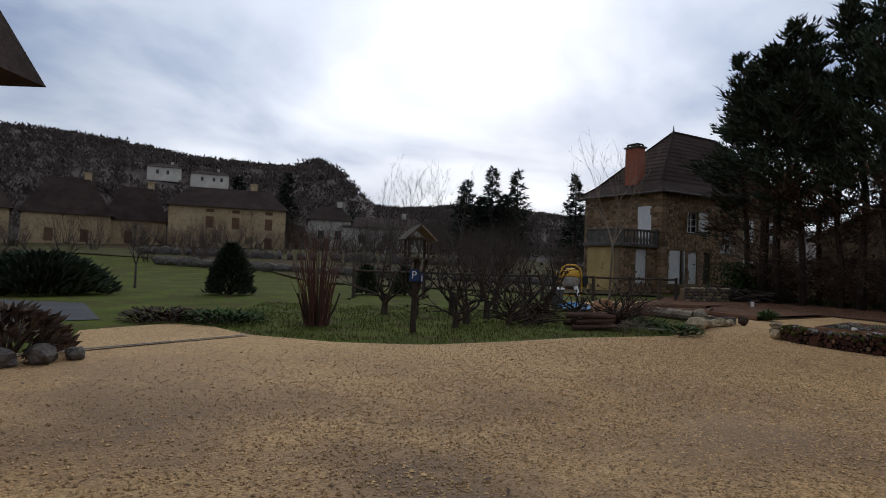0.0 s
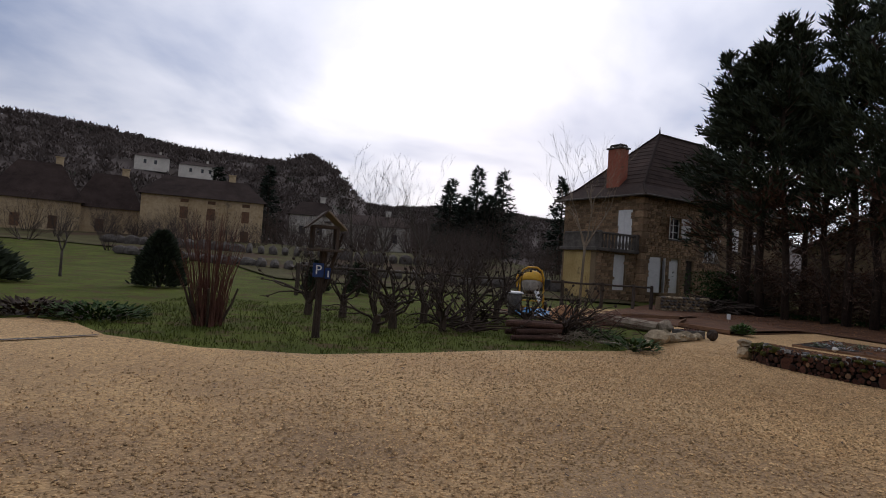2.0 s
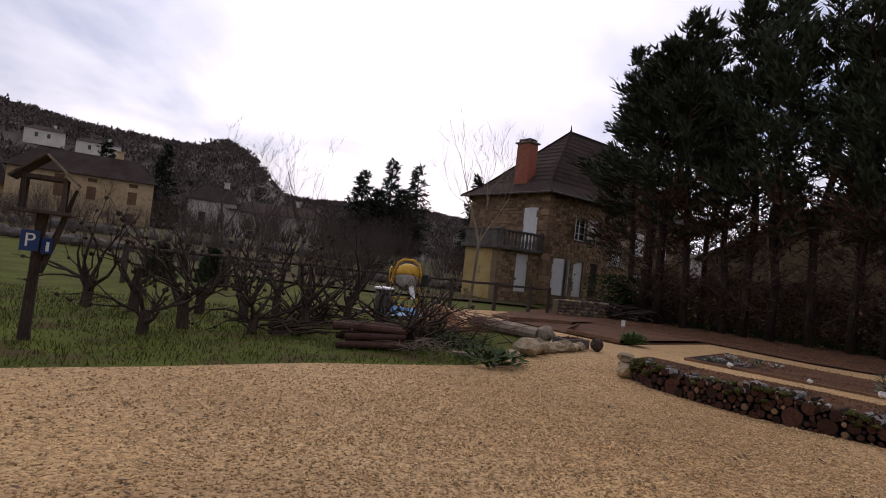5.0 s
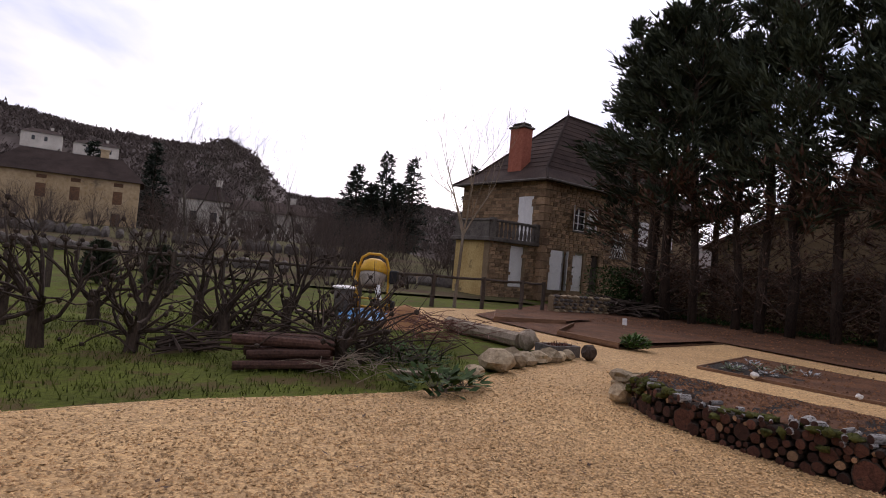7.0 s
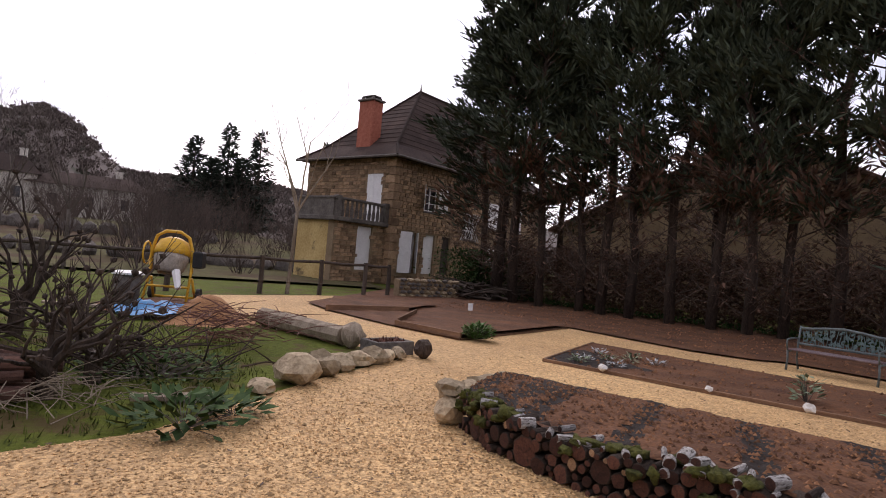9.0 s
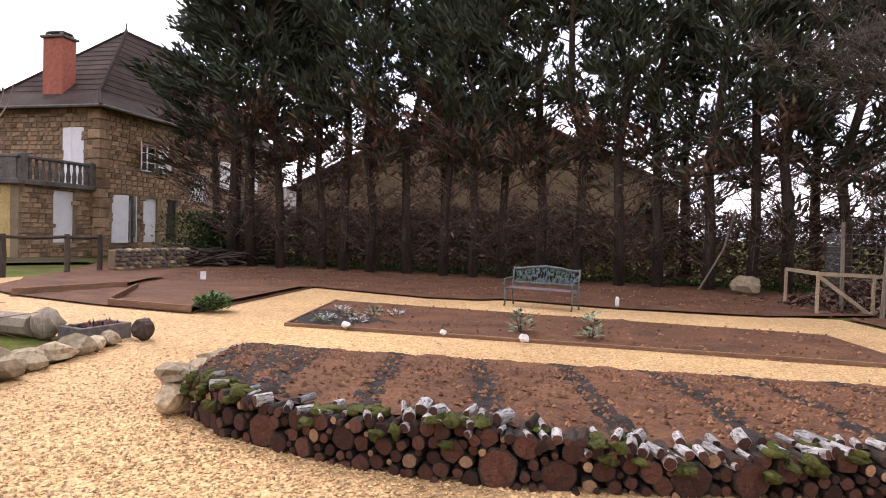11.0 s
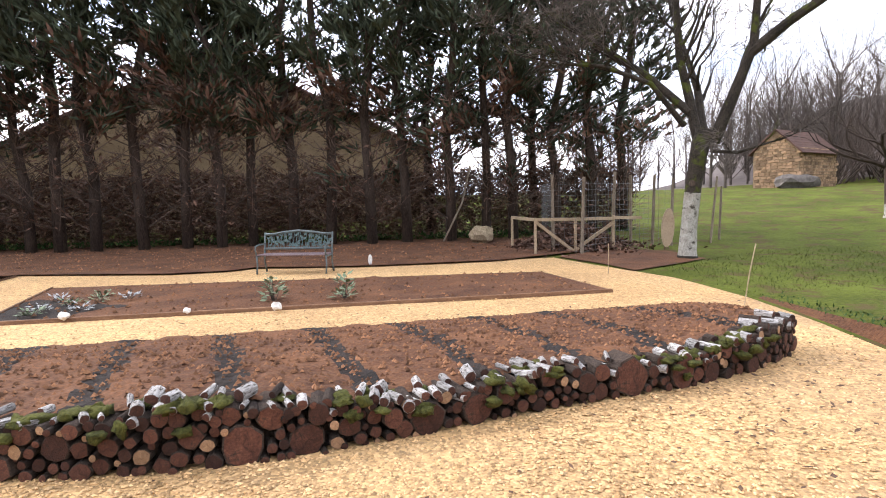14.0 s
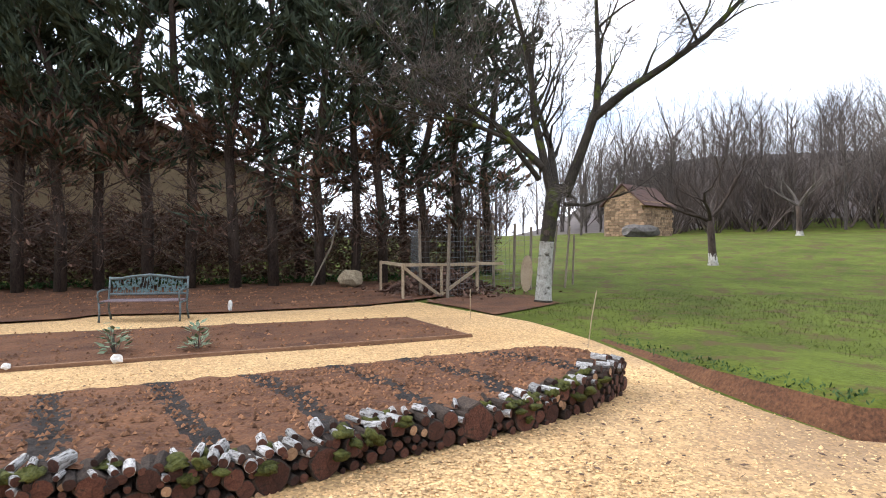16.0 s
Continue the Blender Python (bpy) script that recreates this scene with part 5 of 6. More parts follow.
for k, (x, y, h) in enumerate([(-1.65, 17.0, 1.9), (-0.75, 16.9, 1.5), (0.3, 17.6, 1.8), (0.65, 15.2, 1.75), (1.7, 18.6, 1.9), (2.5, 17.2, 1.7), (3.3, 18.6, 1.9), (1.3, 16.9, 1.6)]):
    pollard(x, y, h, 500 + k)
for k, (x, y, h) in enumerate([(0.35, 14.2, 1.2), (1.75, 15.3, 1.25), (4.5, 15.0, 1.35), (4.0, 17.6, 1.1), (4.75, 15.6, 1.0)]):
    pollard(x, y, h, 530 + k, "hard-pruned dead shrub with sprawling black stems", 6, 0.042, "dead shrubs", 1.0)


def cane_clump():
    rng = random.Random(31)
    t = thing("cane_clump", at(-2.85, 13.6), "tall clump of reddish dogwood canes", "shrub")
    s = Shape()
    for k in range(130):
        w, r = rng.uniform(0, 6.28), rng.uniform(0, 0.3)
        d = Vector((math.cos(w), math.sin(w), 0)) * rng.uniform(0.05, 0.55)
        h = rng.uniform(1.1, 2.3)
        p = Vector((math.cos(w) * r, math.sin(w) * r, 0))
        s.tube([p, p + d * 0.4 + Vector((0, 0, h * 0.5)), p + d + Vector((0, 0, h))], [0.011, 0.008, 0.003], 4, False)
    part("cane_thicket", s, CANE, t)
    lo = Shape()
    for k in range(7):
        w = rng.uniform(0, 6.28)
        p = Vector((math.cos(w) * 0.2, math.sin(w) * 0.2, 0))
        lo.tube([p, p + Vector((math.cos(w) * 0.2, math.sin(w) * 0.2, 0.45)), p + Vector((math.cos(w) * 0.3, math.sin(w) * 0.3, 0.75))], [0.03, 0.026, 0.02], 5)
    part("stool", lo, BARK, t)


cane_clump()


def sign_and_bird_table():
    s = Shape()
    s.tube([(-0.6, 12.9, -0.1), (-0.61, 12.9, 0.15), (-0.6, 12.92, 0.8), (-0.58, 12.9, 1.4), (-0.57, 12.9, 1.6)], [0.085, 0.07, 0.062, 0.062, 0.07], 10)
    s.tube([(-0.56, 12.95, 0.85), (-0.42, 13.0, 1.35), (-0.25, 13.0, 1.95)], [0.05, 0.04, 0.02], 7)
    solo("bird_table_post", s, BARK, "forked dead tree trunk carrying a bird table", "post")
    t = thing("bird_table", at(-0.58, 12.9, 1.6, 20), "wooden bird table with a small pitched roof", "bird table")
    s = Shape()
    s.box(pose(0, 0, 0.02), 0.66, 0.46, 0.045, 0.006)
    part("tray", s, DARK_POST, t)
    for x in (-0.22, 0.22):
        for y in (-0.15, 0.15):
            s = Shape()
            s.box(pose(x, y, 0.25), 0.05, 0.05, 0.42)
            part("upright", s, DARK_POST, t)
    for sx in (-1, 1):
        s = Shape()
        s.box(pose(0, 0, 0), 0.48, 0.6, 0.03, 0.005)
        ob = part("roof_board", s, DARK_POST if sx < 0 else POST_WOOD, t)
        ob.matrix_local = pose(sx * 0.185, 0, 0.57, 0, sx * 42, 0)
    for y in (-0.17, 0.17):
        s = Shape()
        s.box(pose(0, y, 0.45), 0.46, 0.035, 0.05)
        part("crossbeam", s, DARK_POST, t)
    g = thing("parking_sign", pose(-0.62, 12.77, 1.25, 0, 0, 22), "blue square parking sign with white letter P", "sign")
    s = Shape()
    s.box(pose(0, 0, 0), 0.2, 0.015, 0.26, 0.004)
    part("sign_plate", s, SIGN_BLUE, g)
    cu = bpy.data.curves.new("letter", "FONT")
    cu.body, cu.size, cu.extrude, cu.align_x, cu.align_y = "P", 0.24, 0.002, "CENTER", "CENTER"
    cu.materials.append(WHITE_PAINT)
    tx = new("letter", cu)
    tx.parent = g
    tx.matrix_local = pose(0, -0.012, 0, 90, 0, 0)
    g2 = thing("small_sign", pose(-0.46, 12.86, 1.2, 0, 0, 62), "small blue sign with pale mark", "sign")
    s = Shape()
    s.box(pose(0, 0, 0), 0.14, 0.015, 0.2, 0.004)
    part("sign_plate", s, SIGN_BLUE, g2)
    s = Shape()
    s.box(pose(0, -0.012, -0.01), 0.04, 0.006, 0.12)
    part("white_mark", s, WHITE_PAINT, g2)


sign_and_bird_table()


def log_pile():
    rng = random.Random(14)
    k = 0
    for row, n in ((0, 6), (1, 5), (2, 3)):
        for i in range(n):
            s = Shape()
            r = rng.uniform(0.055, 0.085)
            ln = rng.uniform(0.8, 1.3)
            s.tube([(-ln / 2, 0, 0), (-ln / 2 + 0.02, 0, 0), (-ln * 0.1, rng.uniform(-0.03, 0.03), 0.01), (ln / 2, rng.uniform(-0.03, 0.03), 0)], [r * 0.9, r, r * 0.94, r * 0.85], 10)
            ob = solo("cut_log", s, PILE_BARK, "cut reddish-brown log stacked on the grass", "log", "log pile")
            ob.matrix_world = pose(3.85 + rng.uniform(-0.15, 0.15), 14.6 + i * 0.165 + row * 0.13, 0.08 + row * 0.125, 0, rng.uniform(-3, 3), 6 + rng.uniform(-9, 9))


log_pile()


def brush(name, cx, cy, n, ln, h, seed, label, mat=DEADWOOD, spread=0.8, thick=0.02, steep=0.35):
    rng = random.Random(seed)
    s = Shape()
    for k in range(n):
        w = rng.uniform(0, 6.28)
        e = Vector((math.cos(w), math.sin(w), rng.uniform(-0.05, steep))).normalized()
        p = Vector((cx + rng.gauss(0, spread * 0.5), cy + rng.gauss(0, spread * 0.4), rng.uniform(0.02, h)))
        l2 = ln * rng.uniform(0.5, 1.1)
        q = p + e * l2
        q.z = max(0.02, q.z)
        s.tube([p - e * l2 * 0.3 + Vector((0, 0, max(0, -(p - e * l2 * 0.3).z) + 0.02)), p + e * l2 * 0.3 + Vector((0, 0, 0.05)), q], [thick, thick * 0.75, thick * 0.3], 4, False)
    return solo(name, s, mat, label, "brush", "brush piles", "stuff")


brush("brush_pile", 2.5, 18.0, 34, 1.2, 0.4, 1, "pile of cut grey branches on the grass", BRUSH_WOOD, 0.8, 0.025, 1.3)
brush("brush_pile", 5.1, 16.4, 70, 0.8, 0.25, 2, "tangle of dead branches and twigs", BRUSH_WOOD, 1.0, 0.012, 0.8)
brush("brush_pile", 6.1, 18.3, 160, 0.7, 0.5, 3, "low heap of dark reddish twigs by the stones", CANE, 0.9, 0.008)
brush("brush_pile", 2.2, 15.6, 30, 0.9, 0.15, 4, "cut forked branches lying on grass", BRUSH_WOOD, 0.7, 0.025)
brush("brush_pile", 4.6, 16.4, 16, 1.1, 0.2, 8, "tangle of dark cut stems round the log pile", BRUSH_WOOD, 0.7, 0.022, 1.6)
brush("brush_pile", 2.9, 17.6, 18, 1.2, 0.2, 9, "tangle of dark cut stems on the grass", BRUSH_WOOD, 0.7, 0.025, 1.6)
brush("pale_twigs", 4.7, 14.6, 60, 0.5, 0.2, 5, "pale dry twigs under the dead shrub", POST_WOOD, 0.5, 0.006)


# ---- split-log edging, planter, sand and mixer ----
def half_log(p, q, r, label, mat=POST_WOOD):
    s = Shape()
    p, q = Vector(p), Vector(q)
    s.tube([p, p.lerp(q, 0.5), q], [r, r * 0.97, r * 0.93], 9)
    solo("edging_log", s, mat, label, "log", "edging logs")


half_log((6.75, 20.6, 0.17), (7.85, 18.35, 0.17), 0.17, "thick barked log edging the path")
stone(7.95, 18.15, 0, (0.2, 0.17, 0.19), 320, "rounded log stump beside the path", POST_WOOD, "edging stumps")
stone(8.85, 17.35, 0, (0.15, 0.13, 0.15), 321, "dark rounded stump beside the planter", BARK, "edging stumps")


def planter():
    t = thing("stone_planter", at(8.4, 17.75, 0, 20), "low dark planter trough with reddish plants", "planter")
    s = Shape()
    for x, y, sx, sy in ((0, -0.2, 0.7, 0.06), (0, 0.2, 0.7, 0.06), (-0.32, 0, 0.06, 0.34), (0.32, 0, 0.06, 0.34)):
        s.box(pose(x, y, 0.11), sx, sy, 0.22, 0.01)
    part("trough", s, GREY_STONE, t)
    s = Shape()
    s.box(pose(0, 0, 0.09), 0.58, 0.34, 0.16)
    part("compost", s, DARK_SOIL, t)
    rng = random.Random(6)
    s = Shape()
    for k in range(260):
        p = Vector((rng.uniform(-0.28, 0.28), rng.uniform(-0.15, 0.15), 0.17))
        e = Vector((rng.uniform(-1, 1), rng.uniform(-1, 1), rng.uniform(0.2, 1))).normalized()
        s.leaf(p, e, Vector((0, 0, 1)), rng.uniform(0.05, 0.13), 0.03)
    part("plants", s, CANE, t)


planter()


def mound(name, cx, cy, r, h, mat, label, cat, seed):
    s = Shape()
    n, m = 22, 8
    vs = [Vector((cx, cy, h))]
    for j in range(1, m + 1):
        for i in range(n):
            w = 2 * math.pi * i / n
            rr = r * j / m * (1 + 0.2 * noise.noise(Vector((math.cos(w) * 2, math.sin(w) * 2, seed))))
            z = h * (0.5 + 0.5 * math.cos(math.pi * j / m)) + 0.05 * noise.noise(Vector((math.cos(w) * j, math.sin(w) * j, seed))) * (1 - j / m)
            vs.append(Vector((cx + rr * math.cos(w), cy + rr * math.sin(w), max(z, -0.03 if j == m else 0))))
    fs = [(0, 1 + i, 1 + (i + 1) % n) for i in range(n)]
    for j in range(m - 1):
        for i in range(n):
            a, b = 1 + j * n + i, 1 + j * n + (i + 1) % n
            fs.append((a, a + n, b + n, b))
    s.add(vs, fs)
    return solo(name, s, mat, label, cat, "", "", True)


mound("sand_heap", 5.75, 20.9, 0.9, 0.5, SAND, "heap of orange building sand", "sand heap", 3)


def tarp():
    s = Shape()
    rng = random.Random(5)
    n = 14
    vs = []
    for i in range(n + 1):
        for j in range(n + 1):
            x, y = (i / n - 0.5) * 1.3, (j / n - 0.5) * 1.0
            vs.append(Vector((4.85 + x, 21.0 + y, 0.05 + 0.28 * abs(noise.noise(Vector((x * 3.2, y * 3.2, 1)))) + 0.22 * math.exp(-(x * x + y * y) * 5))))
    s.add(vs, [(i * (n + 1) + j, (i + 1) * (n + 1) + j, (i + 1) * (n + 1) + j + 1, i * (n + 1) + j + 1) for i in range(n) for j in range(n)])
    ob = solo("tarpaulin", s, BLUE_TARP, "crumpled blue plastic tarpaulin on the grass", "tarpaulin")
    md = ob.modifiers.new("thick", "SOLIDIFY")
    md.thickness = 0.006


tarp()


def concrete_mixer(m):
    t = thing("concrete_mixer", m, "yellow concrete mixer with a cement-crusted drum", "concrete mixer")
    fr = Shape()
    for x in (-0.42, 0.42):
        fr.tube([(x * 1.05, -0.28, 0), (x, -0.05, 0.55), (x, 0, 0.98)], [0.028, 0.028, 0.028], 7)
        fr.tube([(x * 1.05, 0.4, 0), (x, 0.08, 0.5)], [0.028, 0.028], 7)
    fr.tube([(-0.43, -0.15, 0.32), (0.43, -0.15, 0.32)], [0.025, 0.025], 7)
    fr.tube([(-0.44, 0.38, 0.06), (0.44, 0.38, 0.06)], [0.025, 0.025], 7)
    part("frame", fr, MIXER_YELLOW, t, "", True)
    yk = Shape()
    yk.tube([(-0.42, 0, 0.62), (-0.41, -0.02, 1.1), (-0.33, -0.04, 1.38), (-0.15, -0.05, 1.49), (0.15, -0.05, 1.49), (0.33, -0.04, 1.38), (0.41, -0.02, 1.1), (0.42, 0, 0.62)], [0.035] * 8, 7)
    part("yoke", yk, MIXER_YELLOW, t, "yellow tubular yoke", True)
    def shell(prof):
        n = 22
        m2 = pose(0, -0.02, 0.98, -14, 0, 0)
        vs, fs = [], []
        for r, z in prof:
            vs += [m2 @ Vector((math.cos(2 * math.pi * i / n) * r, math.sin(2 * math.pi * i / n) * r, z)) for i in range(n)]
        for k in range(len(prof) - 1):
            for i in range(n):
                j = (i + 1) % n
                fs.append((k * n + i, k * n + j, (k + 1) * n + j, (k + 1) * n + i))
        return Shape().add(vs, fs)

    drum = part("drum", shell([(0.23, -0.4), (0.29, -0.3), (0.345, -0.12), (0.35, 0.03)]), CEMENT, t, "cement-crusted grey drum", True)
    dome = part("drum_base", shell([(0.362, -0.01), (0.362, 0.07), (0.35, 0.16), (0.29, 0.3), (0.16, 0.37), (0.02, 0.385)]), MIXER_YELLOW, t, "yellow upper drum half", True)
    for o in (drum, dome):
        md = o.modifiers.new("thick", "SOLIDIFY")
        md.thickness = 0.012
    mo = Shape()
    mo.box(pose(0.55, 0.05, 0.92), 0.2, 0.3, 0.36, 0.03)
    part("motor_box", mo, RUBBER, t, "black motor housing")
    ha = Shape()
    ring = [(-0.52, math.cos(a * 0.5236) * 0.24, 1.0 + math.sin(a * 0.5236) * 0.24) for a in range(13)]
    ha.tube(ring, [0.02] * 13, 6)
    part("tilt_wheel", ha, MIXER_YELLOW, t)
    ch = Shape()
    ch.tube([(0.2, -0.3, 0.66), (0.34, -0.55, 0.32)], [0.09, 0.06], 6)
    part("chute", ch, WHITE_PAINT, t, "pale chute")
    for y in (-0.3,):
        for x in (-0.5, 0.5):
            s = Shape()
            s.tube([(x - 0.04, 0.42, 0.14), (x + 0.04, 0.42, 0.14)], [0.14, 0.14], 14)
            part("wheel", s, RUBBER, t)


concrete_mixer(at(4.95, 22.8, 0.15, -14))
mound("earth_mound", 5.0, 23.0, 1.5, 0.2, SOIL, "low trodden earth mound under the mixer", "earth", 9)


def bin_can():
    t = thing("garden_bin", at(4.25, 21.9), "grey bin with a white lid by the mixer", "bin")
    s = Shape()
    s.tube([(0, 0, 0), (0, 0, 0.4), (0, 0, 0.72)], [0.2, 0.23, 0.26], 12)
    part("bin_body", s, GREY_STONE, t, "", True)
    s = Shape()
    s.tube([(0, 0, 0.722), (0, 0, 0.76), (0, 0, 0.79)], [0.3, 0.3, 0.2], 14)
    part("lid", s, WHITE_PAINT, t, "white round lid")


bin_can()


# ---- rail fence ----
def rail_fence():
    pts = [(-3.6, 24.0), (-0.8, 25.1), (1.8, 26.1), (4.6, 27.2), (7.2, 28.2), (9.2, 29.0), (10.9, 29.7), (11.9, 30.1)]
    t = thing("rail_fence", at(0, 0), "old round-rail wooden fence round the grass", "fence")
    for k, (x, y) in enumerate(pts):
        s = Shape()
        s.tube([(x, y, -0.05), (x + 0.02, y, 0.6), (x, y, 1.2)], [0.085, 0.08, 0.075], 7)
        part("fence_post", s, DARK_POST, t)
    for (a, b), (c, d) in zip(pts, pts[1:]):
        s = Shape()
        s.tube([(a, b, 1.12), ((a + c) / 2, (b + d) / 2, 1.09), (c, d, 1.12)], [0.05, 0.048, 0.05], 7)
        part("fence_rail", s, DARK_POST, t)


rail_fence()


def plank(x, y, yaw, ln, wd, label):
    s = Shape()
    s.box(pose(0, 0, 0), ln, wd, 0.045, 0.006)
    ob = solo("loose_plank", s, POST_WOOD, label, "plank", "loose planks")
    ob.matrix_world = pose(x, y, 0.05, 0, 2, yaw)


plank(5.55, 14.85, 10, 0.75, 0.16, "short weathered plank lying on the grass")
plank(3.6, 22.2, 5, 1.6, 0.2, "pale plank lying on the grass")


def leafy(name, c, n, r, h, size, mat, label, seed, cat="plant", group="", stem=True):
    rng = random.Random(seed)
    t = thing(name, at(*c), label, cat, group)
    s, st = Shape(), Shape()
    for k in range(n):
        w = rng.uniform(0, 6.28)
        q = rng.random() ** 0.5
        p = Vector((math.cos(w) * r * q, math.sin(w) * r * q, h * rng.uniform(0.1, 1) * (1 - 0.4 * q)))
        e = (Vector((math.cos(w), math.sin(w), rng.uniform(-0.2, 0.9)))).normalized()
        s.leaf(p, e, Vector((rng.uniform(-0.4, 0.4), rng.uniform(-0.4, 0.4), 1)), size * rng.uniform(0.6, 1.2), size * rng.uniform(0.3, 0.5))
        if stem and k % 5 == 0:
            st.tube([(p.x * 0.2, p.y * 0.2, 0), p], [0.006, 0.003], 3, False)
    part("leaves", s, mat, t)
    if st.v:
        part("branchwork", st, TWIG, t)
    return t


leafy("ivy_clump", (5.65, 14.05, 0.02), 150, 0.45, 0.26, 0.19, LEAF_GREEN, "cut leafy ivy bunch on the gravel", 1)
leafy("ivy_clump", (6.05, 14.35, 0.02), 60, 0.25, 0.18, 0.17, LEAF_GREEN, "cut leafy ivy bunch on the gravel", 2)
leafy("bank_scrub", (-6.3, 13.6, 0.0), 700, 0.9, 0.3, 0.16, BRUSH_WOOD, "low dark scrub on the bank by the lane", 61, "shrub")
leafy("bank_scrub", (-5.0, 13.6, 0.0), 700, 0.9, 0.3, 0.16, LEAF_GREEN, "low dark green scrub on the bank", 62, "shrub")
leafy("weed_patch", (5.3, 16.0, 0.0), 500, 0.8, 0.25, 0.11, LEAF_GREEN, "green weeds growing in the brush", 3)
leafy("herb_clump", (10.75, 19.45, 0.05), 900, 0.3, 0.34, 0.09, FRESH, "bushy bright green herb at bed corner", 4)
for k, (x, y, z) in enumerate([(14.3, 15.9, 0.5), (14.45, 14.95, 0.42)]):
    leafy("sage_plant", (13.35 + k * 0.45, 14.5 - k * 0.95, 0.05), 60, 0.13, z, 0.15, SAGE, "tall grey-green leafy plant in the bed", 10 + k, "plant", "bed plants")
for k, (x, y) in enumerate([(11.5, 17.1), (11.75, 17.3), (12.3, 17.4), (12.0, 16.8), (12.6, 17.2), (12.5, 17.9), (13.0, 17.6), (12.9, 16.9)]):
    leafy("silver_plant", (x, y, 0.05), 40, 0.13, 0.12, 0.09, SILVER if k % 2 else SAGE, "small silvery rosette plant in the bed", 20 + k, "plant", "bed plants")
for k, (x, y, r) in enumerate([(11.6, 13.25, 0.0), (12.25, 15.1, 0.05), (11.45, 16.4, 0.07), (11.0, 20.4, 0.05)]):
    if r:
        stone(x, y, 0.04, (r, r, r * 0.8), 600 + k, "white stone on the soil", WHITE_STONE, "white stones")
stone(17.9, 15.3, 0.04, (0.05, 0.05, 0.13), 610, "upright pointed white stone by the bench", WHITE_STONE, "white stones")
stone(12.75, 14.0, 0.05, (0.075, 0.07, 0.06), 611, "white stone beside the grey-green plants", WHITE_STONE, "white stones")


def plant_label(x, y):
    t = thing("plant_label", at(x, y, 0, -20), "white plant label on a stick in the soil", "plant label")
    s = Shape()
    s.tube([(0, 0, 0), (0, 0, 0.3)], [0.012, 0.012], 5)
    part("stake", s, CUT_WOOD, t)
    s = Shape()
    s.box(pose(0, -0.015, 0.33), 0.13, 0.012, 0.2, 0.003)
    part("card", s, WHITE_PAINT, t)


plant_label(12.4, 23.6)


# ---- terrace wall before the house ----
def terrace_wall():
    t = thing("rubble_wall", at(0, 0), "low mossy rubble wall before the house", "wall")
    rng = random.Random(15)
    a, b = Vector((12.3, 30.3, 0)), Vector((15.2, 31.6, 0))
    d = (b - a)
    yaw = math.degrees(math.atan2(d.y, d.x))
    c = Shape()
    c.box(Matrix.Identity(4), d.length, 0.3, 0.7, 0.03)
    ob = part("wall_core", c, MORTAR, t)
    ob.matrix_world = pose((a.x + b.x) / 2, (a.y + b.y) / 2, 0.35, 0, 0, yaw)
    for row in range(5):
        u = 0.0
        while u < 1:
            w = rng.uniform(0.06, 0.13)
            p = a.lerp(b, min(1, u + w / 2))
            s = Shape()
            s.lump((0, 0, 0), (w * d.length * 0.5, 0.12, 0.08), rng, 1, 0.2, 1)
            q = part("stone", s, LIMESTONE if rng.random() < 0.5 else GREY_STONE, t)
            n = Vector((d.y, -d.x, 0)).normalized()
            q.matrix_world = pose(p.x + n.x * 0.13, p.y + n.y * 0.13, 0.08 + row * 0.15, 0, 0, yaw)
            u += w
    brush("firewood_heap", 16.4, 31.9, 120, 1.3, 0.6, 6, "untidy heap of old timber and branches", DARK_POST, 1.6, 0.05)


terrace_wall()


# ---- lawn to the north-west ----
def bush(x, y, rx, h, seed, mat, label, n=5000, cone=False, size=0.2, name="evergreen_bush"):
    rng = random.Random(seed)
    t = thing(name, at(x, y, ground_height(x, y)), label, "bush")
    s, st = Shape(), Shape()
    for k in range(n):
        w = rng.uniform(0, 6.28)
        f = rng.random()
        rr = rx * ((1 - f) ** 0.6 if cone else math.sqrt(max(0.05, 1 - f * f))) * rng.uniform(0.55, 1.08) * (1 + 0.25 * noise.noise(Vector((math.cos(w) * 2, math.sin(w) * 2, f * 3 + seed))))
        p = Vector((math.cos(w) * rr, math.sin(w) * rr, h * f + 0.05))
        e = Vector((math.cos(w), math.sin(w), rng.uniform(0.1, 1.3))).normalized()
        s.leaf(p, e, Vector((rng.uniform(-1, 1), rng.uniform(-1, 1), rng.uniform(-1, 1))), rng.uniform(0.6, 1.4) * size, size * 0.35)
    for k in range(10):
        w = rng.uniform(0, 6.28)
        st.tube([(0, 0, -0.05), (math.cos(w) * rx * 0.4, math.sin(w) * rx * 0.4, h * 0.6)], [0.04, 0.015], 5, False)
    part("foliage", s, mat, t)
    part("branchwork", st, BARK, t)


bush(-8.4, 23.4, 0.85, 1.9, 1, NEEDLE, "dark conical evergreen bush on the lawn", 6000, True)
bush(-14.1, 20.7, 1.9, 1.25, 2, NEEDLE, "spreading dark juniper beside the lane", 6500, False, 0.35)
bush(-3.4, 26.5, 0.5, 1.2, 3, NEEDLE, "small dark conical bush by the fence", 2000, True)
bush(-1.7, 27.0, 0.5, 1.2, 4, NEEDLE, "small dark conical bush by the fence", 2000, True)
bare_tree("sapling", at(-13.1, 25.2), 3.0, 0.05, 40, "young bare sapling on the lawn", 4, (0, 0), 0.5, TWIG, 0.35)
bush(-6.0, 8.2, 0.7, 0.6, 7, DEADWOOD, "low dry shrub at the yard edge", 900, False, 0.2, "dry_shrub")
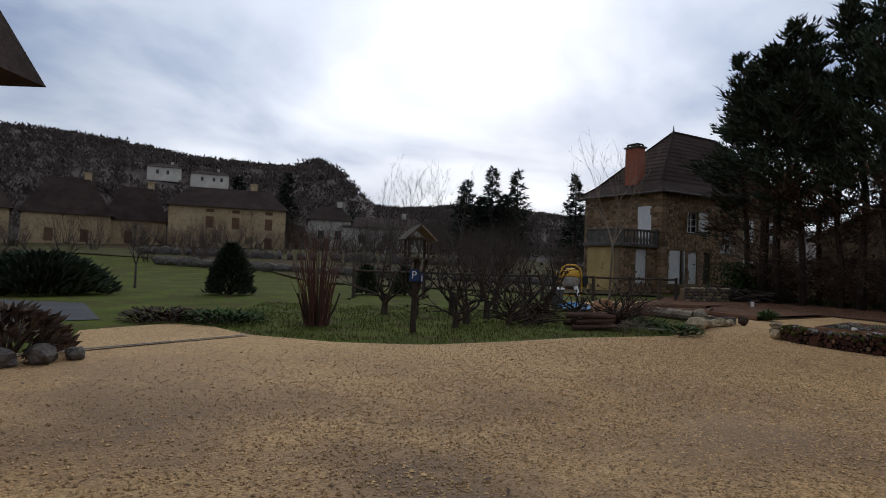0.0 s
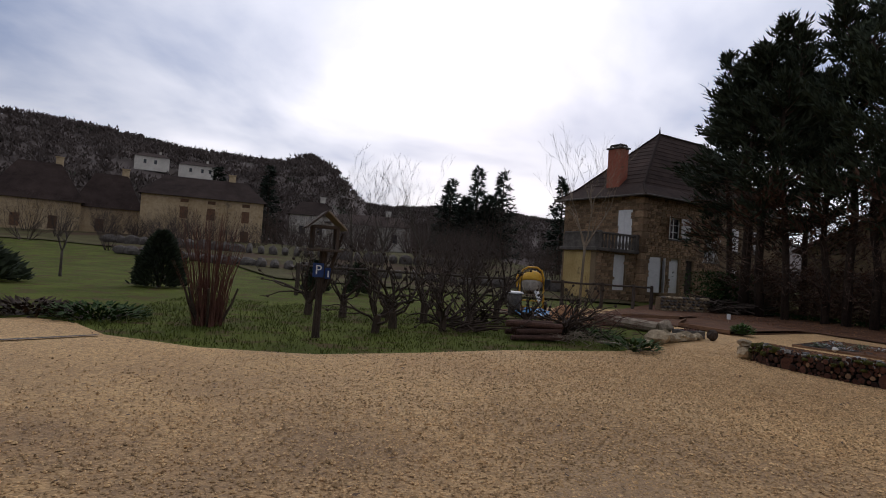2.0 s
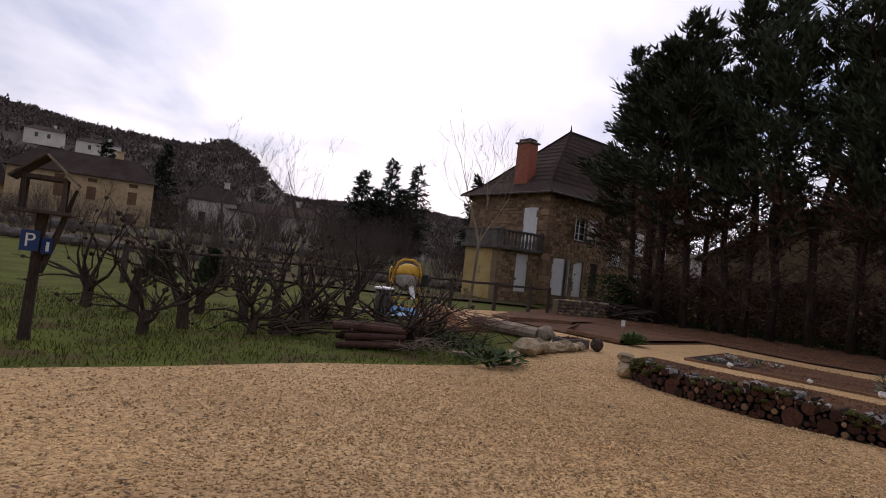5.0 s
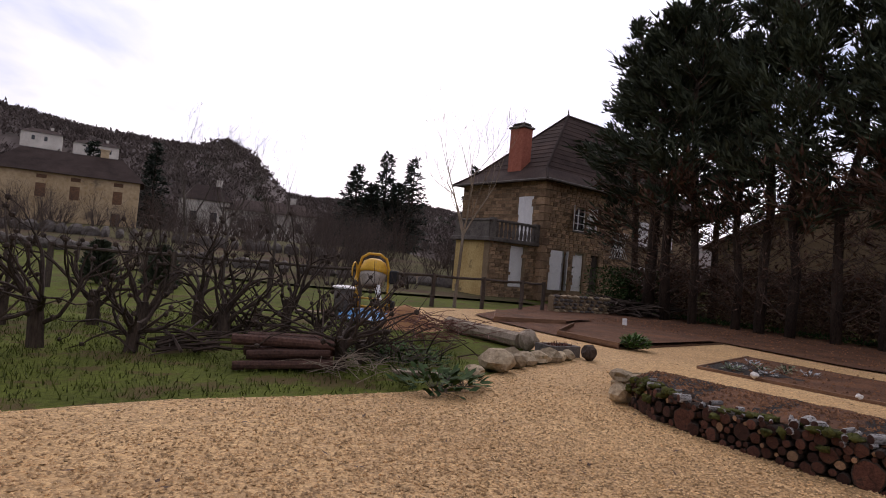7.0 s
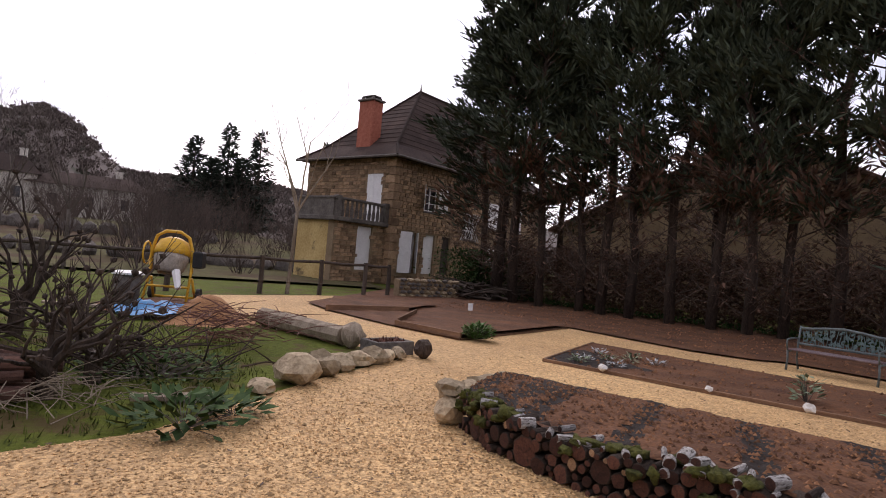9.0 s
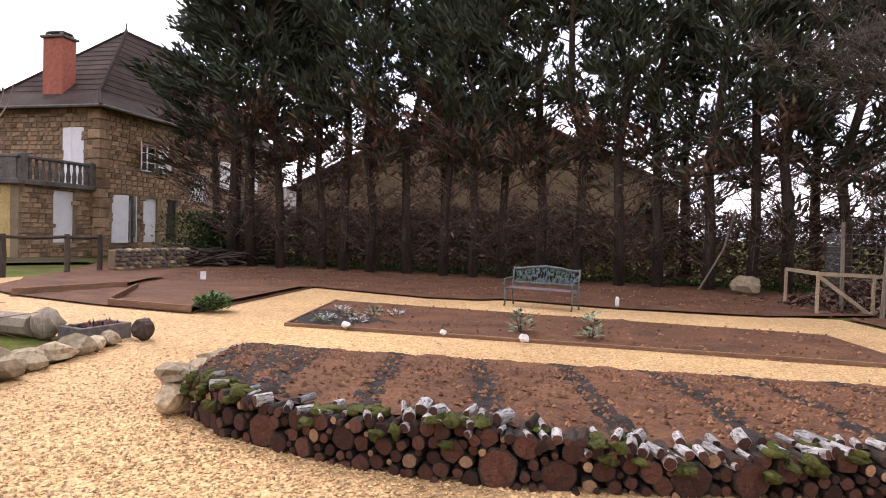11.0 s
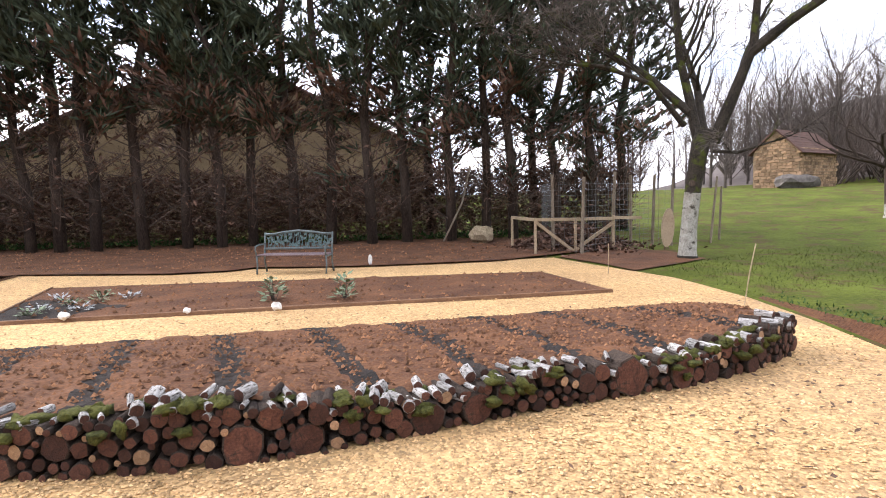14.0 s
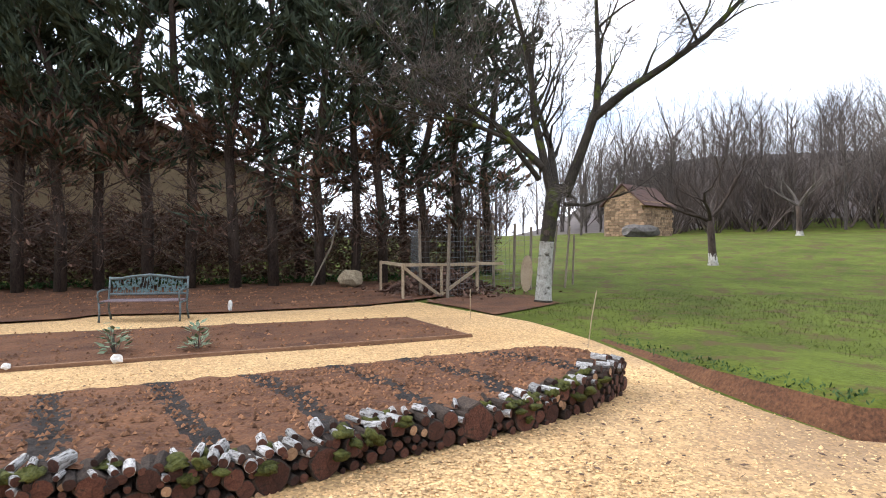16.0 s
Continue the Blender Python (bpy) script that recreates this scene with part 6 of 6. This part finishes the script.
for k, (x, y, r) in enumerate([(-5.3, 7.9, 0.22), (-5.6, 7.5, 0.2), (-5.1, 8.3, 0.15)]):
    stone(x, y, 0, (r, r * 0.8, r * 0.7), 700 + k, "dark rubble stone at the yard edge", GREY_STONE, "yard edge stones")


# ---- village, firs and far woods ----
def far_house(x, y, z, w, d, h, roof_h, yaw, wall_mat, label, wins, name="village_house", roof_mat=SLATE, chim=True):
    t = thing(name, pose(x, y, z, 0, 0, yaw), label, "house", "village houses")
    opens = [(-w / 2 + w * u - 0.45 + w / 2, -w / 2 + w * u + 0.45 + w / 2, zz, zz + hh) for u, zz, hh in wins]
    f = part("front_wall", wall_with_openings(w, h, 0.4, sorted(opens)), wall_mat, t)
    f.matrix_local = pose(-w / 2, -d / 2, 0)
    b = Shape()
    b.box(pose(0, 0.2, h / 2), w - 0.01, d - 0.41, h - 0.01)
    part("house_body", b, wall_mat, t)
    for (x0, x1, z0, z1) in opens:
        wn2 = new("window")
        wn2.parent = t
        wn2.matrix_local = pose(x0 - w / 2, -d / 2, z0)
        s = Shape()
        s.box(pose((x1 - x0) / 2, 0.1, (z1 - z0) / 2), x1 - x0 - 0.01, 0.08, z1 - z0 - 0.01)
        part("shutter", s, BOARD if wall_mat is FAR_PLASTER else GLASS_DARK, wn2)
    r = Shape()
    o = 0.4
    hx, hy = w / 2 + o, d / 2 + o
    k = min(w / 2, d / 2) * 0.6
    r.add([Vector(v) for v in ((-hx, -hy, h - 0.15), (hx, -hy, h - 0.15), (hx, hy, h - 0.15), (-hx, hy, h - 0.15), (-hx + k, 0, h + roof_h), (hx - k, 0, h + roof_h))], [(0, 1, 5, 4), (1, 2, 5), (2, 3, 4, 5), (3, 0, 4), (3, 2, 1, 0)])
    part("roof", r, roof_mat, t)
    if chim:
        c = Shape()
        c.box(pose(w * 0.22, 0.3, h + roof_h), 0.8, 0.7, 1.6, 0.03)
        c.box(pose(w * 0.22, 0.3, h + roof_h + 0.84), 1.0, 0.9, 0.1)
        part("chimney", c, wall_mat, t)
    return t


gh = ground_height
far_house(-28.0, 76.5, 1.9, 13.6, 8, 5.7, 2.6, 20, FAR_PLASTER, "long ochre village house with brown tile roof", [(0.34, 3.0, 1.4), (0.56, 3.0, 1.4), (0.85, 3.0, 1.4), (0.34, 4.9, 0.4), (0.56, 4.9, 0.4), (0.85, 4.9, 0.4), (0.85, 0.6, 1.4)])
far_house(-47.0, 73.5, 1.4, 9.0, 9, 4.6, 4.6, 32, FAR_PLASTER, "old village house with a steep brown roof", [(0.3, 1.2, 1.5), (0.7, 1.2, 1.5)])
far_house(-40.5, 77.5, 1.7, 7.0, 8, 4.0, 4.4, 26, FAR_PLASTER, "old village house with a steep brown roof", [(0.4, 1.0, 1.5)])
far_house(-55.0, 67.5, 1.0, 8.0, 9, 5.2, 4.6, 38, FAR_PLASTER, "old village house with a steep brown roof", [(0.4, 1.4, 1.5)])
far_house(-52.0, 63.0, 0.8, 4.6, 5, 2.4, 1.3, 30, PALE_PLASTER, "small pale garage with a dark roof", [(0.6, 0.1, 1.8)], "garage", SLATE, False)
far_house(-18.5, 95.5, 3.2, 6.5, 7, 4.6, 2.2, 10, PALE_PLASTER, "pale gabled village house behind shrubs", [(0.3, 1.5, 1.3), (0.7, 1.5, 1.3)])
far_house(-9.5, 97.0, 3.0, 13.0, 8, 3.9, 1.7, 6, PALE_PLASTER, "long low pale village house", [(0.2, 1.3, 1.3), (0.5, 1.3, 1.3), (0.8, 1.3, 1.3)])
far_house(6.0, 97.0, 2.6, 9.0, 8, 3.2, 1.5, 4, FAR_PLASTER, "low ochre farm building below the firs", [(0.3, 1.0, 1.4), (0.7, 1.0, 1.4)])
far_house(-101.0, 211.0, gh(-101, 211) - 1, 11, 9, 5.0, 1.6, 25, PALE_PLASTER, "white house on the wooded hill", [(0.3, 2.4, 1.4), (0.6, 2.4, 1.4)], "hill_house")
far_house(-87.0, 217.0, gh(-87, 217) - 1, 13, 9, 5.0, 1.6, 22, PALE_PLASTER, "white house on the wooded hill", [(0.3, 2.4, 1.4), (0.6, 2.4, 1.4), (0.8, 2.4, 1.4)], "hill_house")


def fir(x, y, h, r, seed):
    rng = random.Random(seed)
    z0 = gh(x, y)
    t = thing("fir_tree", at(x, y, z0), "tall dark fir with drooping boughs", "conifer", "group of firs")
    s, tr = Shape(), Shape()
    tr.tube([(0, 0, -0.2), (0, 0, h * 0.5), (0, 0, h)], [0.3, 0.18, 0.02], 6)
    z = h * 0.06
    while z < h - 0.2:
        f = z / h
        for _ in range(5):
            w = rng.uniform(0, 6.28)
            ln = r * (1 - f) ** 0.85 * rng.uniform(0.55, 1.15) + 0.15
            d = Vector((math.cos(w), math.sin(w), -0.12 + 0.5 * f))
            for k in range(int(6 + ln * 7)):
                q = rng.uniform(0.15, 1)
                p = Vector((0, 0, z)) + d * (ln * q) + Vector((rng.gauss(0, 0.13), rng.gauss(0, 0.13), rng.gauss(0, 0.1)))
                e = (d + Vector((rng.uniform(-0.8, 0.8), rng.uniform(-0.8, 0.8), rng.uniform(-0.6, 0.4)))).normalized()
                s.leaf(p, e, Vector((rng.uniform(-1, 1), rng.uniform(-1, 1), 1)), rng.uniform(0.35, 0.8), rng.uniform(0.14, 0.28))
        z += h * 0.022
    part("trunk", tr, BARK, t)
    part("foliage", s, FAR_CONIFER, t)


for k, (x, y, h, r) in enumerate([(2.9, 80, 10.4, 3.4), (6.4, 81, 12.4, 3.0), (9.8, 80, 12.0, 2.6), (17.2, 77.5, 12.6, 2.8), (4.8, 78, 8.0, 3.0), (8.0, 78.5, 8.5, 3.0), (-31, 88, 11, 2.5), (-24, 90, 12, 2.5)]):
    fir(x, y, h, r, 900 + k)


sheet("rough_meadow", [(-60, 52), (-34, 56), (-16, 50), (-7.5, 36), (5, 33.5), (13, 34), (14, 96), (-60, 96)],
      lambda x, y: ground_height(x, y) + 0.1, MEADOW, "rough brown winter meadow below the village", "meadow", 3.0)


def field_wall(p, q, h, seed):
    """A dark, uneven drystone wall across the meadow."""
    rng = random.Random(seed)
    t = thing("field_wall", at(0, 0), "low dark drystone wall across the meadow", "wall", "field walls")
    p, q = Vector((*p, 0)), Vector((*q, 0))
    n = int((q - p).length / 1.1)
    for k in range(n):
        c = p.lerp(q, (k + 0.5) / n)
        s = Shape()
        s.lump((0, 0, 0), (0.72, 0.3, h * rng.uniform(0.85, 1.15) * 0.62), rng, 1.0, 0.18, 2)
        ob = part("stone", s, GREY_STONE, t)
        ob.matrix_world = pose(c.x, c.y, gh(c.x, c.y) + h * 0.4, 0, 0, math.degrees(math.atan2(q.y - p.y, q.x - p.x)))


field_wall((-24, 49), (-4, 43), 0.7, 1)
field_wall((-4, 43), (10, 41), 0.7, 2)
field_wall((-30, 58), (6, 56), 0.9, 3)


def shrub_belt():
    """Bare scrub between the lawn and the village, and birches."""
    base = []
    for k in range(4):
        rng = random.Random(170 + k)
        cr = Shape()
        for j in range(14):
            w = rng.uniform(0, 6.28)
            grow(cr, Vector((math.cos(w) * 0.4, math.sin(w) * 0.4, -0.05)), Vector((math.cos(w) * 0.6, math.sin(w) * 0.6, 0.9)).normalized(), 1.5, 0.035, 3, rng, 0.6, 0.1, 4, None, 3, 0.2)
        base.append(cr.mesh("branchwork"))
    rng = random.Random(171)
    spots = []
    for i in range(70):
        x = rng.uniform(-46, 14)
        y = rng.uniform(33, 74) if x > -12 else rng.uniform(50, 90)
        if x > 9 and y < 50:
            continue
        spots.append((x, y, rng.uniform(0.5, 1.15)))
    for i in range(22):
        spots.append((rng.uniform(0, 13), rng.uniform(36, 70), rng.uniform(0.7, 1.2)))
    for i in range(42):
        x = rng.uniform(-62, -4)
        spots.append((x, rng.uniform(60, 72) - max(0, -x - 34) * 0.42, rng.uniform(0.5, 1.05)))
    for i in range(24):
        spots.append((rng.uniform(-24, 12), rng.uniform(76, 92), rng.uniform(1.2, 2.0)))
    for i in range(60):
        spots.append((rng.uniform(63, 74), rng.uniform(-48, -1), rng.uniform(1.3, 2.4)))
    for x, y, sc in spots:
        t = thing("bare_scrub", at(x, y, gh(x, y), rng.uniform(0, 360)), "leafless grey-brown scrub beyond the lawn", "shrub", "scrub belt")
        part("branchwork", rng.choice(base), SCRUB, t)
        t.scale = (sc, sc, sc * rng.uniform(0.8, 1.3))


shrub_belt()
bare_tree("birch_tree", at(8.1, 28.6), 8.2, 0.06, 61, "slender pale bare tree beside the rail fence", 5, (0.1, 0.0), 0.28, POST_WOOD, 0.35)
for k, (x, y) in enumerate([(-3.0, 33.5), (-1.4, 34.0), (0.6, 34.5)]):
    bare_tree("bare_tree", at(x, y), 7.4, 0.07, 65 + k, "slim bare tree beyond the fence", 5, (0, 0.1), 0.35, TWIG, 0.3, group="slim trees")


def hill_woods():
    rng = random.Random(222)
    s = Shape()
    n = 0
    while n < 5200:
        az = radians(rng.uniform(-52, 30))
        d = 120 + 310 * rng.random() ** 0.8
        x, y = d * math.sin(az), d * math.cos(az)
        z = gh(x, y)
        if z < 5:
            continue
        if any(abs(x - a) < 10 and -16 < y - b < 3 for a, b in ((-101, 211), (-87, 217))):
            continue
        k = rng.uniform(2.2, 4.6)
        c = Vector((x, y, z))
        for j in range(30):
            w = rng.uniform(0, 6.28)
            e = Vector((math.cos(w) * 0.7, math.sin(w) * 0.7, rng.uniform(0.2, 1.6))).normalized()
            s.leaf(c + Vector((rng.gauss(0, 0.35) * k, rng.gauss(0, 0.35) * k, k * rng.uniform(0.0, 0.55))), e, Vector((rng.uniform(-1, 1), rng.uniform(-1, 1), 0.2)), k * rng.uniform(0.3, 0.6), k * rng.uniform(0.1, 0.22))
        n += 1
    solo("hillside_woods", s, WOODS, "brown leafless woods covering the far hills", "woods", "", "stuff")


hill_woods()


# ---- the building beside the yard ----
def yard_building():
    t = thing("yard_building", at(0, 0), "stone farm building with overhanging tile roof", "building")
    s = Shape()
    s.box(pose(-9.0, -1.2, 1.64), 8, 11, 3.28)
    part("wall", s, MORTAR, t)
    s = Shape()
    vs = []
    for ins, z in ((0.0, 3.12), (0.95, 5.3), (4.6, 7.4)):
        vs += [Vector((-14.0 + ins, -7.5 + ins, z)), Vector((-3.95 - ins, -7.5 + ins, z)), Vector((-3.95 - ins, 5.75 - ins, z)), Vector((-14.0 + ins, 5.75 - ins, z))]
    s.add(vs, [(3, 2, 1, 0), (8, 9, 10, 11)] + [(r * 4 + i, r * 4 + (i + 1) % 4, r * 4 + 4 + (i + 1) % 4, r * 4 + 4 + i) for r in (0, 1) for i in range(4)])
    part("roof", s, SLATE, t)


yard_building()


# ---- ground detail ----
def inside(x, y, poly):
    hit = False
    for (x1, y1), (x2, y2) in zip(poly, poly[1:] + poly[:1]):
        if (y1 > y) != (y2 > y) and x < (x2 - x1) * (y - y1) / (y2 - y1) + x1:
            hit = not hit
    return hit


def in_bed(x, y):
    return any(inside(x, y, p) for p in (B2, BED1, [(9.55, 21.15), (10.35, 19.4), (14.7, 22.3), (13.3, 25.0)]))


BED1 = [(p.x, p.y) for p in FRONT[::8]] + [(14.5, 8.95), (9.75, 16.2)]


def loose_gravel():
    rng = np.random.default_rng(3)
    oct_v = np.array([(1, 0, 0), (-1, 0, 0), (0, 1, 0), (0, -1, 0), (0, 0, 1), (0, 0, -0.6)], float)
    oct_f = np.array([(0, 2, 4), (2, 1, 4), (1, 3, 4), (3, 0, 4), (2, 0, 5), (1, 2, 5), (3, 1, 5), (0, 3, 5)])
    path = [(0.5, 1.5), (2.5, 4), (4.5, 7), (6.5, 10), (8, 9), (9, 7.5)]
    vs, fs = [], []
    n = 0
    for k in range(125000):
        c = path[k % len(path)]
        x, y = rng.normal(c[0], 2.6), rng.normal(c[1] + 2.0, 2.4)
        if not inside(x, y, YARD) or in_bed(x, y):
            continue
        r = rng.uniform(0.006, 0.015) if k % 40 else rng.uniform(0.015, 0.028)
        w = rng.uniform(0, 6.28)
        m = np.array([[math.cos(w), -math.sin(w), 0], [math.sin(w), math.cos(w), 0], [0, 0, 1]])
        q = (oct_v * rng.uniform(0.6, 1.2, (6, 1)) * (r * 1.25, r, r * 0.7)) @ m.T + (x, y, 0.018)
        vs.append(q)
        fs.append(oct_f + 6 * n)
        n += 1
    me = bpy.data.meshes.new("loose_gravel")
    me.from_pydata(np.concatenate(vs).tolist(), [], np.concatenate(fs).tolist())
    me.materials.append(STONE_BIT)
    tagged(new("loose_gravel", me), "loose angular ochre gravel stones", "gravel", "", "stuff")


loose_gravel()


def litter():
    rng = random.Random(33)
    s = Shape()
    for k in range(2600):
        x, y = (rng.uniform(-6, 15), rng.uniform(2, 20)) if k < 1900 else (rng.uniform(7, 13), rng.uniform(3, 9))
        if not inside(x, y, YARD) or in_bed(x, y):
            continue
        w = rng.uniform(0, 6.28)
        s.leaf(Vector((x, y, 0.035)), Vector((math.cos(w), math.sin(w), rng.uniform(0, 0.3))).normalized(), Vector((rng.uniform(-0.4, 0.4), 0, 1)), rng.uniform(0.02, 0.085), rng.uniform(0.012, 0.04))
    solo("fallen_leaves", s, DEAD_LEAF, "brown fallen leaves and bits on gravel", "leaves", "", "stuff")
    c = Shape()
    for k in range(4200):
        u, f = rng.random(), rng.random()
        p, _ = along(u * WALL_LENGTH)
        q = p.lerp(BACK_A.lerp(BACK_B, u), 0.1 + 0.88 * f)
        z = wall_top(u * WALL_LENGTH) * (1 - f) + 0.10 * f + 0.05 * math.sin(f * math.pi)
        r = rng.uniform(0.008, 0.028)
        c.add([q + Vector((a * r, b * r, z + cc * r)) for a, b, cc in ((1, 0, 0), (-1, 0.2, 0), (0, 1, 0), (0, -1, 0.1), (0, 0, 1))], [(0, 2, 4), (2, 1, 4), (1, 3, 4), (3, 0, 4)])
    for k in range(7000):
        x, y = rng.uniform(9, 24), rng.uniform(10, 30)
        if not (inside(x, y, B2) or inside(x, y, [(14.75, 22.35), (17.7, 15.9), (19.3, 12.7), (24.5, 14), (18, 32), (12, 27)])):
            continue
        r = rng.uniform(0.01, 0.04)
        c.add([Vector((x + a * r, y + b * r, 0.06 + cc * r)) for a, b, cc in ((1, 0, 0), (-1, 0.2, 0), (0, 1, 0), (0, -1, 0.1), (0, 0, 1))], [(0, 2, 4), (2, 1, 4), (1, 3, 4), (3, 0, 4)])
    solo("soil_clods", c, CLOD, "crumbly brown clods and small stones on soil", "soil", "", "stuff")


litter()


def grass_blades():
    rng = random.Random(44)
    s = Shape()
    island = [(-5.2, 12.9), (-3.7, 11.6), (-2, 11.0), (-0.2, 11.1), (1.4, 12.0), (3, 13.0), (4.5, 13.6), (5.4, 14.0), (6.5, 15.8), (6.0, 20), (-6, 20)]
    right = [(11.1, 6.0), (11.95, 6.5), (12.75, 6.85), (13.9, 7.15), (15.5, 7.7), (17.4, 8.7), (19, 9.2), (24, 6), (24, -4), (11.5, -1)]
    for poly, n, x0, x1, y0, y1, hh in ((island, 26000, -6, 7, 11, 20, 0.06), (right, 24000, 11, 24, -4, 9.5, 0.045)):
        for k in range(n):
            x, y = rng.uniform(x0, x1), rng.uniform(y0, y1)
            if not inside(x, y, poly):
                continue
            if noise.noise(Vector((x * 1.1, y * 1.1, 0))) < -0.25 and rng.random() < 0.7:
                continue
            w, h = rng.uniform(0, 6.28), hh * rng.uniform(0.4, 1.5)
            a = Vector((math.cos(w), math.sin(w), 0)) * 0.008
            p = Vector((x, y, 0.0))
            s.add([p - a, p + a, p + Vector((rng.uniform(-0.04, 0.04), rng.uniform(-0.04, 0.04), h))], [(0, 1, 2)])
    solo("grass_blades", s, BLADE, "uneven tufts of winter grass", "grass", "", "stuff")


grass_blades()


def bank():
    """The cut earth bank along the lawn edge, with weeds."""
    rng = random.Random(55)
    s, w2 = Shape(), Shape()
    pts = [(10.6, 2.5), (11.12, 6.3), (11.92, 6.68), (12.72, 6.98), (13.82, 7.28), (15.4, 7.85)]
    hs = [0.3, 0.3, 0.26, 0.2, 0.1, 0.03]
    vs = []
    for (x, y), h in zip(pts, hs):
        vs += [Vector((x, y, -0.02)), Vector((x + 0.12, y - 0.12, h * 0.8)), Vector((x + 0.5, y - 0.45, h)), Vector((x + 2.6, y - 2.4, -0.02))]
    fs = []
    for i in range(len(pts) - 1):
        for j in range(3):
            fs.append((i * 4 + j, i * 4 + j + 1, i * 4 + j + 5, i * 4 + j + 4))
    s.add(vs, fs)
    ob = solo("lawn_bank", s, SOIL, "small cut earth bank topped with grass", "bank", "", "structure", True)
    ob.data.materials.append(GRASS)
    for p in ob.data.polygons:
        if p.index % 3:
            p.material_index = 1
    for k in range(600):
        i = rng.randint(0, 4)
        f = rng.random()
        p = Vector((*pts[i], 0)).lerp(Vector((*pts[i + 1], 0)), f)
        h = hs[i] + (hs[i + 1] - hs[i]) * f
        q = p + Vector((0.12, -0.12, 0)) * rng.uniform(0.2, 3.0)
        e = Vector((rng.uniform(-1, 1), rng.uniform(-1, 1), rng.uniform(0.1, 1))).normalized()
        w2.leaf(q + Vector((0, 0, h * 0.9)), e, Vector((0, 0, 1)), rng.uniform(0.03, 0.08), 0.02)
    solo("bank_weeds", w2, LEAF_GREEN, "low green weeds on the bank edge", "weeds", "", "stuff")


bank()
